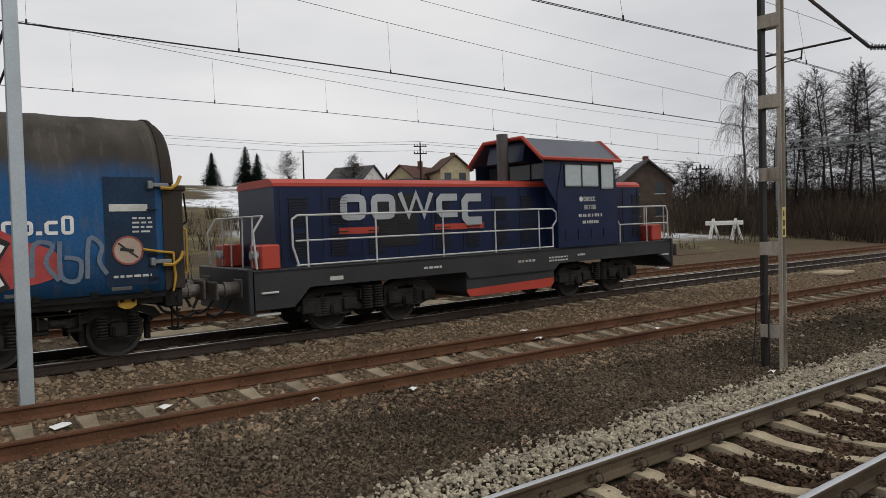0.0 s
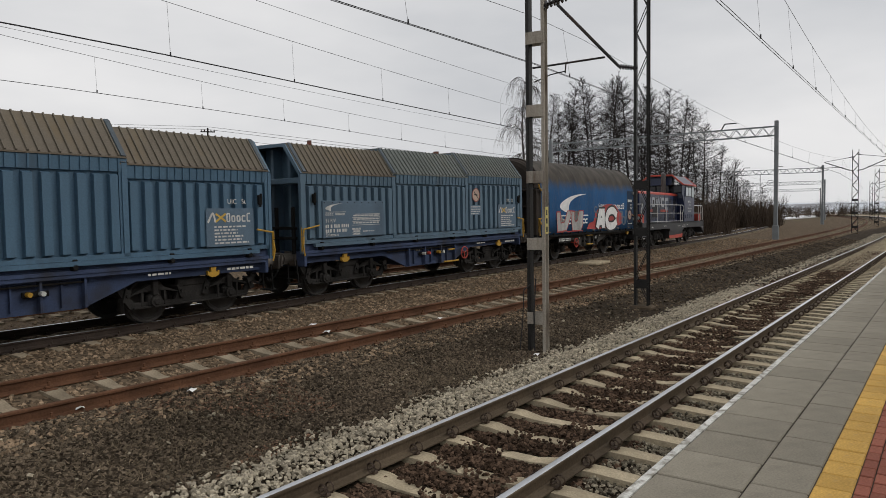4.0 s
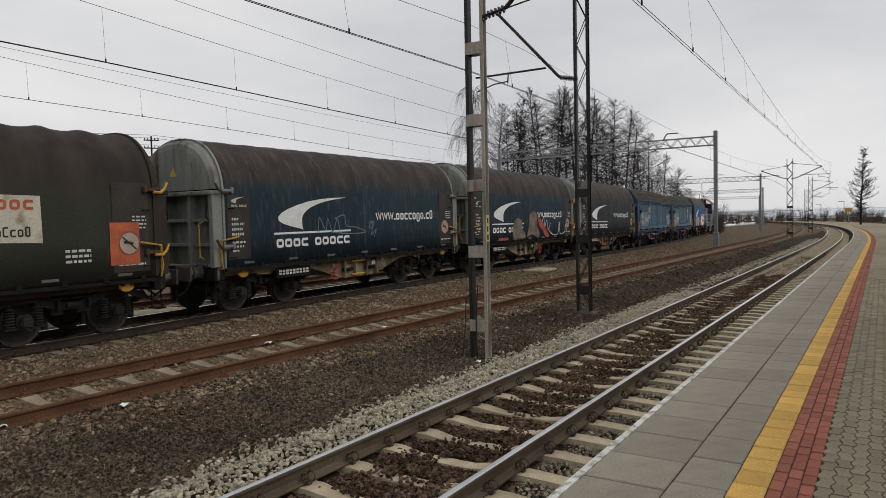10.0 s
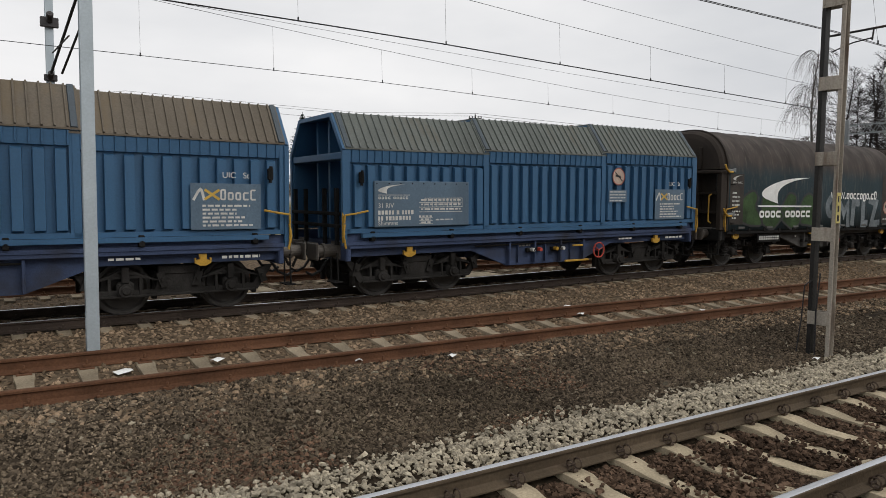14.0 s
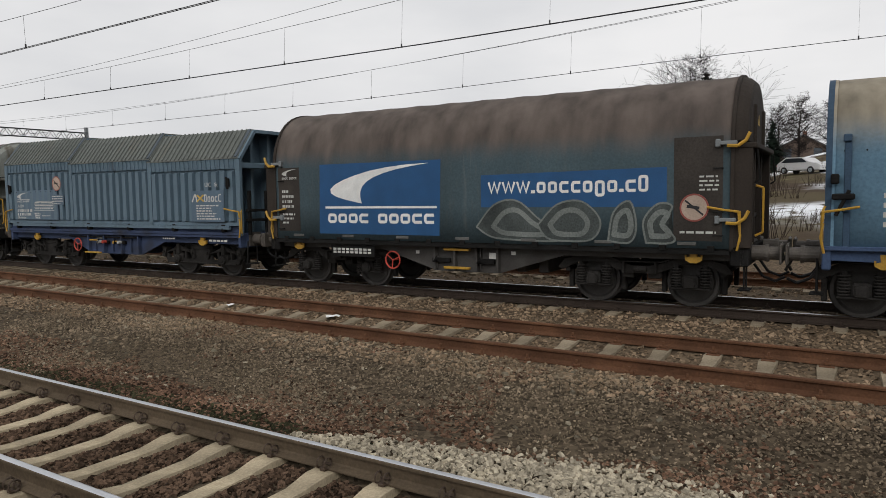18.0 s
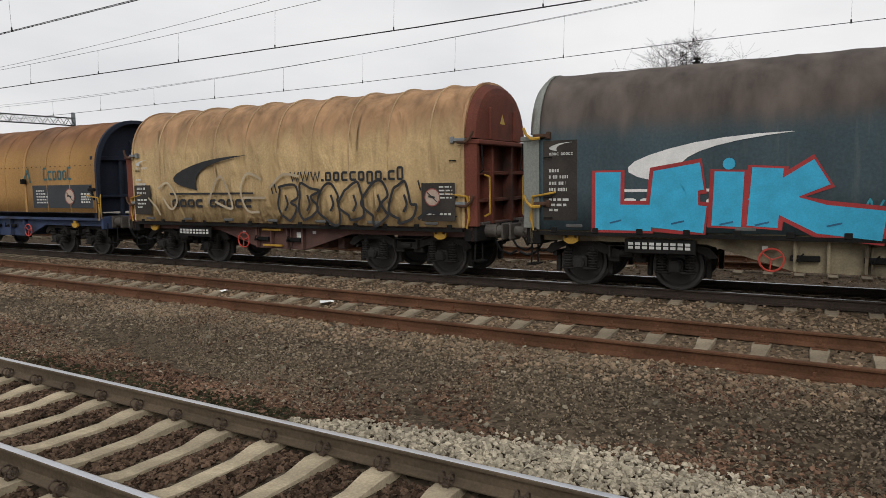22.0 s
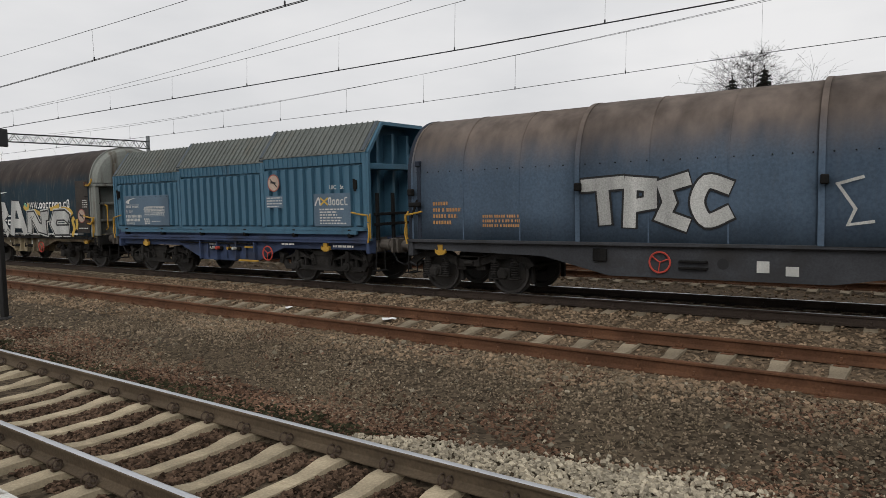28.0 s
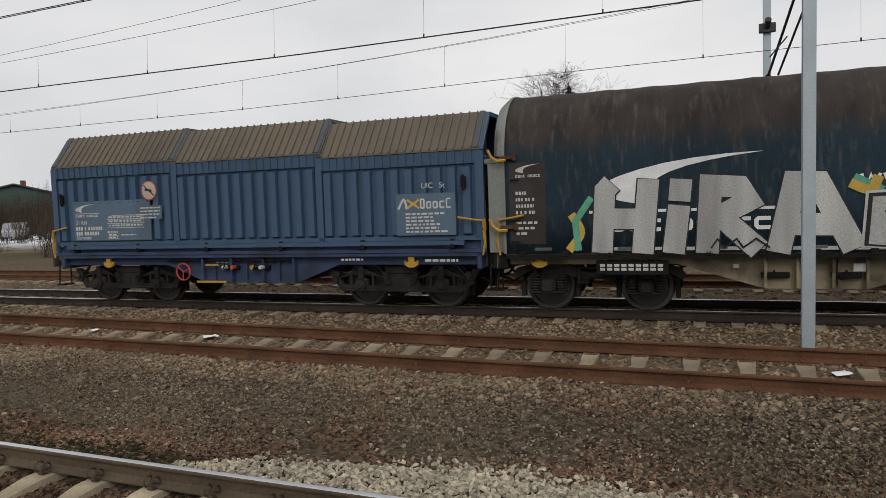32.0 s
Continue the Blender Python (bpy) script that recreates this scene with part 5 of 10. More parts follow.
    bbox(bm, hx * 0.55 - 0.4, hx * 0.55 + 0.4, -1.34, -1.28, 0.5, 0.55, 0.01)
    rod(bm, (hx * 0.55 - 0.15, -1.3, 0.9), (hx * 0.55 + 0.2, -1.3, 0.9), 0.022, 6)
    part("step", fix(bm), M["yellow"], root, "yellow step")
    rod_bm = bmesh.new()
    rod(rod_bm, (-2.2, -1.28, 1.0), (1.2, -1.28, 1.0), 0.02, 6)
    part("brake_rod", rod_bm, M["under"], root)
    y = SIDE - 0.022
    bl2 = colored("lighter_blue_plate", (0.088, 0.135, 0.185), rough=0.6, dirt=(0.06, 0.09, 0.115), dirt_at=0.58, streak=True)
    bm = bmesh.new()
    bbox(bm, -L + 0.62, -L + 2.98, y + 0.002, y + 0.05, 1.5, 2.45, 0.012)
    plate = part("data_plate", fix(bm), bl2, root, "riveted blue data plate")
    for i in range(9):
        bm = bmesh.new()
        rod(bm, (-L + 0.68 + i * 0.28, y + 0.004, 2.4), (-L + 0.68 + i * 0.28, y - 0.006, 2.4), 0.014, 6)
        part("rivet", fix(bm), M["under"], plate)
    px = -L + 0.7
    painted("plate_writing", root, M["offwhite"], lambda bm: (swoosh(bm, px, 2.19, 0.62, 0.19, y - 0.004), sheet(bm, rect(px, px + 0.75, 2.155, 2.168), y - 0.004), word_bars(bm, px, px + 0.72, 2.075, 0.055, "cccc ccccc", y - 0.004), small_bars(bm, px, 1.845, (0.85, 0.78), 0.12, 0.085, y - 0.004, rng)))
    letters("31 RIV", 0.135, M["offwhite"], root, px, y - 0.004, 1.9)
    letters("Shimmns", 0.13, M["offwhite"], root, px, y - 0.004, 1.54)
    def table(bm):
        x, wd = px + 0.98, 1.12
        for z in (2.09, 2.0, 1.9, 1.8):
            sheet(bm, rect(x + (0.14 if z > 2.05 else 0.0), x + wd, z, z + 0.012), y - 0.004)
        for q in range(11):
            sheet(bm, rect(x + 0.14 + q * 0.097, x + 0.148 + q * 0.097, 1.9, 2.1), y - 0.0045)
        for z in (2.025, 1.93, 1.83):
            small_bars(bm, x + 0.05, z + 0.05, (wd - 0.1,), 0.1, 0.035, y - 0.005, rng)
        small_bars(bm, x, 1.73, (0.32,), 0.08, 0.035, y - 0.004, rng)
        for z in (1.55, 1.615, 1.68):
            sheet(bm, rect(x, x + 0.34, z, z + 0.01), y - 0.004)
        small_bars(bm, x + 0.04, 1.665, (0.26, 0.26), 0.065, 0.035, y - 0.005, rng)
        small_bars(bm, x + 0.42, 1.65, (0.45,), 0.065, 0.03, y - 0.004, rng)
    painted("plate_writing", root, M["offwhite"], table)
    bx = (-L + 3.0, L - 3.2)[seed % 2]
    warning_disc(root, bx, 2.64, 0.23, y)
    painted("data_plate", root, bl2, lambda bm: sheet(bm, rect(bx - 0.33, bx + 0.33, 1.98, 2.3), y))
    painted("plate_writing", root, M["offwhite"], lambda bm: small_bars(bm, bx - 0.3, 2.26, (0.58, 0.58, 0.58, 0.45), 0.075, 0.03, y - 0.004, rng))
    painted("data_plate", root, bl2, lambda bm: sheet(bm, rect(L - 1.75, L - 0.5, 1.5, 2.32), y))
    painted("company_sign", root, M["offwhite"], lambda bm: (ribbon(bm, curl([(L - 1.7, 2.03), (L - 1.58, 2.21), (L - 1.52, 2.03)]), 0.045, y - 0.004), word_bars(bm, L - 1.25, L - 0.58, 2.02, 0.2, "axxxa", y - 0.004)))
    painted("company_sign", root, M["gold"], lambda bm: (ribbon(bm, [(L - 1.5, 2.04), (L - 1.26, 2.2)], 0.045, y - 0.006), ribbon(bm, [(L - 1.5, 2.2), (L - 1.26, 2.04)], 0.045, y - 0.008)))
    painted("plate_writing", root, M["offwhite"], lambda bm: small_bars(bm, L - 1.55, 1.94, (0.85, 0.6, 0.6, 0.75, 0.7, 0.9), 0.07, 0.035, y - 0.004, rng))
    letters("UIC   St", 0.15, M["offwhite"], root, L - 1.2, y - 0.004, 2.42)
    painted("plate_writing", root, M["offwhite"], lambda bm: (small_bars(bm, -0.9, 0.98, (0.4,), 0.08, 0.04, -1.215, rng), small_bars(bm, 2.4, 1.04, (0.5,), 0.08, 0.04, -1.375, rng), small_bars(bm, L - 1.2, 1.02, (0.7,), 0.08, 0.05, -1.375, rng)))
    return root


# ---- wagons with three smooth steel hoods ----
def smooth_wagon(label, skin, frame, inside, half=7.0, seed=0, plates=None, foot=1.2):
    root = thing("telescopic_hood_wagon", label, "freight wagon", group="wagons of the train")
    rng = random.Random(seed)
    L = half - 0.66
    d = 2 * L / 3
    for k in range(3):
        g = (0.0, 0.045, 0.09)[k]
        x0, x1 = -L + k * d - (0.12 if k else 0), -L + (k + 1) * d
        sec = arch(half=1.34 + g, foot=foot, knee=2.5, top=3.98 + g, flat=2.2)
        hood_skin(root, x0, x1, sec, skin, 0, 1, 0, "hood", seed)
        bm = bmesh.new()
        for i in range(4):
            x = (x0 + 0.03, x0 + d * 0.34, x0 + d * 0.67, x1 - 0.03)[i]
            t = 0.05 if i in (0, 3) else 0.014
            out = [(yy * 1.008, zz + (0.01 if zz > 2 else 0)) for yy, zz in sec]
            rows = [[bm.verts.new((x + dx, yy, zz)) for yy, zz in s2] for s2, dx in ((out, -t), (out, t), (sec, t), (sec, -t))]
            for a, b in zip(rows, rows[1:] + rows[:1]):
                for q in range(len(sec) - 1):
                    bm.faces.new((a[q], a[q + 1], b[q + 1], b[q]))
        part("hood_seam", fix(bm), skin, root)
        bm = bmesh.new()
        bbox(bm, x0 + 0.02, x0 + 0.14, -1.5 - g, -1.36 - g, 2.2, 2.36, 0.02)
        part("hood_lock", fix(bm), M["under"], root)
        bm = bmesh.new()
        for i in range(14):
            x = x0 + 0.2 + i * (d - 0.3) / 13
            rod(bm, (x, -1.335 - g, 2.72), (x, -1.352 - g, 2.72), 0.014, 5)
        part("rivets", fix(bm), M["under"], root)["kind"] = "stuff"
    for e in (-1, 1):
        sec = arch(half=1.34 + (0.09 if e > 0 else 0), foot=foot, knee=2.5, top=3.98 + (0.09 if e > 0 else 0), flat=2.2)
        end_wall(root, e * (L - 0.3), e, sec, inside)
        end_hoop(root, e * (L + 0.01), e, sec, inside, 0.09)
        yellow_grips(root, e * (L + 0.05), e)
        bm = bmesh.new()
        bbox(bm, e * (L - 0.2) - 0.16, e * (L - 0.2) + 0.16, -1.5, -1.4, 1.95, 2.05, 0.02)
        rod(bm, (e * (L - 0.28), -1.46, 2.1), (e * (L - 0.1), -1.46, 1.7), 0.03, 6)
        part("hood_latch", fix(bm), M["under"], root)
    if half > 6.5:
        bm = bmesh.new()
        for s in (-1, 1):
            y0, y1 = sorted((s * 1.12, s * 1.32))
            prism(bm, [(-L, 0.98), (-3.0, 0.9), (-1.6, 0.56), (2.2, 0.56), (4.2, 0.9), (L, 0.98), (L, 1.2), (-L, 1.2)], y0, y1)
        bbox(bm, -L - 0.08, L + 0.08, -1.42, 1.42, 1.14, 1.21, 0.01)
        bbox(bm, -L - 0.08, -L + 0.05, -1.38, 1.38, 0.82, 1.2, 0.02)
        bbox(bm, L - 0.05, L + 0.08, -1.38, 1.38, 0.82, 1.2, 0.02)
        part("underframe", fix(bm), frame, root)
        running_gear(root, half, 4.95, "coil", 5.55)
        handwheel(root, -0.6, 0.85, -1.36)
        painted("data_plate", root, M["offwhite"], lambda bm: (sheet(bm, rect(1.05, 1.25, 0.72, 0.92), -1.33), sheet(bm, rect(1.5, 1.7, 0.68, 0.84), -1.33)))
        painted("vent_hole", root, M["black"], lambda bm: disc(bm, 0.5, 0.85, 0.1, -1.326, 12))
        bm = bmesh.new()
        for z in (0.74, 0.86):
            bbox(bm, -0.25, 0.25, -1.4, -1.32, z, z + 0.04, 0.008)
        bbox(bm, -1.9, -1.62, -1.38, -1.32, 0.84, 1.08, 0.01)
        part("bracket", fix(bm), M["under"], root)
    else:
        fish_belly(root, half, frame, 0.52, 1.25, 2.15)
        running_gear(root, half, 3.6, "coil", 4.0)
        handwheel(root, 1.45, 0.72)
        brake_bits(root, (0.45, -0.45), 0.85)
        bm = bmesh.new()
        bbox(bm, -1.5, -0.7, -1.34, -1.28, 0.55, 0.6, 0.01)
        bbox(bm, -0.8, -0.55, -1.34, -1.28, 0.98, 1.02, 0.01)
        part("step", fix(bm), M["yellow"], root)
    return root


# ---- the locomotive ----
def locomotive():
    root = thing("locomotive", "dark blue diesel shunting locomotive with red roof edges, pulling the train", "locomotive", group="the train")
    navy = colored("navy_paint", (0.009, 0.017, 0.052), rough=0.32, var=0.18, bump=0.03, dirt=(0.016, 0.021, 0.04), dirt_at=0.62)
    grey = colored("anthracite_paint", (0.026, 0.027, 0.029), rough=0.5, var=0.25, bump=0.08, dirt=(0.06, 0.05, 0.04), dirt_at=0.62)
    redo = colored("signal_red_paint", (0.40, 0.052, 0.032), rough=0.45, var=0.15, bump=0.03)
    silver = colored("handrail_paint", (0.48, 0.48, 0.47), rough=0.45, var=0.12, bump=0.0)
    roofg = colored("cab_roof_grey", (0.075, 0.083, 0.105), rough=0.4, var=0.15, bump=0.03)
    pale = colored("pale_grey_sign", (0.36, 0.38, 0.40), rough=0.5, var=0.08, bump=0.0)
    # frame
    bm = bmesh.new()
    for s in (-1, 1):
        y0, y1 = sorted((s * 1.25, s * 1.33))
        prism(bm, [(-6.55, 0.62), (-5.75, 0.62), (-5.4, 0.98), (-1.4, 0.98), (-1.3, 0.82), (1.6, 0.82), (1.8, 0.98), (6.2, 0.98), (6.7, 0.68), (6.75, 0.68), (6.75, 1.36), (-6.55, 1.36)], y0, y1)
    bbox(bm, -6.55, 6.75, -1.33, 1.33, 1.3, 1.37, 0.01)
    part("main_frame", fix(bm), grey, root)
    for e, x in ((-1, -6.58), (1, 6.72)):
        bm = bmesh.new()
        bbox(bm, min(x, x + e * 0.1), max(x, x + e * 0.1), -1.36, 1.36, 0.55, 1.42, 0.02)
        part("buffer_beam", fix(bm), grey, root)
        for y in (-0.875, 0.875):
            shared("buffer", BUFFER, root, pose(x + e * 0.08, y, 1.04, 0, 0, 0 if e > 0 else 180))
        shared("coupling", COUPLING, root, pose(x + e * 0.08, 0, 1.0, 0, 0, 0 if e > 0 else 180))
        for y in (-0.5, 0.38):
            shared("brake_hose", HOSE, root, pose(x + e * 0.08, y, 1.0, 0, 0, 0 if e > 0 else 180))
        for s in (-1, 1):
            bm = bmesh.new()
            bbox(bm, min(x - e * 0.55, x - e * 0.05), max(x - e * 0.55, x - e * 0.05), s * 1.2 - 0.12, s * 1.2 + 0.12, 0.5, 0.54, 0.01)
            part("step", fix(bm), silver, root)
            bm = bmesh.new()
            bbox(bm, min(x - e * 0.5, x - e * 0.15), max(x - e * 0.5, x - e * 0.15), s * 1.3 - 0.08, s * 1.3 + 0.06, 0.92, 0.96, 0.01)
            part("step", fix(bm), silver, root)
    bm = bmesh.new()
    prism(bm, [(-1.25, 0.38), (1.5, 0.38), (1.62, 0.5), (1.62, 0.96), (-1.35, 0.96), (-1.35, 0.5)], -1.28, 1.28)
    part("fuel_tank", fix(bm), grey, root)
    painted("tank_stripe", root, redo, lambda bm: sheet(bm, [(-1.25, 0.385), (1.5, 0.385), (1.6, 0.5), (1.6, 0.62), (-1.34, 0.56), (-1.34, 0.5)], -1.284))
    for x in (-3.85, 3.6):
        b = bogie(root, x, "coil")
        bm = bmesh.new()
        for s in (-1, 1):
            y0, y1 = sorted((s * 1.0, s * 1.1))
            prism(bm, [(-1.75, 0.5), (-1.6, 0.72), (-0.45, 0.72), (-0.3, 0.52), (0.3, 0.52), (0.45, 0.72), (1.6, 0.72), (1.75, 0.5), (1.3, 0.34), (0.6, 0.34), (0.35, 0.4), (-0.35, 0.4), (-0.6, 0.34), (-1.3, 0.34)], y0, y1)
            for dx in (-0.2, 0.06):
                for k in range(9):
                    torus(bm, Matrix.Translation((dx + 0.07, s * 1.13, 0.42 + k * 0.055)), 0.1, 0.024, 10, 5)
            for dx in (-1.5, 1.5, -0.55, 0.55):
                bbox(bm, dx - 0.16, dx + 0.16, s * 1.12 - 0.05, s * 1.12 + 0.06, 0.42, 0.66, 0.02)
        fr = part("bogie_side", fix(bm), M["bogie"], b)
    # hoods
    hw = 0.92
    for x0, x1, top, nm in ((-5.9, 1.85, 3.12, "long_hood"), (4.2, 5.8, 3.12, "short_hood")):
        bm = bmesh.new()
        sec = [(-hw, 1.38), (-hw, top - 0.08), (-hw + 0.14, top), (hw - 0.14, top), (hw, top - 0.08), (hw, 1.38)]
        along(bm, sec, x0, x1)
        ob = part(nm, fix(bm), navy, root)
        bm = bmesh.new()
        along(bm, [(-hw - 0.012, top - 0.13), (-hw - 0.012, top - 0.06), (-hw + 0.14, top + 0.03), (hw - 0.14, top + 0.03), (hw + 0.012, top - 0.06), (hw + 0.012, top - 0.13)], x0 - 0.02, x1 + 0.015)
        part("hood_edge_trim", fix(bm), redo, ob, "red roof edge trim")
        n = 8 if nm == "long_hood" else 2
        for k in range(n + 1):
            bm = bmesh.new()
            x = x0 + 0.12 + k * (x1 - x0 - 0.24) / n
            box(bm, x - 0.008, x + 0.008, -hw - 0.012, -hw, 1.45, top - 0.16)
            part("door_seam", fix(bm), M["black"], ob)
        k = 0
        x = x0 + 0.3
        while x < x1 - 0.35:
            for z0, z1 in ((1.55, 2.1), (2.2, 2.85)):
                if nm == "long_hood" and (k in (3,) or (k in (2, 5) and z0 > 2)):
                    continue
                bm = bmesh.new()
                for q in range(int((z1 - z0) / 0.06)):
                    z = z0 + q * 0.06
                    box(bm, x, x + 0.42, -hw - 0.03, -hw + 0.005, z, z + 0.022, None)
                part("louvre", fix(bm), M["black"], ob)
            x += 0.92
            k += 1
    bm = bmesh.new()
    for q in range(16):
        box(bm, -3.48, -2.46, -hw - 0.02, -hw - 0.004, 1.68 + q * 0.07, 1.705 + q * 0.07)
    box(bm, -3.5, -2.44, -hw - 0.006, -hw, 1.66, 2.82)
    part("radiator_grille", fix(bm), M["black"], root)
    painted("company_sign", root, pale, lambda bm: word_bars(bm, -4.5, -0.45, 2.27, 0.75, "xxwxp", -hw - 0.03, 0.16), "pale grey company sign in heavy plain blocks")
    painted("sign_underline", root, redo, lambda bm: (sheet(bm, rect(-4.48, -3.5, 1.98, 2.12), -hw - 0.016), sheet(bm, rect(-1.95, -0.45, 1.98, 2.12), -hw - 0.016)))
    # cab
    cw = 1.36
    bm = bmesh.new()
    prism(bm, [(1.75, 1.37), (4.2, 1.37), (4.2, 2.85), (4.05, 3.72), (2.0, 3.72), (1.75, 2.85)], -cw, cw)
    cab = part("cab", fix(bm), navy, root)
    for y in (-cw + 0.02, cw - 0.06):
        bm = bmesh.new()
        prism(bm, [(1.76, 2.5), (1.3, 3.1), (1.3, 3.72), (2.0, 3.72)], y, y + 0.04)
        part("cab_side_wing", fix(bm), navy, cab)
    prof = [(-1.43, 3.7), (-0.76, 4.28), (0.76, 4.28), (1.43, 3.7)]
    bm = bmesh.new()
    along(bm, prof + [(y * 0.95, z - 0.05) for y, z in prof[::-1]], 1.16, 4.24)
    part("cab_roof", fix(bm), roofg, cab)
    for x in (1.14, 4.26):
        bm = bmesh.new()
        for (ya, za), (yb, zb) in zip(prof, prof[1:]):
            rod(bm, (x, ya, za), (x, yb, zb), 0.052, 6)
        part("roof_trim", fix(bm), redo, cab, "red roof trim")
    for s in (-1, 1):
        bm = bmesh.new()
        rod(bm, (1.12, s * 1.44, 3.69), (4.28, s * 1.44, 3.69), 0.052, 6)
        part("roof_trim", fix(bm), redo, cab, "red roof trim")
    dark_glass = colored("dark_glazing", (0.03, 0.035, 0.04), rough=0.1, var=0.1, bump=0.0)
    for y0, y1 in ((-1.25, -0.45), (-0.4, 0.4), (0.45, 1.25)):
        bm = bmesh.new()
        bbox(bm, 1.73, 1.77, y0, y1, 3.2, 3.66, 0.02)
        part("rear_window", fix(bm), dark_glass, cab)
    bm = bmesh.new()
    prism(bm, [(1.18, 3.68), (1.3, 3.66), (1.9, 3.66), (1.9, 4.2), (1.3, 4.2)], -0.7, 0.7)
    part("rear_gable", fix(bm), navy, cab)
    for x0, x1, z0, z1 in ((2.05, 2.68, 2.98, 3.55), (2.72, 3.38, 2.98, 3.55), (3.5, 4.02, 2.92, 3.6)):
        bm = bmesh.new()
        bbox(bm, x0, x1, -cw - 0.02, -cw + 0.01, z0, z1, 0.03)
        w = part("side_window", fix(bm), M["glass"], cab)
        bm = bmesh.new()
        for a0, a1, b0, b1 in ((x0 - 0.03, x1 + 0.03, z0 - 0.03, z0), (x0 - 0.03, x1 + 0.03, z1, z1 + 0.03), (x0 - 0.03, x0, z0, z1), (x1, x1 + 0.03, z0, z1)):
            box(bm, a0, a1, -cw - 0.025, -cw + 0.005, b0, b1)
        part("window_frame", fix(bm), M["black"], w)
    painted("cab_writing", cab, M["offwhite"], lambda bm: (word_bars(bm, 2.75, 3.25, 2.58, 0.12, "ccccc", -cw - 0.008), word_bars(bm, 2.78, 3.25, 2.36, 0.12, "caacccc", -cw - 0.008), small_bars(bm, 2.55, 2.24, (0.95,), 0.1, 0.08, -cw - 0.008, random.Random(3)), small_bars(bm, 2.7, 2.06, (0.65,), 0.1, 0.08, -cw - 0.008, random.Random(4))))
    painted("cab_mark", cab, M["offwhite"], lambda bm: disc(bm, 2.66, 2.64, 0.07, -cw - 0.008, 12))
    bm = bmesh.new()
    for q in range(4):
        box(bm, 2.0 + 0.52 * q, 2.42 + 0.52 * q, -cw - 0.015, -cw, 1.58, 1.84)
    part("vent_panel", fix(bm), navy, cab)
    bm = bmesh.new()
    rod(bm, (0.85, -0.3, 3.1), (0.85, -0.3, 4.40), 0.15, 16)
    part("exhaust_stack", fix(bm), colored("sooty_exhaust", (0.09, 0.085, 0.08), rough=0.5, metal=0.3), root, "sooty steel exhaust stack")
    # railings
    def railing(name, pts, zs, x0, x1, posts):
        bm = bmesh.new()
        poly_rod(bm, pts, 0.022, 6)
        for z in zs:
            rod(bm, (x0, -1.3, z), (x1, -1.3, z), 0.018, 6)
        for x in posts:
            rod(bm, (x, -1.3, 1.36), (x, -1.3, 2.38), 0.02, 6)
        return part(name, fix(bm), silver, root, "thin pale grey handrail")
    railing("handrail", [(-5.6, -1.3, 1.4), (-5.72, -1.3, 1.8), (-5.72, -1.3, 2.32), (-5.6, -1.3, 2.4), (1.6, -1.3, 2.4), (1.75, -1.3, 2.3), (1.75, -1.3, 2.1), (1.6, -1.3, 1.95), (1.6, -1.3, 1.4)], (1.9, 1.42), -5.65, 1.6, (-5.4, -3.8, -2.0, -0.4, 1.1))
    railing("handrail", [(4.35, -1.3, 1.4), (4.35, -1.3, 1.9), (4.2, -1.3, 2.1), (4.2, -1.3, 2.4), (6.55, -1.3, 2.4), (6.65, -1.3, 2.25), (6.65, -1.3, 1.4)], (1.9,), 4.35, 6.6, (5.6,))
    bm = bmesh.new()
    poly_rod(bm, [(-6.45, -1.25, 1.4), (-6.5, -1.25, 2.1), (-6.3, -1.25, 2.4), (-6.3, 1.25, 2.4), (-6.5, 1.25, 2.1), (-6.45, 1.25, 1.4)], 0.022, 6)
    for y in (-0.8, -0.3, 0.3, 0.8):
        rod(bm, (-6.35, y, 1.4), (-6.32, y, 2.4), 0.018, 6)
    part("end_handrail", fix(bm), silver, root)
    for s in (-1, 1):
        bm = bmesh.new()
        poly_rod(bm, [(6.6, s * 1.2, 1.4), (6.6, s * 1.2, 2.4), (6.6, s * 0.5, 2.4), (6.6, s * 0.5, 1.4)], 0.02, 6)
        part("end_handrail", fix(bm), silver, root)
    for x0, x1 in ((-6.35, -5.95), (5.95, 6.45)):
        for y in (-0.95, 0.95):
            bm = bmesh.new()
            bbox(bm, x0, x1, y - 0.28, y + 0.28, 1.37, 1.85, 0.03)
            part("sand_box", fix(bm), redo, root, "red sand box")
    for y in (-0.95, 0.95):
        for dy in (-0.11, 0.11):
            bm = bmesh.new()
            rod(bm, (-6.4, y + dy, 1.65), (-6.34, y + dy, 1.65), 0.085, 14)
            part("headlamp", fix(bm), M["glass"], root)
    for x in (-1.0, -2.3, -3.9):
        bm = bmesh.new()
        bbox(bm, x - 0.3, x + 0.3, -0.5, 0.5, 3.13, 3.2, 0.02)
        part("roof_hatch", fix(bm), navy, root)
    painted("frame_plate", root, M["offwhite"], lambda bm: (sheet(bm, rect(-4.95, -4.65, 1.07, 1.15), -1.334), small_bars(bm, -2.6, 1.18, (0.5,), 0.1, 0.05, -1.334, random.Random(5)), small_bars(bm, 0.3, 1.14, (0.6,), 0.1, 0.06, -1.334, random.Random(6)), small_bars(bm, 1.4, 1.16, (0.7, 0.7), 0.08, 0.04, -1.334, random.Random(7)), small_bars(bm, 2.5, 1.18, (0.3,), 0.1, 0.05, -1.334, random.Random(8))))
    return root


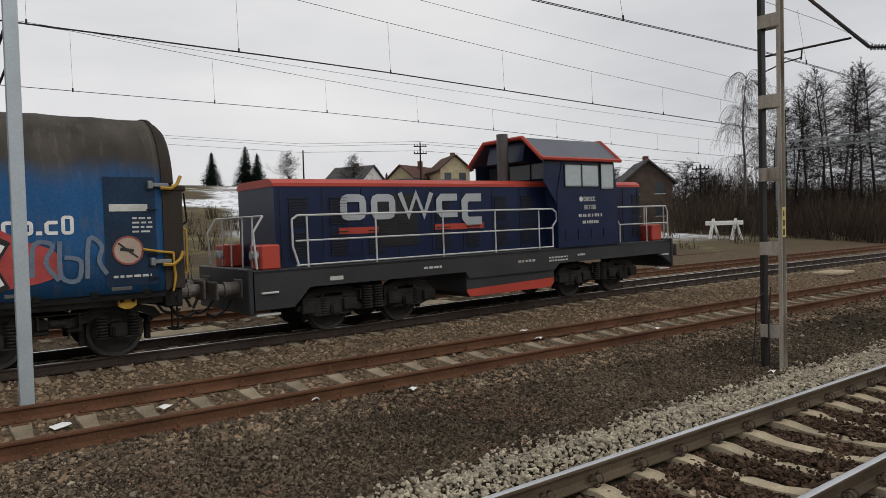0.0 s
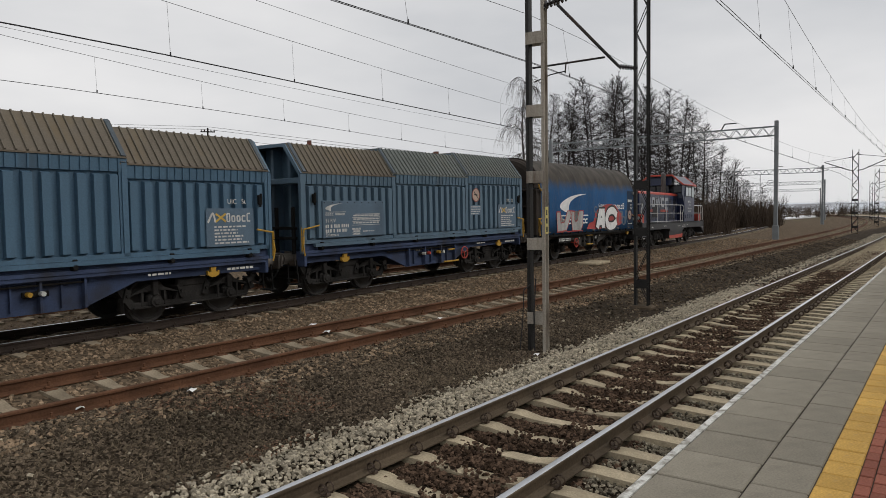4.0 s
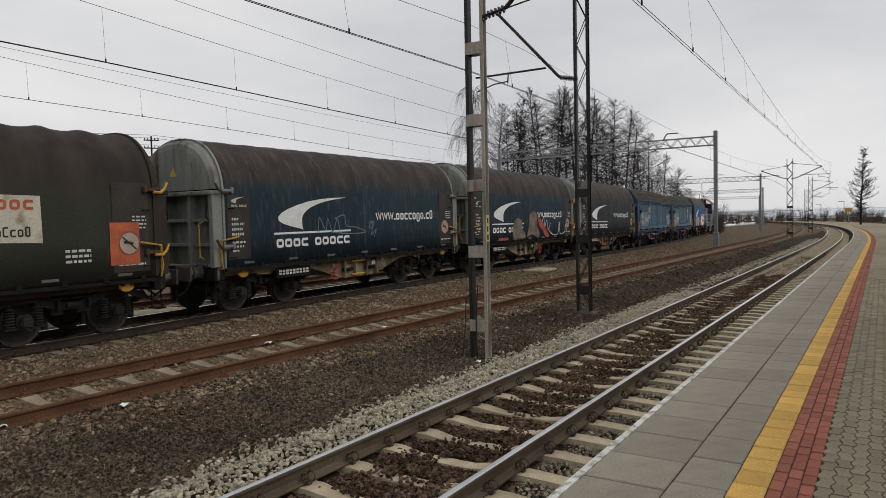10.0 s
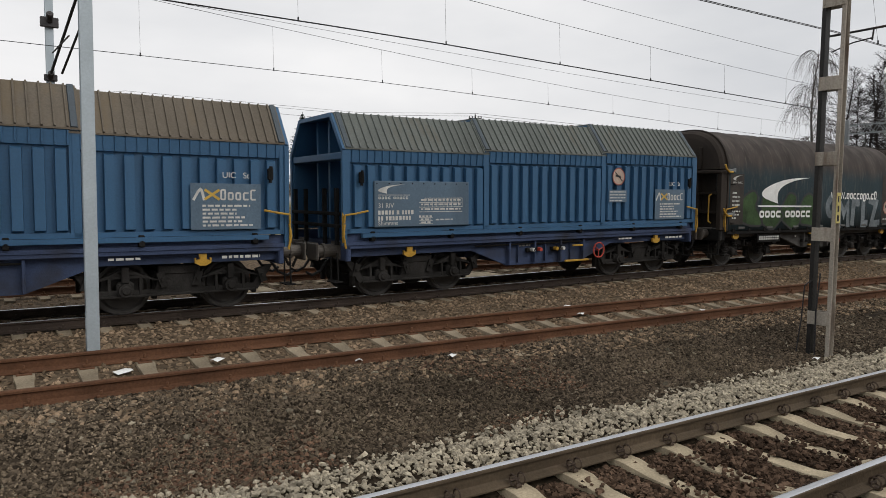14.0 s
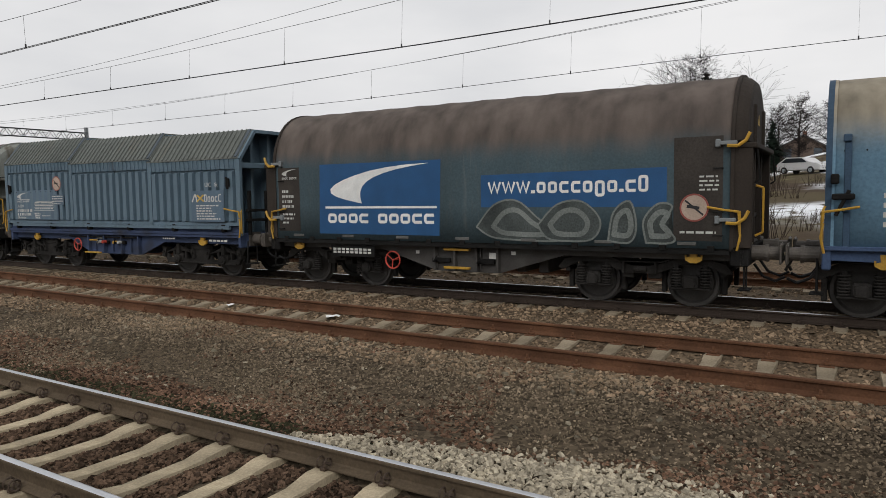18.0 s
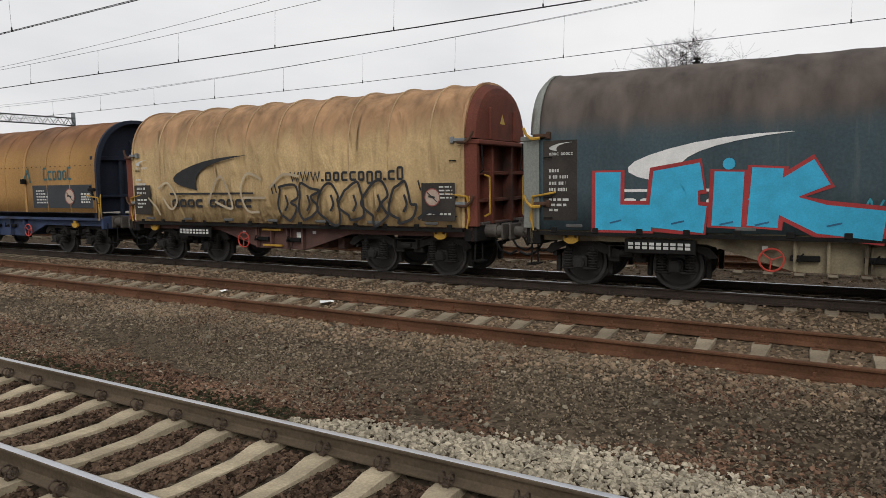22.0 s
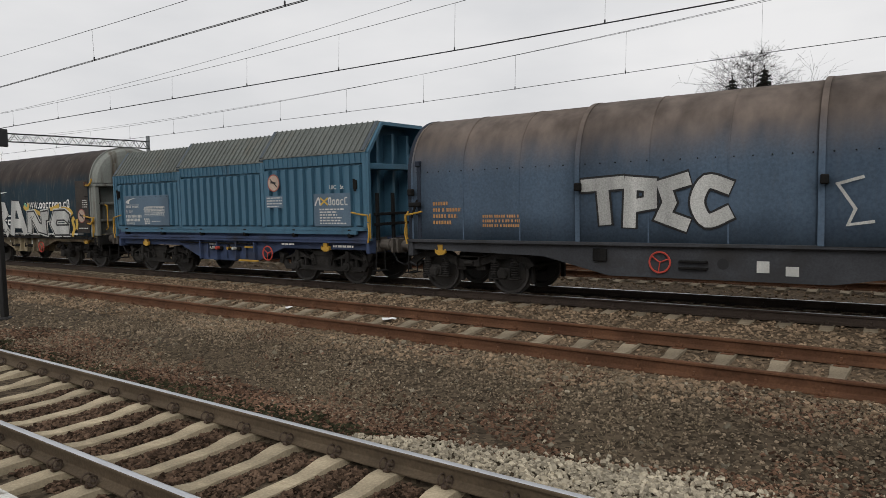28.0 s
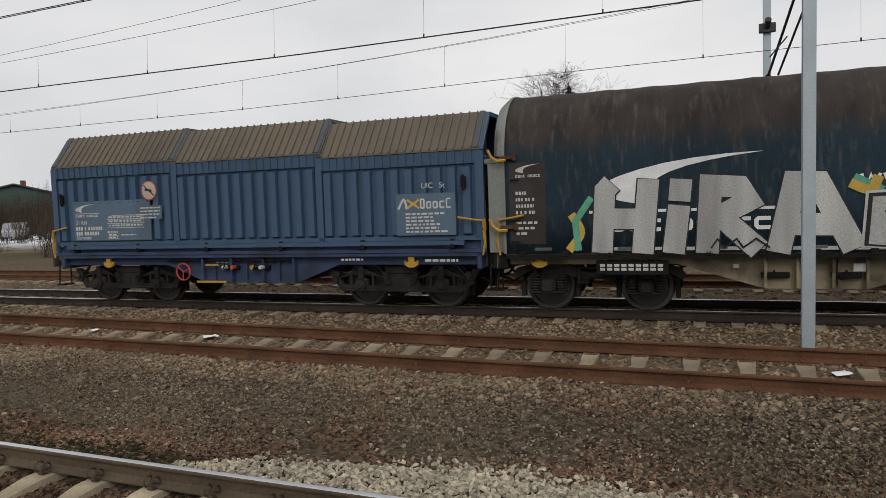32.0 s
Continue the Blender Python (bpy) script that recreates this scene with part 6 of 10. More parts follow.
# ---- the train ----
PLAIN_BLUE = two_tone("bright_blue_cloth", (0.019, 0.084, 0.205), (0.054, 0.047, 0.039), 3.12, ragged=0.45, smear=0.5)
NIGHT_BLUE = two_tone("night_blue_cloth", (0.016, 0.033, 0.046), (0.040, 0.032, 0.028), 3.1, ragged=0.45, smear=0.5)
SLATE = two_tone("slate_cloth", (0.027, 0.031, 0.034), (0.042, 0.034, 0.030), 3.15, ragged=0.45, smear=0.5)
TEAL = two_tone("dark_teal_cloth", (0.056, 0.084, 0.097), (0.100, 0.081, 0.070), 3.0, ragged=0.3, smear=0.22)
GREEN = two_tone("dark_green_cloth", (0.024, 0.040, 0.047), (0.050, 0.041, 0.036), 3.0, ragged=0.45, smear=0.5)
OLIVE = two_tone("sooty_olive_cloth", (0.034, 0.035, 0.027), (0.034, 0.027, 0.022), 2.9)
def wrinkled(m):
    """Creases of loose cloth in the relief."""
    n, l = m.node_tree.nodes, m.node_tree.links
    b = n["Principled BSDF"]
    before = b.inputs["Normal"].links[0].from_socket
    tc = n.new("ShaderNodeTexCoord")
    mp = n.new("ShaderNodeMapping")
    mp.inputs["Scale"].default_value = (1.5, 1.0, 0.55)
    l.new(tc.outputs["Object"], mp.inputs["Vector"])
    ns = n.new("ShaderNodeTexNoise")
    ns.inputs["Scale"].default_value, ns.inputs["Detail"].default_value, ns.inputs["Distortion"].default_value = 1.6, 3.0, 0.5
    l.new(mp.outputs[0], ns.inputs["Vector"])
    bp = n.new("ShaderNodeBump")
    bp.inputs["Strength"].default_value, bp.inputs["Distance"].default_value = 0.75, 0.25
    l.new(ns.outputs["Fac"], bp.inputs["Height"])
    l.new(before, bp.inputs["Normal"])
    rd = n.new("ShaderNodeTexNoise")
    rd.noise_type = "RIDGED_MULTIFRACTAL"
    rd.inputs["Scale"].default_value, rd.inputs["Detail"].default_value, rd.inputs["Distortion"].default_value = 1.5, 2.0, 1.2
    l.new(mp.outputs[0], rd.inputs["Vector"])
    b2 = n.new("ShaderNodeBump")
    b2.inputs["Strength"].default_value, b2.inputs["Distance"].default_value = 0.8, 0.16
    l.new(rd.outputs["Fac"], b2.inputs["Height"])
    l.new(bp.outputs[0], b2.inputs["Normal"])
    l.new(b2.outputs[0], b.inputs["Normal"])
    return m


OCHRE = two_tone("ochre_cloth", (0.47, 0.335, 0.172), (0.32, 0.19, 0.10), 3.15, 0.4, mottle=(0.38, 0.26, 0.125), mottle_at=0.55)
wrinkled(OCHRE)
RUST_HOOD = two_tone("rust_stained_hood", (0.35, 0.2, 0.075), (0.195, 0.096, 0.047), 3.25, 0.45, mottle=(0.3, 0.18, 0.07), ragged=0.3, smear=0.12)
BLUE_HOOD = two_tone("faded_blue_hood", (0.132, 0.235, 0.322), (0.30, 0.262, 0.2), 3.0, 0.4, mottle=(0.085, 0.14, 0.2), ragged=0.3, smear=0.12)
NAVY_HOOD = two_tone("navy_hood", (0.072, 0.105, 0.148), (0.138, 0.11, 0.093), 3.0, 0.5, mottle=(0.04, 0.05, 0.07), ragged=0.3, smear=0.12)
PATCH = two_tone("patched_cloth", (0.03, 0.037, 0.028), (0.02, 0.021, 0.018), 2.75, 0.35, mottle=(0.16, 0.05, 0.03), mottle_at=0.62)
GREY_WALL = colored("grey_green_end_wall", (0.21, 0.22, 0.20), rough=0.75, dirt=(0.085, 0.068, 0.05), dirt_at=0.5, streak=True, dirt_scale=3.0)
BROWN_WALL = colored("brown_end_wall", (0.034, 0.027, 0.022), rough=0.8, dirt=(0.03, 0.024, 0.02), dirt_at=0.55)
RED_WALL = colored("oxide_red_end_wall", (0.14, 0.045, 0.03), rough=0.8, dirt=(0.05, 0.03, 0.024), dirt_at=0.55)
CREAM_FRAME = colored("dirty_cream_frame", (0.28, 0.235, 0.155), rough=0.8, dirt=(0.05, 0.04, 0.03), dirt_at=0.5)
BROWN_FRAME = colored("brown_frame", (0.055, 0.034, 0.028), rough=0.8, dirt=(0.03, 0.024, 0.02), dirt_at=0.55)
GREY_FRAME = colored("grey_frame", (0.065, 0.062, 0.058), rough=0.8, dirt=(0.03, 0.026, 0.024), dirt_at=0.55)
BLUE_FRAME = colored("dirty_blue_frame", (0.042, 0.06, 0.115), rough=0.7, dirt=(0.03, 0.03, 0.034), dirt_at=0.54)
DARK_FRAME = colored("dark_grey_frame", (0.045, 0.047, 0.052), rough=0.7, dirt=(0.03, 0.028, 0.026), dirt_at=0.56)
STEEL_BLUE = colored("steel_blue_sheet", (0.088, 0.142, 0.19), rough=0.55, var=0.2, bump=0.05, dirt=(0.055, 0.078, 0.1), dirt_at=0.58, streak=True, dirt_scale=2)
BRIGHT_BLUE = colored("bright_blue_sheet", (0.034, 0.100, 0.192), rough=0.5, var=0.15, bump=0.05, dirt=(0.04, 0.09, 0.15), dirt_at=0.62, streak=True, dirt_scale=2)
GREY_BLUE = colored("greyed_blue_sheet", (0.10, 0.15, 0.19), rough=0.55, var=0.2, bump=0.05, dirt=(0.05, 0.065, 0.085), dirt_at=0.6, streak=True, dirt_scale=2)
ROOF_BROWN = colored("brown_stained_roof", (0.135, 0.115, 0.09), rough=0.8, var=0.25, dirt=(0.15, 0.115, 0.07), dirt_at=0.55, streak=True, dirt_scale=1.2)
ROOF_GREY = colored("grey_stained_roof", (0.13, 0.14, 0.13), rough=0.8, var=0.25, dirt=(0.12, 0.105, 0.08), dirt_at=0.57, streak=True, dirt_scale=1.2)

TRAIN = []


def add(x, root):
    TRAIN.append((x, root))
    return root


add(11.53, locomotive())
w1 = add(-1.86, tarp_wagon("bright blue cloth-covered coil wagon with red and silver graffiti", PLAIN_BLUE, BROWN_WALL, GREY_FRAME, seed=3, wheel=-1.6, panels=(0.013, 0.03, 0.06)))
Y = SIDE - 0.014
painted("data_plate", w1, M["offwhite"], lambda bm: sheet(bm, rect(4.35, 4.95, 2.48, 2.6), Y - 0.002))
painted("graffiti_ground", w1, M["sprayred"], lambda bm: (sheet(bm, curl([(-0.75, 1.25), (-0.5, 1.5), (0.0, 1.6), (0.25, 2.0), (0.9, 2.22), (1.7, 2.36), (2.6, 2.3), (3.1, 2.05), (3.55, 1.85), (3.6, 1.5), (3.0, 1.32), (1.5, 1.22), (-0.75, 1.25)])[:-1], Y), sheet(bm, rect(-3.8, -1.2, 1.17, 1.22), Y)))
LU = ([(-3.82, 2.02), (-3.5, 2.02), (-3.44, 1.56), (-3.1, 1.6), (-2.78, 2.06), (-2.28, 2.06), (-2.9, 1.24), (-3.76, 1.2)], [(-2.5, 2.06), (-2.06, 2.04), (-2.08, 1.7), (-1.96, 1.6), (-1.8, 1.66), (-1.62, 2.06), (-1.16, 2.06), (-1.24, 1.42), (-1.46, 1.2), (-2.3, 1.22)])
for k, shape in enumerate(LU):
    painted("graffiti_fill", w1, M["spraygrey"], lambda bm: sheet(bm, shape, Y - 0.004 - 0.002 * k))
    painted("graffiti_outline", w1, M["sprayred"], lambda bm: ribbon(bm, shape + shape[:1], 0.045, Y - 0.009 - 0.002 * k))
fat_script(w1, [[(0.42, 1.34), (0.72, 1.98), (1.08, 1.98), (1.1, 1.34)], [(0.6, 1.56), (1.1, 1.56)], curl([(2.72, 1.86), (2.3, 2.06), (1.75, 1.98), (1.5, 1.66), (1.72, 1.36), (2.3, 1.34), (2.7, 1.5)])], 0.34, M["white"], M["black"], Y - 0.016, 0.17)
painted("graffiti_tag", w1, colored("blue_grey_chalk", (0.13, 0.17, 0.22), rough=0.7), lambda bm: (scribble(bm, 3.2, 4.3, 1.45, 2.05, 3, 12, 0.07, Y - 0.006), scribble(bm, 0.0, 0.5, 1.75, 2.2, 1, 13, 0.07, Y - 0.006)))
add(-14.0, ribbed_wagon("greyed blue ribbed telescopic hood wagon with a brown-stained roof", STEEL_BLUE, (ROOF_BROWN, ROOF_GREY, ROOF_GREY), BLUE_FRAME, seed=1))
add(-26.0, ribbed_wagon("steel blue ribbed telescopic hood wagon with a brown-stained roof", colored("clear_steel_blue_sheet", (0.062, 0.122, 0.182), rough=0.55, var=0.2, bump=0.05, dirt=(0.045, 0.075, 0.105), dirt_at=0.6, streak=True, dirt_scale=2), ROOF_BROWN, BLUE_FRAME, seed=2, grow=(0.16, 0.16, 0.04)))
add(-38.15, tarp_wagon("slate grey cloth-covered coil wagon with a sooty top", SLATE, GREY_WALL, CREAM_FRAME, seed=4, top=4.26))
w5 = add(-50.15, tarp_wagon("night blue cloth-covered coil wagon with faded pale graffiti", NIGHT_BLUE, GREY_WALL, CREAM_FRAME, seed=5, top=4.27))
pale = colored("pale_brown_spray", (0.17, 0.14, 0.115), rough=0.75, var=0.5, scale=2.5)
for k, blob in enumerate(([(-1.7, 1.22), (-1.75, 1.7), (-1.35, 2.1), (-0.85, 2.0), (-0.8, 1.65), (-0.5, 1.45), (-0.55, 1.22)], [(-0.35, 1.25), (-0.1, 1.75), (0.0, 2.25), (0.45, 2.42), (0.85, 2.2), (0.8, 1.8), (1.1, 1.4), (0.9, 1.2), (0.3, 1.35)])):
    painted("graffiti_fill", w5, pale, lambda bm: sheet(bm, curl(blob + blob[:1])[:-1], Y - 0.001 * k))
    painted("graffiti_outline", w5, colored("dark_brown_spray", (0.05, 0.04, 0.035), rough=0.75), lambda bm: ribbon(bm, curl(blob + blob[:1]), 0.05, Y - 0.003 - 0.001 * k))
painted("graffiti_fill", w5, M["sprayred"], lambda bm: (sheet(bm, curl([(0.9, 2.15), (1.4, 1.95), (1.8, 1.6), (2.2, 1.25), (1.8, 1.22), (1.4, 1.55), (1.05, 1.75), (0.9, 2.15)])[:-1], Y - 0.006), sheet(bm, rect(-3.1, -2.2, 1.18, 1.3), Y - 0.006)))
painted("graffiti_tag", w5, M["spraygrey"], lambda bm: [ribbon(bm, curl(s), 0.05, Y - 0.008) for s in ([(1.4, 1.95), (1.6, 2.1), (1.7, 1.7), (1.95, 2.0), (2.1, 1.55), (2.4, 1.85)], [(2.2, 1.5), (2.7, 1.3), (3.3, 1.35), (3.5, 1.9), (3.6, 1.35), (4.2, 1.4), (4.3, 1.75), (4.5, 1.4)])])
w6 = add(-62.05, tarp_wagon("dark blue cloth-covered coil wagon with small chalky graffiti", NIGHT_BLUE, GREY_WALL, CREAM_FRAME, seed=6))
painted("graffiti_tag", w6, colored("blue_grey_chalk", (0.13, 0.17, 0.22), rough=0.7), lambda bm: [ribbon(bm, curl(s), 0.032, Y) for s in ([(-2.0, 1.85), (-1.95, 2.25), (-1.7, 1.9), (-1.6, 2.2), (-1.4, 1.85), (-1.2, 2.2), (-1.1, 1.85)], [(-1.3, 2.2), (-0.9, 2.3), (-0.8, 2.0), (-0.4, 1.95), (0.1, 1.8), (-0.6, 1.76), (-1.5, 1.84)], [(0.25, 2.05), (0.4, 2.1), (0.4, 1.9), (0.25, 1.95), (0.5, 2.1), (0.35, 1.7), (0.6, 1.85), (0.5, 1.65)])])
w7 = add(-74.35, tarp_wagon("sooty olive cloth-covered coil wagon with torn paper signs", OLIVE, BROWN_WALL, BROWN_FRAME, seed=7, brand=False, sag=0.07, top=4.2, panels=(0.045, 0.036, 0.03)))
painted("orange_plate", w7, M["orange"], lambda bm: (sheet(bm, rect(-5.1, -4.3, 1.75, 2.45), Y), sheet(bm, rect(4.2, 4.85, 1.4, 2.25), Y)))
painted("plate_writing", w7, M["offwhite"], lambda bm: (small_bars(bm, -5.0, 2.38, (0.6, 0.5, 0.6, 0.4), 0.14, 0.06, Y - 0.004, random.Random(9)), small_bars(bm, -4.1, 2.4, (0.8, 0.9, 0.7, 0.9), 0.09, 0.04, Y - 0.004, random.Random(10)), small_bars(bm, 3.3, 1.75, (0.5, 0.5, 0.5), 0.1, 0.05, Y - 0.004, random.Random(11))))
painted("paper_sign", w7, colored("weathered_paper", (0.52, 0.49, 0.40), rough=0.9, dirt=(0.28, 0.2, 0.12), dirt_at=0.55, dirt_scale=3), lambda bm: (sheet(bm, [(1.3, 1.95), (2.9, 1.9), (2.88, 2.75), (1.32, 2.78)], Y), sheet(bm, [(-0.3, 1.3), (1.15, 1.32), (1.1, 1.75), (-0.32, 1.72)], Y)), "weathered paper sign, partly torn off")
painted("sign_block", w7, M["orange"], lambda bm: word_bars(bm, 1.42, 2.78, 2.5, 0.18, "cccccc", Y - 0.004))
painted("sign_block", w7, M["darkletter"], lambda bm: word_bars(bm, 1.7, 2.7, 2.02, 0.18, "cc xaxxa", Y - 0.004))
painted("graffiti_outline", w7, colored("ochre_spray", (0.2, 0.14, 0.05), rough=0.7), lambda bm: [ribbon(bm, s, 0.07, Y) for s in ([(-3.6, 1.25), (-3.5, 1.95), (-3.1, 1.95), (-3.1, 1.3)], [(-2.9, 1.95), (-2.85, 1.35), (-2.5, 1.3), (-2.45, 1.95)], [(-1.8, 1.95), (-2.25, 1.9), (-2.2, 1.65), (-1.85, 1.6), (-1.85, 1.35), (-2.3, 1.3)], [(-1.6, 1.3), (-1.55, 1.95), (-1.1, 1.95), (-1.2, 1.6), (-0.8, 1.3)], [(-4.3, 1.2), (-3.9, 1.5), (-4.0, 1.2)], [(-0.6, 1.95), (-0.9, 1.6), (-0.5, 1.25)])])
w8 = add(-86.3, tarp_wagon("dark green cloth-covered coil wagon with pale ghostly graffiti", GREEN, BROWN_WALL, GREY_FRAME, seed=9))
leafy = random.Random(14)
for k, x in enumerate((-4.5, -3.4, -2.3, -1.2)):
    blob = [(x + a + leafy.uniform(-0.12, 0.12), z + leafy.uniform(-0.1, 0.1)) for a, z in ((0.0, 1.35), (-0.1, 1.7), (0.1, 2.15), (0.5, 2.3), (0.85, 2.1), (0.75, 1.8), (1.05, 1.6), (0.95, 1.3), (0.5, 1.2))]
    painted("graffiti_fill", w8, colored("olive_spray", (0.034, 0.062, 0.024), rough=0.75, var=0.5, scale=2.5), lambda bm: sheet(bm, curl(blob + blob[:1])[:-1], SIDE - 0.003 - 0.0006 * k))
    painted("graffiti_outline", w8, M["black"], lambda bm: ribbon(bm, curl(blob + blob[:1]), 0.07, SIDE - 0.0032 - 0.0006 * k))
painted("graffiti_fill", w8, colored("ghost_spray", (0.135, 0.155, 0.165), rough=0.7, var=0.45, scale=2.5), lambda bm: [ribbon(bm, p, 0.27, SIDE - 0.003 - 0.0002 * k) for k, p in enumerate((curl([(1.2, 2.1), (0.75, 2.2), (0.45, 1.9), (0.6, 1.6), (1.1, 1.65)]), [(1.25, 1.2), (1.3, 1.95), (1.55, 1.6), (1.8, 1.95), (1.85, 1.2)], [(2.15, 1.25), (2.2, 2.0), (2.55, 2.0)], [(2.9, 2.2), (2.9, 1.25), (3.2, 1.25)], [(3.35, 2.1), (3.85, 2.0), (3.55, 1.25), (4.1, 1.25)]))])
add(-98.5, ribbed_wagon("bright blue ribbed telescopic hood wagon, cleaner than the others", BRIGHT_BLUE, ROOF_GREY, BLUE_FRAME, seed=5, grow=(-0.05, 0.03, 0.11)))
add(-110.7, ribbed_wagon("bright blue ribbed telescopic hood wagon with a brown-stained roof", BRIGHT_BLUE, ROOF_BROWN, BLUE_FRAME, seed=6, grow=(0.07, 0.01, -0.05)))
w11 = add(-122.8, tarp_wagon("night blue cloth-covered coil wagon with a scraped, peeling side", NIGHT_BLUE, BROWN_WALL, GREY_FRAME, seed=12, brand=False))
painted("company_sign", w11, M["offwhite"], lambda bm: (swoosh(bm, -3.5, 2.0, 2.7, 0.85, SIDE - 0.008), word_bars(bm, -3.2, -0.6, 1.5, 0.2, "cccc ccccc", SIDE - 0.008, 0.16)))
peel = random.Random(41)
for x, z, w, h in ((-4.1, 1.75, 0.3, 0.45), (-3.95, 1.35, 0.3, 0.2), (-4.0, 2.15, 0.22, 0.2), (-2.6, 2.35, 0.5, 0.12), (-1.9, 1.95, 0.4, 0.3), (-0.9, 2.1, 0.35, 0.3), (0.1, 2.0, 0.5, 0.25), (0.9, 1.75, 0.3, 0.3), (1.5, 1.95, 0.25, 0.3), (-3.2, 1.55, 0.4, 0.12)):
    painted("peeled_paint", w11, M["spraygrey"], lambda bm: sheet(bm, [(x + w * math.cos(a * 0.349) * peel.uniform(0.45, 1.1), z + h * math.sin(a * 0.349) * peel.uniform(0.45, 1.1)) for a in range(18)], Y - 0.002))
w12 = add(-135.5, smooth_wagon("long faded blue coil wagon with smooth telescopic hoods", BLUE_HOOD, colored("faded_blue_frame", (0.05, 0.08, 0.15), rough=0.7, dirt=(0.04, 0.045, 0.055), dirt_at=0.58), colored("blue_inner_wall", (0.04, 0.07, 0.11), rough=0.7), seed=13))
Y2 = -1.34 - 0.06
painted("round_emblem", w12, M["offwhite"], lambda bm: (disc(bm, -0.15, 2.08, 0.34, Y2 - 0.01, 28, 0.28), word_bars(bm, -0.38, 0.08, 1.96, 0.24, "cxc", Y2 - 0.01)), "round white emblem")
painted("company_sign", w12, M["offwhite"], lambda bm: (ribbon(bm, [(2.45, 1.9), (2.75, 2.35), (2.85, 1.9)], 0.09, Y2 - 0.052), word_bars(bm, 3.55, 5.2, 1.93, 0.42, "axxxxa", Y2 - 0.05, 0.18)))
painted("company_sign", w12, M["gold"], lambda bm: (ribbon(bm, [(2.85, 2.3), (3.1, 2.25), (3.4, 1.95), (3.55, 1.95)], 0.1, Y2 - 0.056), ribbon(bm, [(2.85, 1.95), (3.1, 1.98), (3.4, 2.28), (3.55, 2.3)], 0.1, Y2 - 0.06)))
painted("plate_writing", w12, M["offwhite"], lambda bm: (small_bars(bm, -5.6, 2.05, (0.4, 0.8, 0.7, 0.5), 0.15, 0.08, -1.356, random.Random(12)), small_bars(bm, -3.9, 1.65, (0.9, 0.9, 0.9), 0.1, 0.06, -1.356, random.Random(13)), small_bars(bm, 4.6, 1.72, (0.8, 1.2, 1.0, 1.0, 1.2), 0.09, 0.05, Y2 - 0.05, random.Random(14)), small_bars(bm, -3.6, 1.06, (0.5, ), 0.1, 0.06, -1.33, random.Random(15))))
w13 = add(-148.5, tarp_wagon("dark teal cloth-covered coil wagon with a fresh blue sign patch", TEAL, BROWN_WALL, GREY_FRAME, seed=15, wheel=-1.85))
painted("blue_patch", w13, M["bluepanel"], lambda bm: (sheet(bm, [(-3.85, 1.25), (-0.55, 1.25), (-0.5, 2.86), (-3.8, 2.86)], SIDE - 0.004), sheet(bm, [(0.45, 1.85), (4.15, 1.85), (4.15, 2.55), (0.45, 2.5)], SIDE - 0.004)))
SWIRLS = ([(0.35, 1.45), (0.75, 1.9), (1.25, 1.98), (1.75, 1.6), (2.2, 1.34), (2.1, 1.2), (1.3, 1.2), (0.7, 1.25)], [(1.7, 1.5), (2.1, 1.9), (2.6, 1.95), (2.95, 1.6), (2.8, 1.25), (2.3, 1.2), (1.9, 1.25)], [(3.1, 1.22), (3.2, 1.75), (3.5, 1.95), (3.62, 1.5), (3.5, 1.2)], [(3.8, 1.2), (3.75, 1.6), (4.0, 1.9), (4.25, 1.85), (4.1, 1.55), (4.3, 1.3), (4.2, 1.2)])
for k, blob in enumerate(SWIRLS):
    loop = curl(blob + blob[:1])
    cx, cz = sum(p[0] for p in blob) / len(blob), sum(p[1] for p in blob) / len(blob)
    painted("graffiti_fill", w13, colored("smoky_spray", (0.055, 0.064, 0.062), rough=0.75, var=0.5, scale=2.5), lambda bm: sheet(bm, loop[:-1], Y - 0.002 * k))
    painted("graffiti_outline", w13, colored("grey_spray", (0.15, 0.165, 0.155), rough=0.7, var=0.4), lambda bm: (ribbon(bm, loop, 0.035, Y - 0.002 * k - 0.001), ribbon(bm, [(cx + (x - cx) * 0.6, cz + (z - cz) * 0.6) for x, z in loop], 0.1, Y - 0.002 * k - 0.001)))
add(-160.5, ribbed_wagon("greyed blue ribbed telescopic hood wagon with a stained grey roof", GREY_BLUE, ROOF_GREY, BLUE_FRAME, seed=8, grow=(0.18, 0.09, 0.0)))
w15 = add(-172.52, tarp_wagon("dark teal cloth-covered coil wagon with cyan and red graffiti", TEAL, GREY_WALL, CREAM_FRAME, seed=17, wheel=-1.1))
RED_EDGE = colored("red_outline_spray", (0.33, 0.03, 0.03), rough=0.6)
FIVE = [[(-4.2, 2.08), (-4.2, 1.37), (-3.65, 1.37)], [(-2.95, 2.08), (-3.35, 2.0), (-3.4, 1.42), (-2.9, 1.36)], [(-3.38, 1.72), (-3.0, 1.74)], [(-2.5, 2.05), (-2.52, 1.36)], [(-2.02, 2.1), (-2.06, 1.36)], [(-1.45, 2.08), (-1.95, 1.72), (-1.35, 1.38), (-0.75, 1.3)]]
FIVE = [[(-3.85 + (x + 4.2) * 1.22, z) for x, z in p] for p in FIVE]
fat_script(w15, FIVE, 0.47, M["cyan"], RED_EDGE, Y - 0.002, 0.14)
painted("graffiti_fill", w15, M["cyan"], lambda bm: disc(bm, -1.78, 2.3, 0.1, Y - 0.008, 12))
painted("graffiti_outline", w15, colored("deep_blue_spray", (0.02, 0.10, 0.19), rough=0.6), lambda bm: [ribbon(bm, [(x, 1.27), (x + 0.2, 1.32)], 0.03, Y - 0.014) for x in (-3.8, -2.7, -1.9, -1.35, -0.3)])
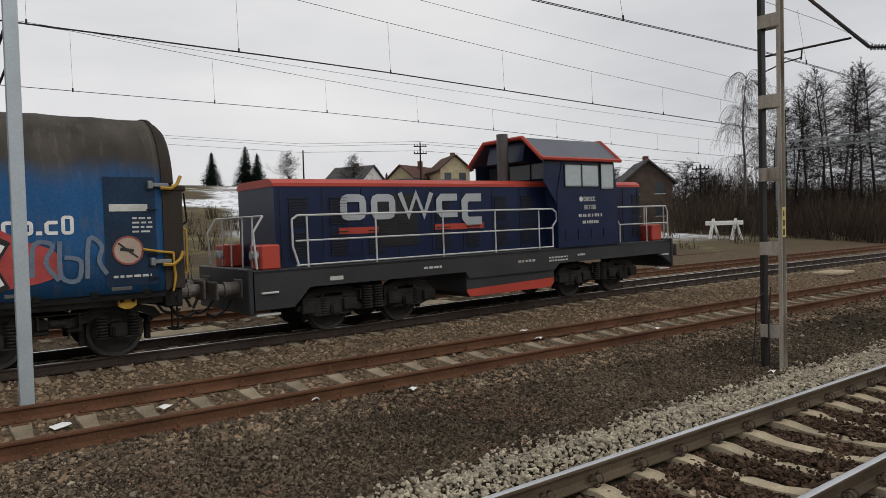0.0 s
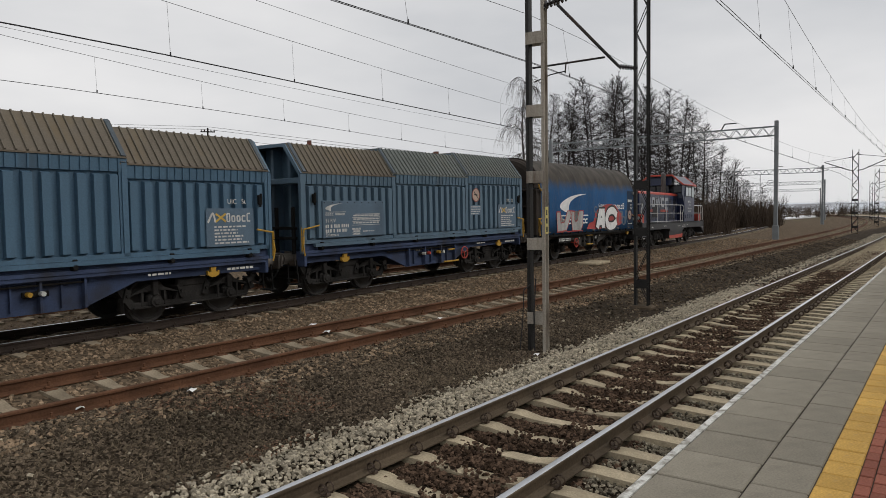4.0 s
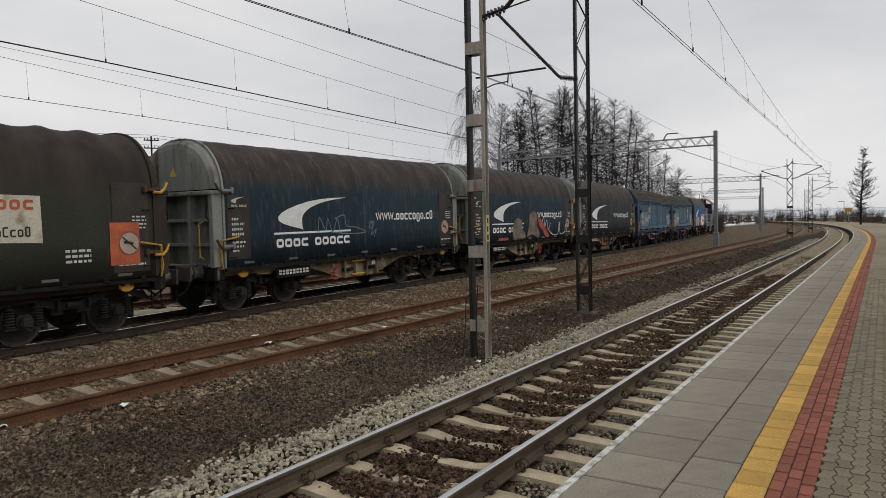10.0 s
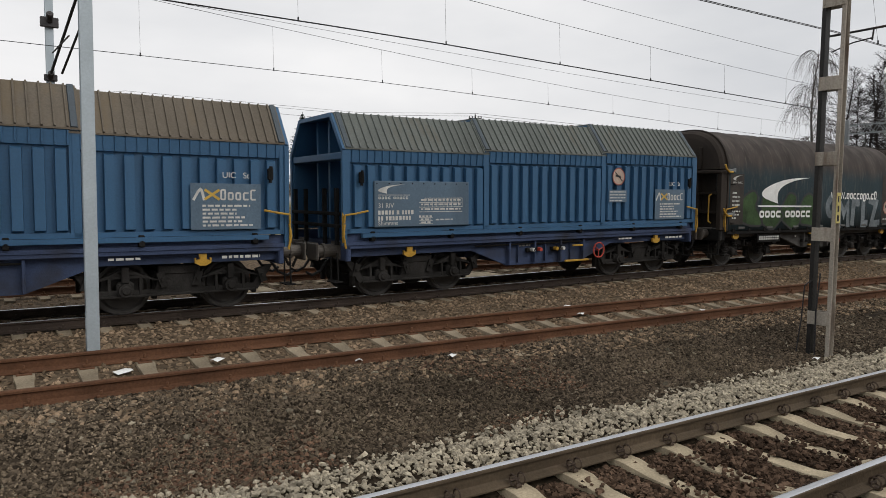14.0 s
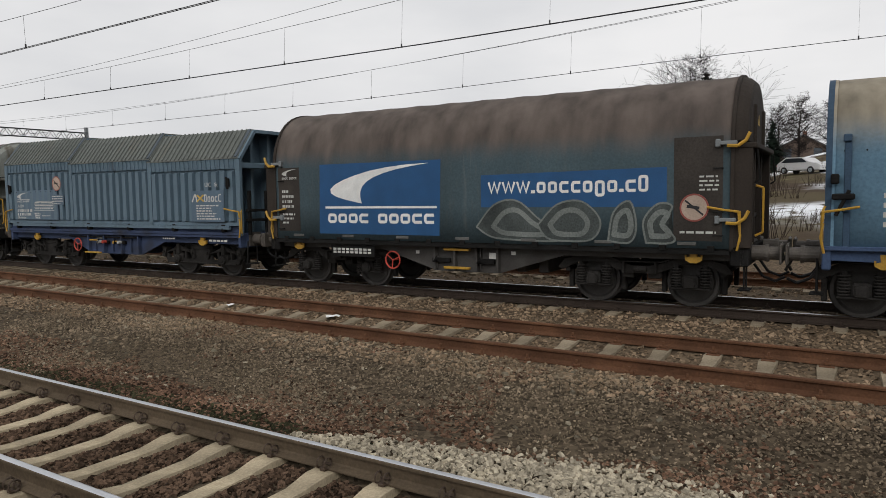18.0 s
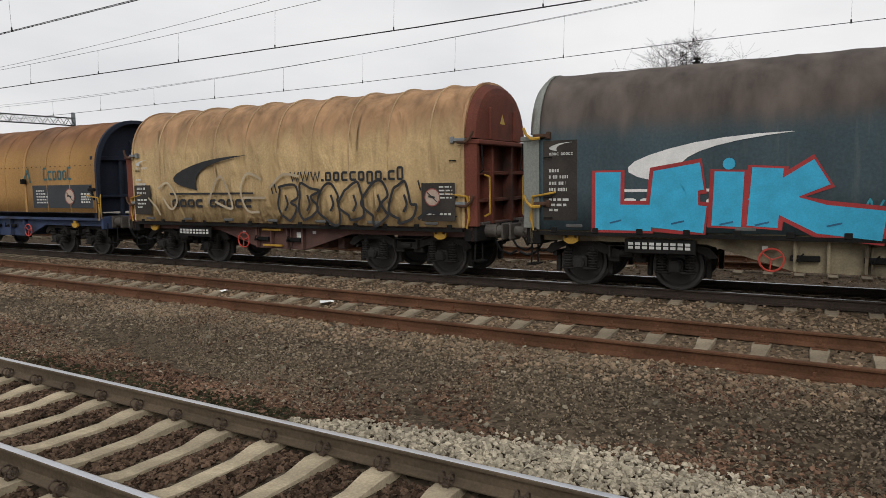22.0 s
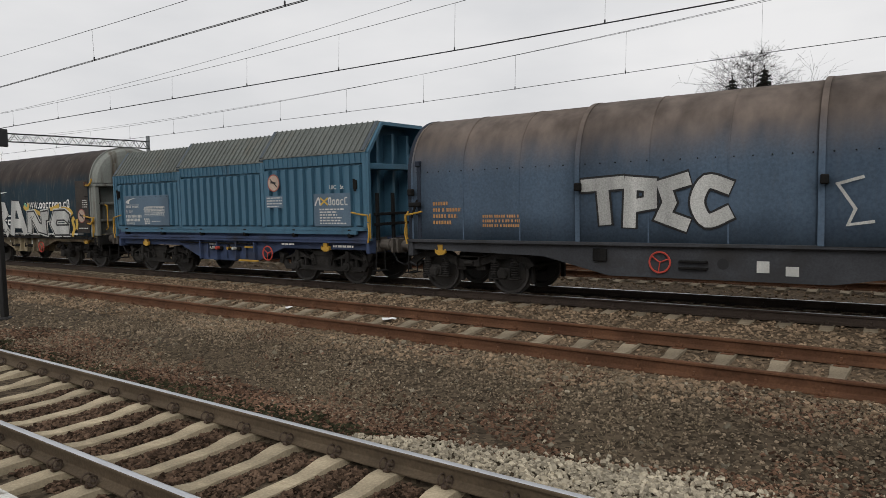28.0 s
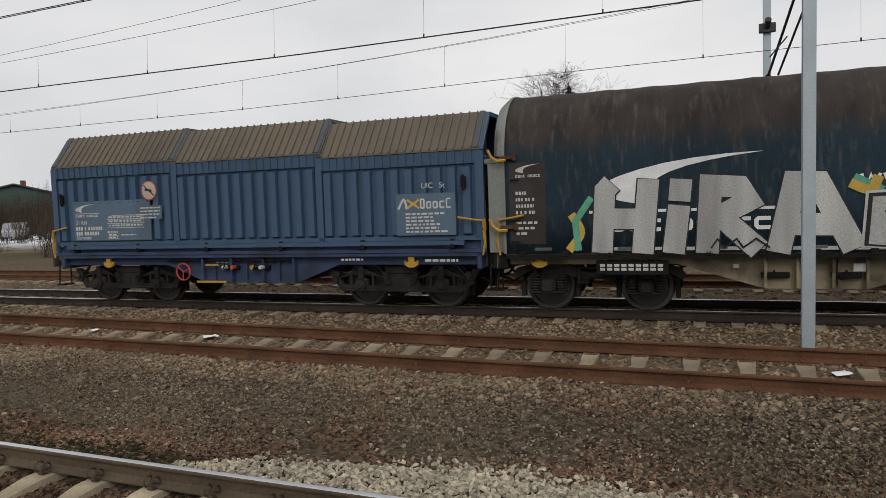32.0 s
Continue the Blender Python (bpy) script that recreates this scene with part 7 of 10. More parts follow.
painted("graffiti_tag", w15, M["teal_line"], lambda bm: (scribble(bm, 0.15, 2.6, 1.42, 1.7, 8, 3, 0.032, Y), scribble(bm, 2.85, 4.15, 1.24, 1.48, 6, 4, 0.032, Y)))
w16 = add(-184.62, tarp_wagon("ochre yellow creased cloth-covered coil wagon with grey graffiti", OCHRE, RED_WALL, colored("red_brown_frame", (0.115, 0.062, 0.052), rough=0.8, dirt=(0.06, 0.04, 0.034), dirt_at=0.56), seed=18, folds=0.10, sag=0.05, logo=M["darkletter"], panels=(0.05, 0.045, 0.042), hoop=OCHRE))
SP = SIDE - 0.1
BUBBLES = [[(x, 1.28), (x - 0.14, 1.5), (x - 0.06, 1.85), (x + 0.1, 2.02), (x + 0.36, 2.02), (x + 0.46, 1.84), (x + 0.34, 1.68), (x + 0.5, 1.5), (x + 0.42, 1.26), (x + 0.2, 1.2), (x, 1.28)] for x in (0.3, 0.95, 1.62, 2.3, 2.95, 3.6)]
wob = random.Random(5)
BUBBLES = [[(x + wob.uniform(-0.11, 0.11), z + wob.uniform(-0.09, 0.09)) for x, z in b[:-1]] for b in BUBBLES]
BUBBLES = [b + b[:1] for b in BUBBLES]
for k, b in enumerate(BUBBLES):
    painted("graffiti_outline", w16, M["darkletter"], lambda bm: (ribbon(bm, curl(b), 0.06, SP - 0.002 * k - 0.0012), ribbon(bm, curl([(b[0][0] + 0.12, 1.45), (b[0][0] + 0.2, 1.6), (b[0][0] + 0.14, 1.8)]), 0.06, SP - 0.002 * k - 0.0012)))
painted("graffiti_outline", w16, M["darkletter"], lambda bm: (ribbon(bm, curl([(4.2, 1.3), (4.45, 1.45), (4.7, 1.4)]), 0.08, SP), ribbon(bm, [(0.0, 2.05), (0.06, 1.85)], 0.04, SP), ribbon(bm, [(0.12, 2.07), (0.18, 1.87)], 0.04, SP), ribbon(bm, [(4.2, 2.1), (4.26, 1.9)], 0.04, SP)))
painted("graffiti_tag", w16, colored("chalk_spray", (0.4, 0.33, 0.23), rough=0.8), lambda bm: [ribbon(bm, curl(p), 0.06, SP - 0.014) for p in ([(-4.5, 1.75), (-4.2, 1.5), (-4.05, 1.3)], [(-4.1, 2.0), (-3.7, 2.15), (-3.35, 1.7), (-3.6, 1.45), (-3.9, 1.75)], [(-2.2, 1.6), (-1.7, 2.3), (-1.3, 1.5), (-1.9, 1.65)], [(-0.3, 2.2), (-0.75, 2.35), (-1.0, 1.95), (-0.8, 1.45), (-0.4, 1.4)], [(-0.9, 1.75), (-0.2, 1.75)], [(0.0, 2.0), (0.4, 2.3), (0.9, 2.25)])])
w17 = add(-196.9, smooth_wagon("rust-orange stained coil wagon with smooth telescopic hoods", RUST_HOOD, BLUE_FRAME, colored("black_blue_inner_wall", (0.02, 0.025, 0.04), rough=0.7), half=6.02, seed=19, foot=1.32))
dgrey = colored("dark_grey_plate", (0.045, 0.05, 0.055), rough=0.7)
painted("data_plate", w17, dgrey, lambda bm: (sheet(bm, rect(-5.2, -3.1, 1.45, 2.2), -1.345), sheet(bm, rect(2.1, 5.15, 1.45, 2.15), -1.44)))
painted("plate_writing", w17, M["offwhite"], lambda bm: (small_bars(bm, -5.1, 1.95, (0.3, 0.7, 0.6, 0.5), 0.12, 0.07, -1.349, random.Random(16)), small_bars(bm, -4.1, 2.12, (0.9, 0.9, 0.5, 0.7), 0.11, 0.05, -1.349, random.Random(17)), small_bars(bm, 2.3, 2.0, (0.4, 0.5, 0.6, 0.55, 0.6), 0.09, 0.045, -1.444, random.Random(18)), small_bars(bm, 4.6, 1.9, (0.45, 0.45, 0.45, 0.45), 0.08, 0.05, -1.444, random.Random(19))))
warning_disc(w17, -2.75, 1.85, 0.15, -1.34)
warning_disc(w17, 4.05, 1.8, 0.24, -1.44)
painted("company_sign", w17, colored("faded_teal_letter", (0.05, 0.12, 0.125), rough=0.7), lambda bm: (ribbon(bm, [(1.6, 2.25), (1.9, 2.65), (2.0, 2.25)], 0.08, -1.446), word_bars(bm, 2.7, 4.2, 2.3, 0.4, "axxxxa", -1.442, 0.2)))
w18 = add(-208.95, tarp_wagon("patched black-green cloth-covered coil wagon with red and silver graffiti", PATCH, BROWN_WALL, BROWN_FRAME, seed=20, brand=False, sag=0.06))
painted("graffiti_ground", w18, colored("dull_orange_spray", (0.23, 0.075, 0.045), rough=0.75, var=0.5, scale=2.5, dirt=(0.05, 0.045, 0.035), dirt_at=0.52), lambda bm: sheet(bm, curl([(-4.35, 1.12), (-1.0, 1.1), (3.0, 1.12), (4.5, 1.15), (4.3, 1.7), (3.4, 1.85), (2.9, 2.15), (2.2, 2.0), (1.4, 2.2), (0.6, 2.05), (-0.2, 2.3), (-1.1, 2.1), (-1.9, 2.3), (-2.7, 2.1), (-3.4, 2.0), (-4.3, 1.95)])[:-1], Y + 0.003))
cream = colored("cream_spray", (0.5, 0.45, 0.34), rough=0.7)
G_STROKE = [(1.28, 2.02), (0.95, 2.2), (0.5, 2.12), (0.2, 1.75), (0.3, 1.38), (0.75, 1.2), (1.12, 1.32), (1.2, 1.55), (0.8, 1.62)]
sway = random.Random(8)
for x in (-3.55, -2.05, -0.6, 0.8):
    g = [(x + a + sway.uniform(-0.06, 0.06), z + sway.uniform(-0.07, 0.07)) for a, z in G_STROKE]
    fat_script(w18, [curl(g)], 0.27, M["black"], cream, Y - 0.004, 0.12)
    painted("graffiti_accent", w18, cream, lambda bm: ribbon(bm, curl(g[1:5]), 0.035, Y - 0.016))
fat_script(w18, [curl([(-4.25, 1.75), (-3.95, 1.5), (-3.75, 1.25)]), curl([(2.3, 1.35), (3.1, 1.55), (4.1, 1.5)])], 0.16, M["black"], cream, Y - 0.004, 0.1)
painted("paper_sign", w18, M["white"], lambda bm: sheet(bm, [(1.3, 1.98), (1.7, 2.05), (2.2, 1.95), (3.35, 2.08), (3.38, 2.9), (2.4, 2.97), (1.32, 2.95)], Y - 0.06), "torn white paper sign")
painted("sign_block", w18, M["darkletter"], lambda bm: (sheet(bm, [(1.5, 2.62), (2.3, 2.7), (3.2, 2.85), (2.4, 2.5), (1.7, 2.42)], Y - 0.066), sheet(bm, [(1.35, 2.1), (1.8, 2.2), (1.7, 2.5), (1.4, 2.4)], Y - 0.066), word_bars(bm, 1.9, 3.1, 2.2, 0.15, "cxccx", Y - 0.066)))
painted("orange_plate", w18, M["orange"], lambda bm: (sheet(bm, rect(-5.2, -4.42, 1.56, 2.38), Y), sheet(bm, rect(4.45, 5.1, 2.05, 2.45), Y)))
painted("plate_writing", w18, M["offwhite"], lambda bm: small_bars(bm, -5.1, 2.28, (0.6, 0.4, 0.6, 0.55), 0.15, 0.07, Y - 0.004, random.Random(21)))
painted("green_patch", w18, colored("green_patch_paint", (0.10, 0.24, 0.12), rough=0.7), lambda bm: (sheet(bm, rect(-4.32, -3.5, 2.08, 2.44), Y), sheet(bm, rect(2.9, 3.8, 1.2, 1.4), Y - 0.012)))
w19 = add(-222.2, smooth_wagon("long navy coil wagon with smooth telescopic hoods and white graffiti", NAVY_HOOD, DARK_FRAME, colored("navy_inner_wall", (0.02, 0.026, 0.038), rough=0.7), seed=21))
fat_script(w19, [[(-2.05, 2.3), (-1.3, 2.34)], [(-1.68, 2.3), (-1.62, 1.6)], [(-1.15, 1.55), (-1.12, 2.32), (-0.75, 2.28), (-0.75, 1.95), (-1.05, 1.9)], [(-0.1, 2.36), (-0.5, 2.25), (-0.4, 1.95), (-0.52, 1.7), (-0.12, 1.55)], curl([(0.6, 2.2), (0.25, 2.3), (0.08, 1.95), (0.25, 1.62), (0.6, 1.75)])], 0.24, M["spraygrey"], M["black"], Y2 - 0.012, 0.08)
painted("graffiti_tag", w19, M["spraygrey"], lambda bm: ribbon(bm, [(2.6, 2.3), (2.25, 2.2), (2.5, 1.8), (2.4, 1.55), (2.75, 1.6)], 0.05, Y2 - 0.055))
warning_disc(w19, 4.0, 2.5, 0.22, -1.435)
painted("company_sign", w19, M["offwhite"], lambda bm: word_bars(bm, 3.6, 4.5, 2.0, 0.17, "a xxxxa", -1.446))
painted("company_sign", w19, M["gold"], lambda bm: word_bars(bm, 3.75, 3.98, 2.0, 0.17, "c", -1.448))
painted("plate_writing", w19, M["offwhite"], lambda bm: (small_bars(bm, 3.7, 1.92, (0.7, 0.5, 0.6, 0.6, 0.7), 0.1, 0.05, -1.446, random.Random(22)), small_bars(bm, 5.5, 1.65, (0.3, 0.3, 0.3), 0.1, 0.06, -1.446, random.Random(23))))
painted("plate_writing", w19, colored("orange_letter", (0.36, 0.2, 0.09), rough=0.7), lambda bm: (small_bars(bm, -5.7, 2.05, (0.4, 0.75, 0.65, 0.5), 0.14, 0.08, -1.356, random.Random(24)), small_bars(bm, -4.4, 1.75, (0.9, 0.9, 0.9), 0.1, 0.06, -1.356, random.Random(25))))
painted("blue_square", w19, colored("plain_blue_square", (0.01, 0.10, 0.42), rough=0.6), lambda bm: sheet(bm, rect(5.05, 5.4, 1.42, 1.78), -1.446))
add(-235.27, ribbed_wagon("blue ribbed telescopic hood wagon with a grey-green roof", colored("mid_blue_sheet", (0.05, 0.125, 0.185), rough=0.5, var=0.15, bump=0.05, dirt=(0.035, 0.07, 0.1), dirt_at=0.6, streak=True, dirt_scale=2), ROOF_GREY, BLUE_FRAME, seed=11))
w21 = add(-247.44, tarp_wagon("night blue cloth-covered coil wagon with large silver graffiti lettering", NIGHT_BLUE, GREY_WALL, CREAM_FRAME, seed=23))
HIRA = [[(-3.42, 1.22), (-3.36, 2.24), (-3.3, 2.3)], [(-2.72, 1.2), (-2.62, 2.32)], [(-3.35, 1.74), (-2.7, 1.72)], [(-2.2, 1.2), (-2.12, 1.85)], [(-2.1, 2.1), (-2.08, 2.3)], [(-1.66, 1.2), (-1.6, 2.26), (-1.16, 2.22), (-1.02, 1.98), (-1.45, 1.74), (-0.92, 1.22)], [(-0.55, 1.2), (-0.32, 2.26), (0.02, 2.24), (0.5, 1.24)], [(-0.45, 1.58), (0.3, 1.56)]]
NEXT = [[(0.88, 1.3), (0.92, 1.84), (1.2, 1.85), (1.6, 1.42), (2.0, 1.36), (1.98, 1.84), (2.25, 1.86)], [(3.72, 1.76), (3.5, 1.87), (2.85, 1.86), (2.66, 1.56), (2.85, 1.33), (3.68, 1.34)]]
fat_script(w21, HIRA, 0.36, M["spraygrey"], M["darkletter"], Y - 0.01, 0.045)
fat_script(w21, NEXT, 0.42, M["black"], M["offwhite"], Y - 0.012, 0.08)
fat_script(w21, NEXT, 0.3, M["spraygrey"], None, Y - 0.02)
painted("graffiti_accent", w21, M["greenspray"], lambda bm: [ribbon(bm, s, 0.12, Y - 0.005) for s in ([(-3.85, 1.2), (-3.9, 1.7), (-3.62, 2.1)], [(-2.28, 1.3), (-2.2, 1.7)], [(0.55, 2.3), (0.9, 2.1)], [(-1.2, 1.6), (-0.95, 1.3)])])
painted("graffiti_accent", w21, M["gold"], lambda bm: [ribbon(bm, curl(s), 0.15, Y - 0.004 - 0.0004 * q) for q, s in enumerate(([(-4.0, 1.2), (-3.8, 1.5), (-3.95, 1.8)], [(3.95, 1.16), (4.1, 1.4), (4.0, 1.66), (4.1, 1.75)], [(4.26, 1.4), (4.3, 1.55), (4.28, 1.68)], [(0.5, 2.2), (0.75, 2.1), (0.85, 2.28)], [(2.5, 2.1), (2.8, 2.12), (3.1, 2.22)], [(1.3, 2.05), (1.8, 1.9)], [(3.3, 2.1), (3.8, 2.05), (4.0, 1.92)]))])
painted("graffiti_line", w21, M["spraygrey"], lambda bm: ribbon(bm, [(-3.6, 1.2), (0.5, 1.18), (4.3, 1.19)], 0.06, Y - 0.003))
painted("graffiti_tag", w21, M["black"], lambda bm: [ribbon(bm, s, 0.03, Y - 0.03) for s in ([(-1.6, 1.2), (-1.5, 1.35), (-1.4, 1.2), (-1.2, 1.35), (-1.1, 1.2), (-0.9, 1.35), (-0.7, 1.2)], [(0.95, 1.75), (1.1, 1.85), (1.05, 1.7), (1.3, 1.85)])])
add(-258.6, ribbed_wagon("dull blue ribbed telescopic hood wagon, the last of the train", colored("dull_blue_sheet", (0.045, 0.085, 0.145), rough=0.55, var=0.2, bump=0.05, dirt=(0.04, 0.065, 0.09), dirt_at=0.6, streak=True, dirt_scale=2), ROOF_BROWN, BLUE_FRAME, seed=12, grow=(0.16, 0.1, 0.0)))


# ---- masts, gantries and overhead lines ----
def twin_mast(x, y, h, label, far, near, lean=0.0, gap=0.22, lacing=False, thick=1.0):
    """Two channel columns, one behind the other across the track, joined by batten plates."""
    root = thing("catenary_mast", label, "catenary mast", pose(x, y, ground_z(x, y) - 0.05, lean, 0, 6))
    for s, m in ((-1, near), (1, far)):
        bm = bmesh.new()
        w = s * gap / 2
        bbox(bm, -0.07 * thick, 0.07 * thick, min(w, w + s * 0.012), max(w, w + s * 0.012), 0, h, 0.003)
        column = part("column", fix(bm), m, root)
        for q in (-0.082, 0.07):
            bm = bmesh.new()
            bbox(bm, q, q + 0.012, min(w, w + s * 0.055), max(w, w + s * 0.055), 0, h, 0.003)
            part("flange", fix(bm), m, column)
    for z in (0.62, 1.88, 3.0, 4.1, 5.3, 6.5, 7.7):
        if z < h and not (lacing and z > 3.4):
            for q in (-0.095, 0.083):
                bm = bmesh.new()
                bbox(bm, q, q + 0.012, -gap / 2 - 0.05, gap / 2 + 0.05, z - 0.1, z + 0.1, 0.003)
                for dy in (-1, 1):
                    for dz in (-0.05, 0.05):
                        rod(bm, (q - 0.01, dy * (gap / 2 + 0.02), z + dz), (q + 0.022, dy * (gap / 2 + 0.02), z + dz), 0.012, 6)
                part("batten_plate", fix(bm), near, root)
    if lacing:
        for q in (-0.08, 0.075):
            z, s = 0.25, 1
            while z < h - 0.4:
                bm = bmesh.new()
                rod(bm, (q, -s * gap / 2, z), (q, s * gap / 2, z + 0.55), 0.012 * thick ** 1.6, 4)
                part("lacing_bar", bm, far, root)
                z, s = z + 0.58, -s
    bm = bmesh.new()
    bbox(bm, -0.22, 0.22, -0.28, 0.28, -0.35, 0.1 if lacing else 0.045, 0.04)
    part("footing", fix(bm), M["stone_dark"], root)
    return root


def insulator(bm, a, b, r=0.07, n=7):
    a, b = Vector(a), Vector(b)
    rod(bm, a, b, 0.025, 6)
    for k in range(n):
        p = a + (b - a) * (k + 0.5) / n
        d = (b - a).normalized() * 0.014
        rod(bm, p - d, p + d, r, 10, r * 0.75)


def cantilever(root, y_to, z_wire, top, s):
    """Bracket arm from the mast to over the track, with its registration arm. Offsets are in the mast's space."""
    bm = bmesh.new()
    rod(bm, (0, s * 0.55, z_wire + 0.15), (0, y_to, top), 0.038, 8)
    rod(bm, (0, s * 0.35, top + 0.35), (0, y_to, top + 0.02), 0.02, 6)
    rod(bm, (0, s * 0.9, z_wire + 0.42), (0, y_to + s * 0.6, z_wire + 0.38), 0.025, 6)
    rod(bm, (0, y_to - s * 0.3, z_wire + 0.38), (0, y_to - s * 0.28, z_wire + 0.15), 0.018, 6)
    poly_rod(bm, [(0, y_to - s * 0.28, z_wire + 0.2), (0, y_to + s * 0.1, z_wire + 0.16), (0, y_to + s * 0.55, z_wire + 0.02)], 0.015, 6)
    part("bracket_arm", fix(bm), M["tar_steel"], root, "black bracket arm with registration arm")
    bm = bmesh.new()
    insulator(bm, (0, s * 0.1, z_wire + 0.06), (0, s * 0.55, z_wire + 0.15))
    part("insulator", fix(bm), M["insulator"], root)
    bm = bmesh.new()
    insulator(bm, (0, s * 0.1, top + 0.4), (0, s * 0.5, top + 0.33), 0.06)
    part("insulator", fix(bm), M["insulator"], root)


pa = twin_mast(10.42, 5.72, 9.2, "rusty twin-column catenary mast, one column tarred black and one flaking pale", M["tar_steel"], M["pale_mast"])
cantilever(pa, -2.3, 5.75, 7.6, -1)
bm = bmesh.new()
bbox(bm, -0.09, 0.05, -0.176, -0.168, 2.05, 2.5, 0.003)
part("number_band", fix(bm), colored("yellow_band", (0.5, 0.42, 0.16), rough=0.7), pa, "worn yellow number band")
painted("band_marks", pa, M["darkletter"], lambda bm: small_bars(bm, -0.06, 2.45, (0.08, 0.08, 0.08), 0.14, 0.09, -0.178, random.Random(31)))
bm = bmesh.new()
poly_rod(bm, [(-0.1, 0.1, 1.2), (-0.14, 0.2, 1.1), (-0.15, 0.22, 0.6), (-0.18, 0.27, 0.02)], 0.01, 5)
poly_rod(bm, [(-0.1, 0.0, 1.3), (-0.12, 0.03, 0.7), (-0.12, 0.02, 0.05)], 0.012, 5)
part("earth_cable", fix(bm), M["wire"], pa)
pb = twin_mast(16.3, 6.1, 9.6, "tarred black lattice catenary mast on a concrete footing", M["tar_steel"], M["tar_steel"], 0.0, 0.25, True)
cantilever(pb, 2.2, 5.72, 7.7, 1)
bm = bmesh.new()
rod(bm, (pb.location.x, pb.location.y, 7.95), (pa.location.x, pa.location.y, 7.5), 0.014, 5)
tagged(part("stay_wire", bm, M["wire"]), "thin dark stay wire between two masts", "wire")
mc = twin_mast(70.6, 7.1, 7.4, "far tarred catenary mast between two tracks", M["tar_steel"], M["tar_steel"], 0, 0.42, True, 2.2)
cantilever(mc, 2.4, 5.5, 6.4, 1)
cantilever(mc, -2.6, 5.5, 6.6, -1)
for x in (104, 150):
    md = twin_mast(x, line(1, x) + 2.7, 7.4, "far tarred catenary mast between two tracks", M["tar_steel"], M["tar_steel"], 0, 0.42, True, 2.2)
    cantilever(md, -2.6, 5.5, 6.6, -1)


def h_pole(x, y, h, label, w=0.17, material=None):
    """A slim rolled H section."""
    root = thing("catenary_mast", label, "catenary mast", pose(x, y, ground_z(x, y) - 0.03), "catenary masts")
    bm = bmesh.new()
    bbox(bm, -w / 2, w / 2, -w / 2, -w / 2 + 0.016, 0, h, 0.004)
    bbox(bm, -w / 2, w / 2, w / 2 - 0.016, w / 2, 0, h, 0.004)
    bbox(bm, -0.009, 0.009, -w / 2 + 0.01, w / 2 - 0.01, 0, h, 0.002)
    part("post", fix(bm), material or M["galv"], root)
    bm = bmesh.new()
    bbox(bm, -0.3, 0.3, -0.3, 0.3, -0.4, 0.02, 0.03)
    part("footing", fix(bm), M["stone_dark"], root)
    return root


gp = h_pole(1.1, 11.1, 9.5, "slim galvanised steel catenary pole between the tracks")
p2 = h_pole(1.25, 22.0, 9.5, "slim grey catenary pole with black insulators beyond the train", 0.2)
bm = bmesh.new()
insulator(bm, (0, -0.12, 7.0), (0, -0.55, 7.15), 0.09)
insulator(bm, (0, -0.12, 5.5), (0, -0.5, 5.6), 0.08)
bbox(bm, -0.22, 0.22, -0.2, -0.1, 6.85, 7.12, 0.02)
bbox(bm, -0.16, 0.16, -0.2, -0.1, 5.42, 5.6, 0.02)
part("insulator", fix(bm), M["insulator"], p2)
bm = bmesh.new()
rod(bm, (0, -0.5, 5.6), (0.6, -2.9, 7.6), 0.035, 6)
rod(bm, (0.25, -0.5, 5.6), (0.7, -2.0, 6.9), 0.03, 6)
rod(bm, (0, -1.2, 6.0), (0.2, -3.6, 6.0), 0.02, 6)
part("bracket_arm", fix(bm), M["tar_steel"], p2)
painted("warning_band", p2, M["yellow"], lambda bm: [box(bm, -0.105, 0.105, -0.105, -0.101, z, z + 0.12) for z in (1.3, 1.55, 1.8)])


def gantry(x, y0, y1, h, beam, label, near_leg=True):
    """Portal with lattice beam across the tracks."""
    root = thing("catenary_gantry", label, "catenary gantry", pose(x, 0, 0))
    for y in ((y0, y1) if near_leg else (y1,)):
        bm = bmesh.new()
        bbox(bm, -0.14, 0.14, y - 0.14, y + 0.14, -0.3, h, 0.02)
        bbox(bm, -0.22, 0.22, y - 0.22, y + 0.22, -0.3, 0.9, 0.03)
        part("leg", fix(bm), M["galv_far"], root)
    bm = bmesh.new()
    for dx in (-0.25, 0.25):
        for dz in (0, 0.7):
            rod(bm, (dx, y0, beam + dz), (dx, y1, beam + dz), 0.045, 4)
        n = int(abs(y1 - y0) / 0.5)
        for k in range(n):
            ya, yb = y0 + (y1 - y0) * k / n, y0 + (y1 - y0) * (k + 1) / n
            z0, z1 = (beam, beam + 0.7) if k % 2 else (beam + 0.7, beam)
            rod(bm, (dx, ya, z0), (dx, yb, z1), 0.028, 4)
    part("lattice_beam", fix(bm), M["galv_far"] if x > 0 else M["tar_steel"], root)
    n = 0
    for k in (3, 4, 5):
        y = line(k, x)
        if min(y0, y1) < y < max(y0, y1):
            bm = bmesh.new()
            rod(bm, (0, y + 1.6, beam), (0, y + 1.6, beam - 2.4), 0.05, 6)
            rod(bm, (0, y + 1.6, beam - 2.2), (0, y - 1.2, beam - 0.8), 0.03, 6)
            rod(bm, (0, y + 1.6, beam - 2.3), (0, y - 0.4, beam - 2.2), 0.025, 6)
            poly_rod(bm, [(0, y - 0.6, beam + 0.7), (0, y - 0.9, beam + 1.2), (0, y - 1.8, beam + 1.2)], 0.05, 5)
            part("drop_bracket", fix(bm), M["tar_steel"], root)
    return root


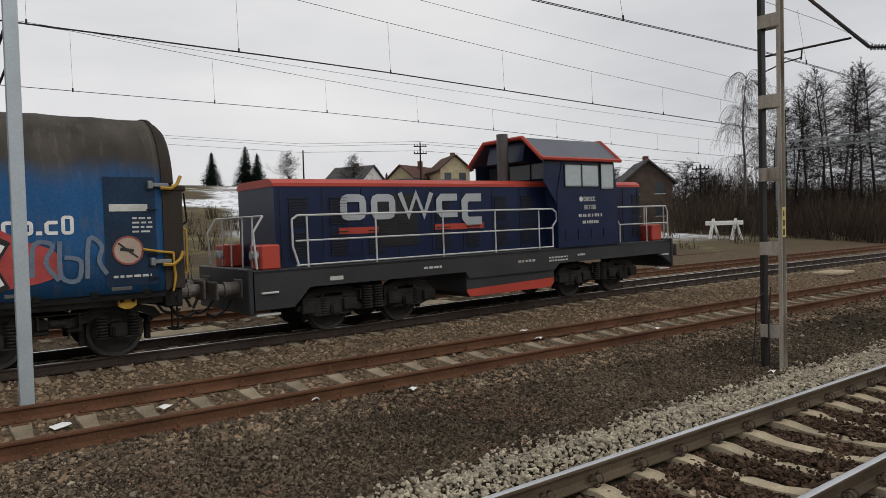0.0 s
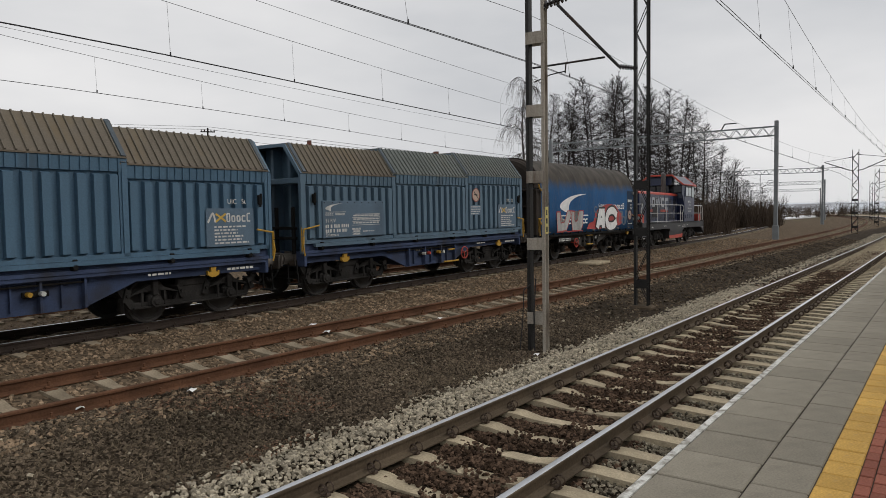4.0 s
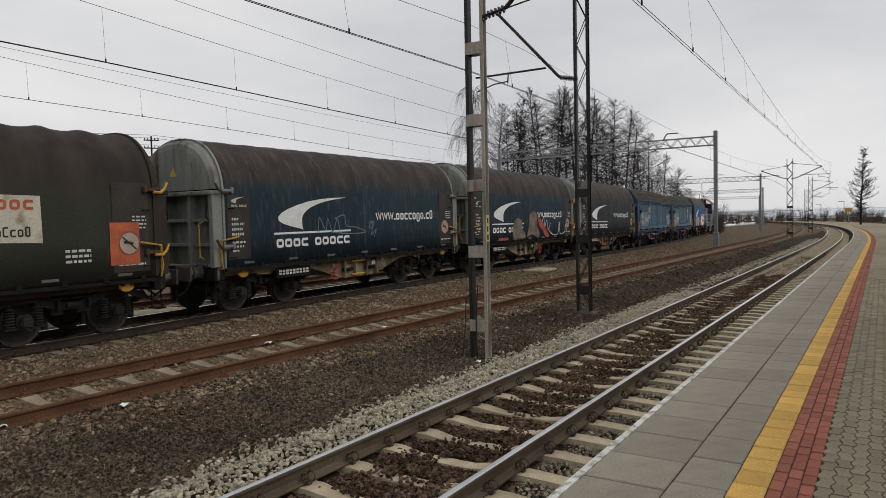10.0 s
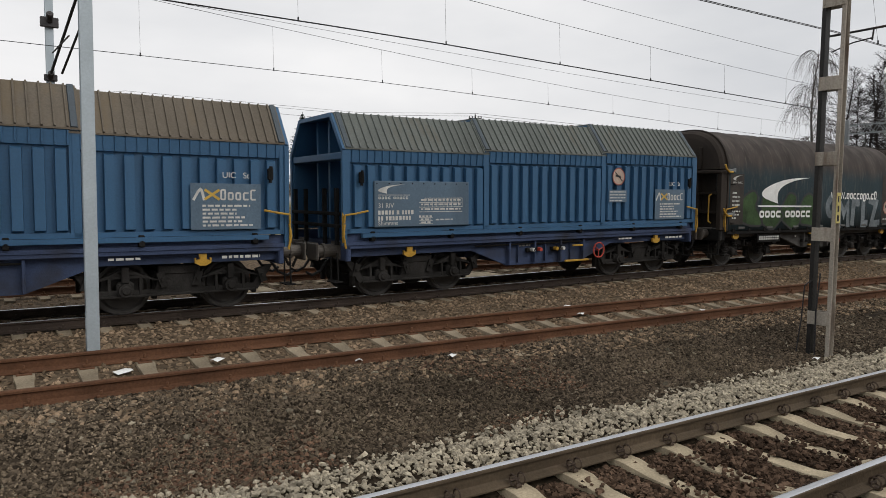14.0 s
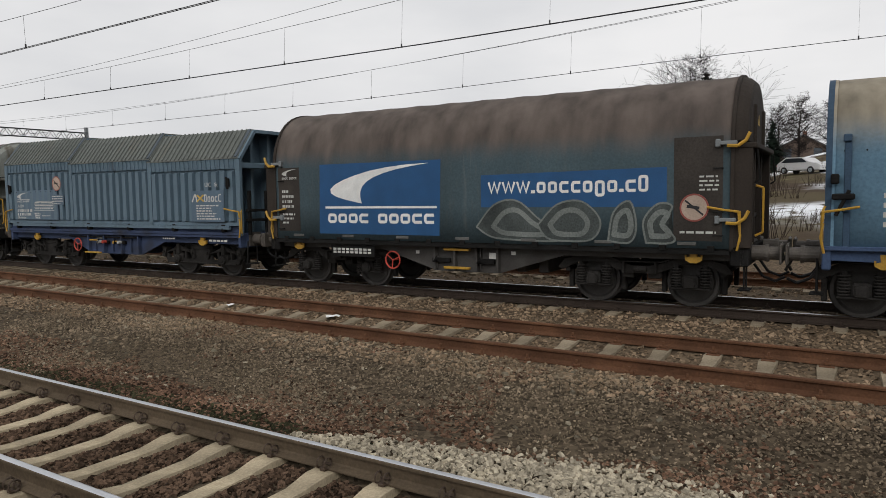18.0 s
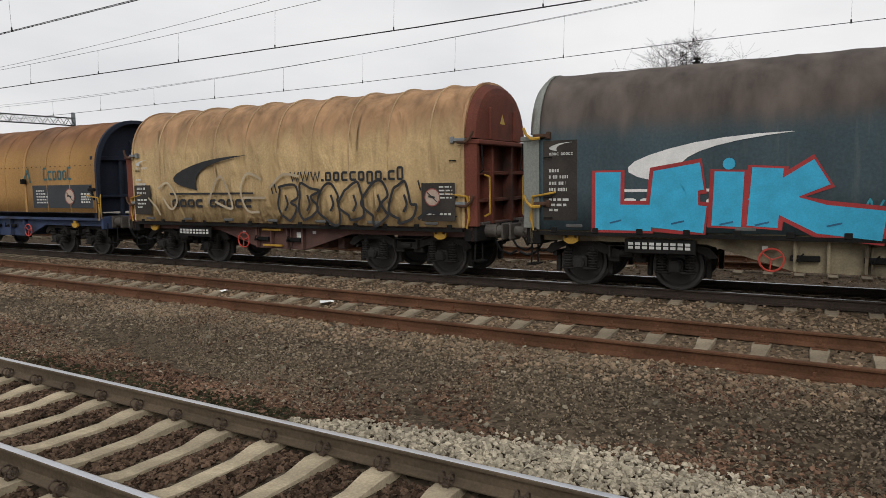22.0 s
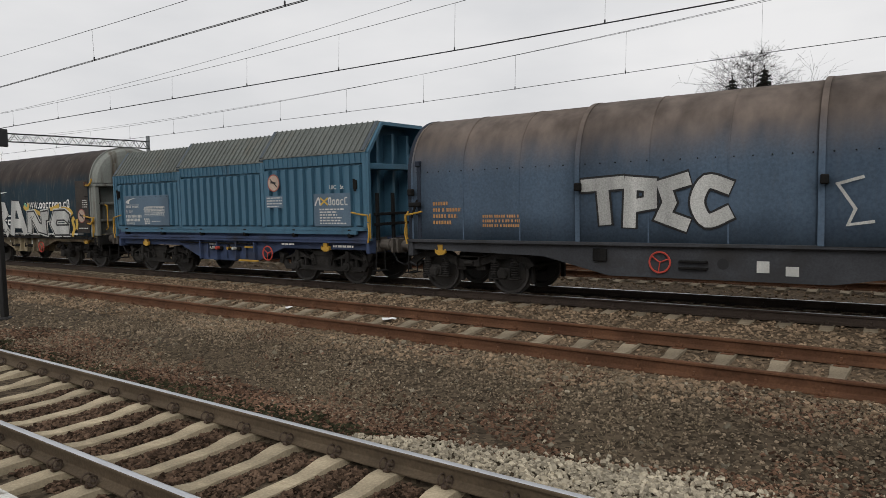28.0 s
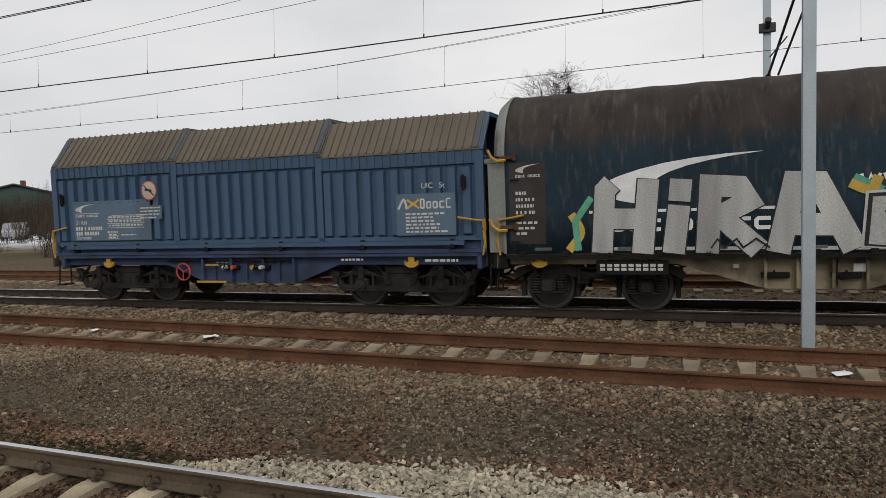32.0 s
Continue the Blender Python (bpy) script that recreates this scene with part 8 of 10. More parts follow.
gantry(59.4, 11.35, 31.0, 9.1, 7.95, "galvanised lattice portal over the far tracks")
gantry(122, 16.6, 34.0, 9.0, 7.9, "galvanised lattice portal over the far tracks")
gantry(176, 23.5, 42.0, 8.8, 7.8, "galvanised lattice portal over the far tracks")
gantry(235, 32.5, 52.0, 8.6, 7.7, "galvanised lattice portal over the far tracks")
gantry(-65.7, 10.5, 40.0, 9.0, 7.75, "dark lattice portal over the tracks")


def tube_line(bm, pts, r, n=4):
    rings = []
    for i, p in enumerate(pts):
        d = (Vector(pts[min(i + 1, len(pts) - 1)]) - Vector(pts[max(i - 1, 0)])).normalized()
        u = d.cross(Vector((0, 0, 1))).normalized()
        w = u.cross(d)
        rings.append([bm.verts.new(Vector(p) + (u * math.cos(2 * math.pi * k / n) + w * math.sin(2 * math.pi * k / n)) * r) for k in range(n)])
    for a, b in zip(rings, rings[1:]):
        for k in range(n):
            bm.faces.new((a[k], a[(k + 1) % n], b[(k + 1) % n], b[k]))


def between_points(pts, x):
    for (a, p), (b, q) in zip(pts, pts[1:]):
        if x <= b:
            return p + (q - p) * max(0.0, x - a) / (b - a)
    return pts[-1][1]


def overhead(k, contact, carrier, sags, supports, label, twin=0.0, stagger=0.2, dx=3.4, phase=0.0):
    """contact: rows of x and height; sags: the carrier's dip in each span."""
    root = thing("overhead_line", label, "overhead line", group="overhead lines")
    x0, x1 = supports[0], supports[-1]

    def wire_y(x):
        for i, (a, b) in enumerate(zip(supports, supports[1:])):
            if a <= x <= b:
                t = (x - a) / (b - a)
                s = stagger if i % 2 else -stagger
                ya, yb = line(k, a) + s, line(k, b) - s
                return ya + (yb - ya) * t
        return line(k, x)

    def carrier_z(x):
        for a, b, sag in zip(supports, supports[1:], sags):
            if a <= x <= b:
                t = (x - a) / (b - a)
                i = supports.index(a)
                return carrier[i] + (carrier[i + 1] - carrier[i]) * t - sag * 4 * t * (1 - t)
        return carrier[-1]

    def carrier_y(x):
        for a, b in zip(supports, supports[1:]):
            if a <= x <= b:
                return line(k, a) + (line(k, b) - line(k, a)) * (x - a) / (b - a)
        return line(k, x)

    def contact_z(x):
        return between_points(contact, x)

    xs = steps((x0, x1, 3.0))
    for dy in ((0.0, twin) if twin else (0.0,)):
        bm = bmesh.new()
        tube_line(bm, [(x, wire_y(x) + dy, contact_z(x)) for x in xs], 0.008)
        part("contact_wire", fix(bm), M["wire"], root)
    bm = bmesh.new()
    tube_line(bm, [(x, carrier_y(x), carrier_z(x)) for x in xs], 0.006)
    part("carrier_wire", fix(bm), M["wire"], root)
    x = x0 + phase
    while x < min(x1, 90):
        if x > -60:
            bm = bmesh.new()
            rod(bm, (x, wire_y(x), contact_z(x)), (x, carrier_y(x), carrier_z(x)), 0.0032, 4)
            rod(bm, (x, wire_y(x), contact_z(x) - 0.02), (x, wire_y(x), contact_z(x) + 0.07), 0.018, 5)
            part("dropper", bm, M["wire"], root)
        x += dx
    return root


def feeder(pts, label):
    """A plain wire: rows of x, y, z at its supports and lowest points."""
    bm = bmesh.new()
    out = []
    for (a, ya, za), (b, yb, zb) in zip(pts, pts[1:]):
        down = zb < za
        for i in range(12):
            t = i / 12
            f = 1 - (1 - t) ** 2 if down else t * t
            out.append((a + (b - a) * t, ya + (yb - ya) * t, za + (zb - za) * f))
    tube_line(bm, out + [pts[-1]], 0.005)
    return tagged(part("feeder_wire", fix(bm), M["wire"]), label, "overhead wire")


overhead(1, ((-110, 5.7), (60, 5.72), (190, 5.6)), (8, 8, 8.2, 6.75, 6.7, 6.7), (1.9, 1.9, 1.29, 0.7, 0.7), (-110, -49.6, 10.4, 70.6, 130, 190), "overhead contact line above the platform track", 0.06, 0.2, 3.9, 1.0)
overhead(2, ((-105, 5.4), (-22, 5.4), (0, 5.6), (15, 5.72), (30, 5.5), (190, 5.5)), (7.0, 7.0, 7.0, 6.9, 6.8, 6.8), (0.87, 0.87, 0.75, 0.7, 0.7), (-105, -43.7, 16.3, 75, 130, 190), "overhead contact line above the rusty track", 0.05, 0.2, 6.6, 3.0)
overhead(3, ((-120, 5.5), (-34, 5.52), (-9, 5.58), (8, 5.78), (17, 5.73), (60, 5.6), (240, 5.5)), (7.35,) * 7, (1.2, 1.22, 0.8, 1.2, 1.2, 1.2), (-120, -65.7, 1.1, 59.4, 122, 176, 235), "overhead contact line above the train", 0.05, 0.1, 3.75, 1.6)
overhead(4, ((-120, 5.1), (-31, 5.15), (-14, 5.22), (-4, 5.42), (10, 5.58), (17, 5.52), (27, 5.33), (240, 5.2)), (7.05,) * 7, (1.3, 1.3, 1.0, 1.0, 1.0, 1.0), (-120, -65.7, 1.2, 59.4, 122, 176, 235), "overhead contact line beyond the train", 0.0, 0.1, 3.4, 0.6)
feeder([(-65.7, 12.3, 7.6), (-31, 12.4, 5.86), (0.5, 12.5, 7.3), (30, 12.6, 6.58), (59.4, 12.8, 8.0)], "thin wire strung along the slim steel poles")
feeder([(-65.7, 17.2, 7.2), (-30, 17.9, 5.82), (1.2, 18.6, 7.0), (29, 19.2, 6.58), (59.4, 22, 7.9)], "thin second wire beside the far carrier wire")

# ---- tracks ----
track(1, "track_platform", "worn main track on concrete sleepers beside the platform", M["rail_side"], M["rail_shine"], M["sleeper"], (-10, 34), 0.6, clip_mesh)
track(2, "track_rusty", "disused rusty track on concrete sleepers", M["rail_rust"], M["rail_rust"], M["sleeper_grey"], (-18, 22), 0.63, bolt_mesh)
track(3, "track_train", "dark track on which the train runs", M["rail_dark"], M["rail_shine"], M["sleeper_grey"], (-14, 16), 0.63, bolt_mesh)
track(4, "track_far", "far rusty track beyond the train", M["rail_rust"], M["rail_side"], M["sleeper_grey"], (-4, 4), 0.65, bolt_mesh)
track(5, "track_siding", "far siding beyond the train", M["rail_rust"], M["rail_rust"], M["sleeper_grey"], (0, 1), 0.65, bolt_mesh, 10, 330)

# ---- platform ----
PZ = 0.20
plat = thing("platform", "low station platform of concrete slabs with yellow, red and grey paving strips", "platform", kind="structure")


def plat_y(x, off):
    return off + bend(x, 50, 800)


bm = bmesh.new()
xs = steps((-30, 48, 6), (48, 330, 8))
rows = [[bm.verts.new((x, plat_y(x, o), z)) for o, z in ((1.8, -0.3), (1.8, PZ - 0.012), (-7.5, PZ - 0.012), (-7.5, -0.3))] for x in xs]
for a, b in zip(rows, rows[1:]):
    for j in range(4):
        bm.faces.new((a[j], a[(j + 1) % 4], b[(j + 1) % 4], b[j]))
bm.faces.new(rows[0])
bm.faces.new(rows[-1])
part("platform_base", fix(bm), M["joint"], plat)
bm = bmesh.new()
for x0, x1 in zip(xs, xs[1:]):
    v = [bm.verts.new((x, plat_y(x, o), z)) for x in (x0, x1) for o, z in ((1.86, PZ - 0.1), (1.86, PZ + 0.003), (1.80, PZ + 0.003), (1.80, PZ - 0.1))]
    for j in range(4):
        bm.faces.new((v[j], v[(j + 1) % 4], v[4 + (j + 1) % 4], v[4 + j]))
part("edge_line", fix(bm), M["white_line"], plat, "worn white painted edge")


def slab_mesh(name, lx, ly, material, r=0.008, hz=0.06):
    bm = bmesh.new()
    bbox(bm, 0.008, lx - 0.008, 0.003, ly - 0.003, -hz, 0, r)
    me = bpy.data.meshes.new(name)
    fix(bm).to_mesh(me)
    bm.free()
    me.materials.append(material)
    return me


rng = random.Random(5)


def lay(name, me, xs_, off, near, spacing):
    far = []
    for x in xs_:
        h = math.atan2(bend(x + 0.5, 50, 800) - bend(x - 0.5, 50, 800), 1)
        m = pose(x, plat_y(x, off), PZ + rng.uniform(-0.004, 0.004), rng.uniform(-0.15, 0.15), 0, math.degrees(h) + rng.uniform(-0.15, 0.15))
        if near[0] < x < near[1]:
            shared(name, me, plat, m)
        else:
            far.append(m)
    if far:
        joined("far_" + name + "s", me, far, plat)


lay("concrete_slab", slab_mesh("concrete_slab", 0.62, 0.6, M["slab"]), [-29.08 + 0.62 * k for k in range(264)], 1.2, (-6.5, 30), 0.62)
lay("concrete_slab", slab_mesh("concrete_slab", 0.62, 0.375, M["slab"]), [-28.88 + 0.62 * k for k in range(264)], 0.82, (-6.5, 30), 0.62)
lay("yellow_tile", slab_mesh("yellow_tile", 0.31, 0.235, M["yellow_tile"]), [-29 + 0.31 * k for k in range(520)], 0.583, (3, 24), 0.31)
for row in range(3):
    lay("red_paver", slab_mesh("red_paver", 0.2, 0.093, M["red_paver"], 0.006), [-28.8 + 0.2 * k + row % 2 * 0.1 for k in range(770)], 0.3 + row * 0.0945, (4, 17), 0.2)
# interlocking wavy pavers: the wave of every second row is turned over, so that the rows nest
def wavy_mesh(sign):
    bm = bmesh.new()
    out = [(0, 0), (0.045, 0.016 * sign), (0.1, 0), (0.155, -0.016 * sign), (0.2, 0)]
    ring = out + [(x, y + 0.1) for x, y in out][::-1]
    a = [bm.verts.new((x * 0.94 + 0.006, y * 0.92 + 0.004, 0)) for x, y in ring]
    b = [bm.verts.new((x * 0.96 + 0.004, y * 0.94 + 0.003, -0.05)) for x, y in ring]
    bm.faces.new(a)
    for j in range(len(ring)):
        bm.faces.new((a[j], b[j], b[(j + 1) % len(ring)], a[(j + 1) % len(ring)]))
    me = bpy.data.meshes.new("wavy_paver")
    fix(bm).to_mesh(me)
    bm.free()
    me.materials.append(M["grey_paver"])
    return me


WAVY = (wavy_mesh(1), wavy_mesh(-1))
near_p, far_p = [], []
for r in range(16):
    for k in range(76, 180):
        x, y = -12.0 + k * 0.2 + (r % 2) * 0.1, 0.198 - r * 0.102
        (near_p if (r < 5 and 4.4 < x < 15) else far_p).append((r % 2, pose(x, plat_y(x, y), PZ + rng.uniform(-0.003, 0.003))))
for odd, m in near_p:
    shared("wavy_paver", WAVY[odd], plat, m)
for odd in (0, 1):
    joined("far_wavy_pavers", WAVY[odd], [m for q, m in far_p if q == odd], plat)
bm = bmesh.new()
for x0, x1 in zip(steps((29, 326, 9)), steps((29, 326, 9))[1:]):
    v = [bm.verts.new((x, plat_y(x, o), PZ - 0.006)) for x in (x0, x1) for o in (0.3, -7.4)]
    bm.faces.new((v[0], v[1], v[3], v[2]))
part("far_paving", fix(bm), M["grey_paver"], plat)
for nm, xa, xb, oa, ob_ in (("back_paving", -12.0, 29.0, -1.4, -7.45), ("side_paving", -12.0, 3.1, 0.3, -1.39), ("east_paving", 24.2, 29.0, 0.3, -1.39), ("end_paving", -30.0, -12.02, 0.3, -7.45)):
    bm = bmesh.new()
    box(bm, xa, xb, ob_, oa, PZ - 0.05, PZ - 0.002)
    part(nm, fix(bm), M["grey_paver"], plat)
# Unseen wall, added to hold back sky light from the right-hand part.
bm = bmesh.new()
box(bm, 5.0, 78.0, -8.6, -8.2, -0.3, 8.0)
tagged(part("unseen_blocker_wall", fix(bm), mat("blocker_plaster", (0.26, 0.23, 0.19), 0.9, 0, 0.2, 0.5, 20, 0.2, (0.18, 0.16, 0.13), 0.58)), "plain unseen wall added behind the platform to block sky light", "wall", kind="structure")
# strips of the far paving
for nm, o0, o1, key, xa in (("far_slab_strip", 1.79, 0.825, "slab", 134), ("far_yellow_strip", 0.82, 0.585, "yellow_tile", 130), ("far_red_strip", 0.58, 0.3, "red_paver", 124)):
    bm = bmesh.new()
    ss = steps((xa, 326, 9))
    for x0, x1 in zip(ss, ss[1:]):
        v = [bm.verts.new((x, plat_y(x, o), PZ)) for x in (x0, x1) for o in (o0, o1)]
        bm.faces.new((v[0], v[1], v[3], v[2]))
    part(nm, fix(bm), M[key], plat)

# ---- post with board ----
sp = thing("signal_post", "black sign post with a small board bearing a white cross", "sign post", pose(-15.6, 6.05, ground_z(-15.6, 6.05) - 0.03, 0, 0, -60))
bm = bmesh.new()
bbox(bm, -0.07, 0.07, -0.05, 0.05, 0, 4.05, 0.012)
bbox(bm, -0.12, 0.12, -0.12, 0.12, -0.2, 0.08, 0.03)
part("post", fix(bm), M["tar_steel"], sp)
bm = bmesh.new()
bbox(bm, -0.5, 0.5, -0.12, -0.04, 3.55, 3.92, 0.02)
part("board", fix(bm), M["black"], sp)
painted("white_cross", sp, M["white"], lambda bm: (sheet(bm, rect(-0.3, 0.3, 3.71, 3.76), -0.124), sheet(bm, rect(-0.04, 0.04, 3.6, 3.88), -0.126)))
bm = bmesh.new()
bbox(bm, -0.06, 0.06, -0.06, 0.06, 4.0, 4.2, 0.02)
part("cap", fix(bm), M["tar_steel"], sp)

# ---- buffer stop on the siding ----
bs = thing("buffer_stop", "white wooden buffer stop at the end of a siding", "buffer stop", pose(52, 31.6, ground_z(52, 31.6), 0, 0, -38))
bm = bmesh.new()
bbox(bm, -1.5, 1.5, -0.1, 0.1, 1.15, 1.5, 0.03)
part("beam", fix(bm), M["white"], bs)
for x in (-0.9, 0.9):
    bm = bmesh.new()
    prism(bm, [(x - 0.45, -0.2), (x - 0.25, -0.2), (x + 0.1, 1.7), (x - 0.05, 1.7)], -0.14, 0.14)
    prism(bm, [(x + 0.45, -0.2), (x + 0.6, -0.2), (x + 0.1, 1.4), (x - 0.02, 1.4)], -0.14, 0.14)
    part("strut", fix(bm), M["white"], bs)

# ---- litter and concrete covers ----
for x, y, w, a in ((2.3, 8.85, 0.15, 20), (3.15, 8.35, 0.1, 50), (1.2, 8.8, 0.2, 5), (4.85, 7.35, 0.1, 10), (3.7, 7.7, 0.1, 70), (8.75, 9.1, 0.12, 30), (9.8, 10.6, 0.14, 15), (11.4, 8.55, 0.1, 0), (-7.8, 8.95, 0.2, 15), (-10.36, 8.98, 0.14, 60), (9.95, 5.5, 0.09, 0)):
    bm = bmesh.new()
    n = 9
    c = bm.verts.new((0, 0, 0.03))
    v = [bm.verts.new((w * (0.55 + 0.45 * ((k * 5) % 4) / 3) * math.cos(2 * math.pi * k / n), w * 0.6 * (0.5 + 0.5 * ((k * 3) % 5) / 4) * math.sin(2 * math.pi * k / n), 0.015 * ((k * 7) % 3))) for k in range(n)]
    for k in range(n):
        bm.faces.new((c, v[k], v[(k + 1) % n]))
    ob = part("litter", bm, M["white"])
    ob.matrix_basis = pose(x, y, ground_z(x, y) + 0.045, 0, 0, a)
    tagged(ob, "crumpled white paper scrap lying on the ballast", "litter", "litter on the ballast")
for x, y in ((4.6, 16.3), (11.5, 16.5), (28, 12.6)):
    bm = bmesh.new()
    bbox(bm, -0.9, 0.9, -0.45, 0.45, 0.0, 0.12, 0.03)
    ob = part("cable_cover", fix(bm), M["sleeper"])
    ob.matrix_basis = pose(x, y, ground_z(x, y) - 0.02, 0, 0, 4)
    tagged(ob, "concrete cable duct cover beside the track", "cover")

# ---- trees ----
def limb(out, a, d, length, r, depth, rng, droop, spread):
    """Adds tapered pieces (from, to, radii) of a limb and its branches."""
    n = 3 if depth > 1 else 2
    p = Vector(a)
    for i in range(n):
        d = (d + Vector((rng.uniform(-1, 1), rng.uniform(-1, 1), rng.uniform(-0.4, 0.8) - droop * (2 if depth < 2 else 0.6))) * 0.16).normalized()
        q = p + d * length / n
        r2 = r * (1 - 0.28)
        out.append((p, q, r, r2))
        if depth > 0:
            for _ in range(2 if depth > 1 else 3):
                side = Vector((rng.uniform(-1, 1), rng.uniform(-1, 1), rng.uniform(-0.5, 0.7))).normalized()
                nd = (d * (1 - spread) + side * spread).normalized()
                limb(out, p + (q - p) * rng.uniform(0.2, 1), nd, length * rng.uniform(0.42, 0.62), r2 * 0.5, depth - 1, rng, droop, spread)
        p, r = q, r2


def tree_mesh(name, segs, sides, material, root, least):
    vs, fs = [], []
    for a, b, ra, rb in segs:
        dd = (b - a).normalized()
        u = dd.orthogonal().normalized()
        w = dd.cross(u)
        base = len(vs)
        for c, rr in ((a, ra), (b, rb)):
            rr = max(rr, least)
            vs += [c + (u * math.cos(2 * math.pi * k / sides) + w * math.sin(2 * math.pi * k / sides)) * rr for k in range(sides)]
        fs += [(base + k, base + (k + 1) % sides, base + sides + (k + 1) % sides, base + sides + k) for k in range(sides)]
    me = bpy.data.meshes.new(name)
    me.from_pydata([tuple(v) for v in vs], [], fs)
    me.materials.append(material)
    ob = new(name, me)
    ob.parent = root
    return ob


def bare_tree(seed, h, label, material, droop=0.0, spread=0.55, r=0.22, levels=12, dens=4, wide=1.0, least=0.011):
    rng = random.Random(seed)
    root = thing("bare_tree", label, "tree")
    trunk, crown = [], []
    p, d, n = Vector((0, 0, -0.3)), Vector((0, 0, 1)), levels
    for i in range(n):
        d = (d + Vector((rng.uniform(-1, 1), rng.uniform(-1, 1), 0)) * 0.05 + Vector((0, 0, 0.05))).normalized()
        q = p + d * h / n
        ra, rb = r * (1 - i / n) ** 0.8 + 0.012, r * (1 - (i + 1) / n) ** 0.8 + 0.012
        trunk.append((p, q, ra, rb))
        t = (i + 1) / n
        if t > 0.22:
            for _ in range(dens):
                a = rng.uniform(0, 6.28)
                up = rng.uniform(0.15, 0.75)
                nd = Vector((math.cos(a), math.sin(a), up)).normalized()
                reach = h * (0.30 * (1 - t) + 0.07) * rng.uniform(0.6, 1.25) * (1 if t > 0.35 else 0.5) * wide
                limb(crown, p + (q - p) * rng.random(), nd, reach, rb * 0.42, 2, rng, droop, spread)
        p = q
    tree_mesh("trunk", trunk, 7, material, root, 0.011)
    tree_mesh("crown", crown, 3, material, root, least)
    return root


def alder(seed, h, label, material):
    """Slender tree: a straight stem, level boughs along its upper part, each edged with short flat sprays of twigs."""
    rng = random.Random(seed)
    root = thing("bare_tree", label, "tree")
    trunk, crown = [], []
    p, d, n = Vector((0, 0, -0.3)), Vector((rng.uniform(-0.05, 0.05), rng.uniform(-0.05, 0.05), 1)).normalized(), 34
    wide = rng.uniform(0.9, 1.15)
    for i in range(n):
        d = (d + Vector((rng.uniform(-1, 1), rng.uniform(-1, 1), 0)) * 0.04 + Vector((0, 0, 0.04))).normalized()
        q = p + d * h / n
        trunk.append((p, q, 0.15 * (1 - i / n) ** 0.75 + 0.014, 0.15 * (1 - (i + 1) / n) ** 0.75 + 0.014))
        t = (i + 1) / n
        if t > 0.22:
            for _ in range(4 if t < 0.4 else 5):
                a = rng.uniform(0, 6.28)
                full = min(1.0, 0.45 + (t - 0.2) * 1.9) * (1 - t ** 4) ** 0.8
                reach = h * 0.19 * wide * (full + 0.1) * rng.uniform(0.5, 1.15)
                nd = Vector((math.cos(a), math.sin(a), rng.uniform(-0.05, 0.35) + 0.8 * t ** 4)).normalized()
                o = p + (q - p) * rng.random()
                for k in range(5):
                    nd = (nd + Vector((rng.uniform(-1, 1), rng.uniform(-1, 1), rng.uniform(-0.35, 0.5))) * 0.16).normalized()
                    e = o + nd * reach / 5
                    crown.append((o, e, 0.024 * (1 - k / 5.6), 0.024 * (1 - (k + 1) / 5.6)))
                    for _ in range(1 if k == 0 else 3):
                        sd = (nd * 0.8 + Vector((rng.uniform(-1, 1), rng.uniform(-1, 1), rng.uniform(-0.45, 0.5)))).normalized()
                        m = o + (e - o) * rng.random()
                        f = m + sd * reach * rng.uniform(0.14, 0.34)
                        crown.append((m, f, 0.0095, 0.008))
                        for _ in range(2):
                            g = m + (f - m) * rng.uniform(0.3, 1.0)
                            crown.append((g, g + (sd + Vector((rng.uniform(-1, 1), rng.uniform(-1, 1), rng.uniform(-0.5, 0.6)))).normalized() * reach * rng.uniform(0.08, 0.2), 0.0075, 0.006))
                    o = e
        p = q
    tree_mesh("trunk", trunk, 7, material, root, 0.014)
    tree_mesh("crown", crown, 3, material, root, 0.006)
    return root


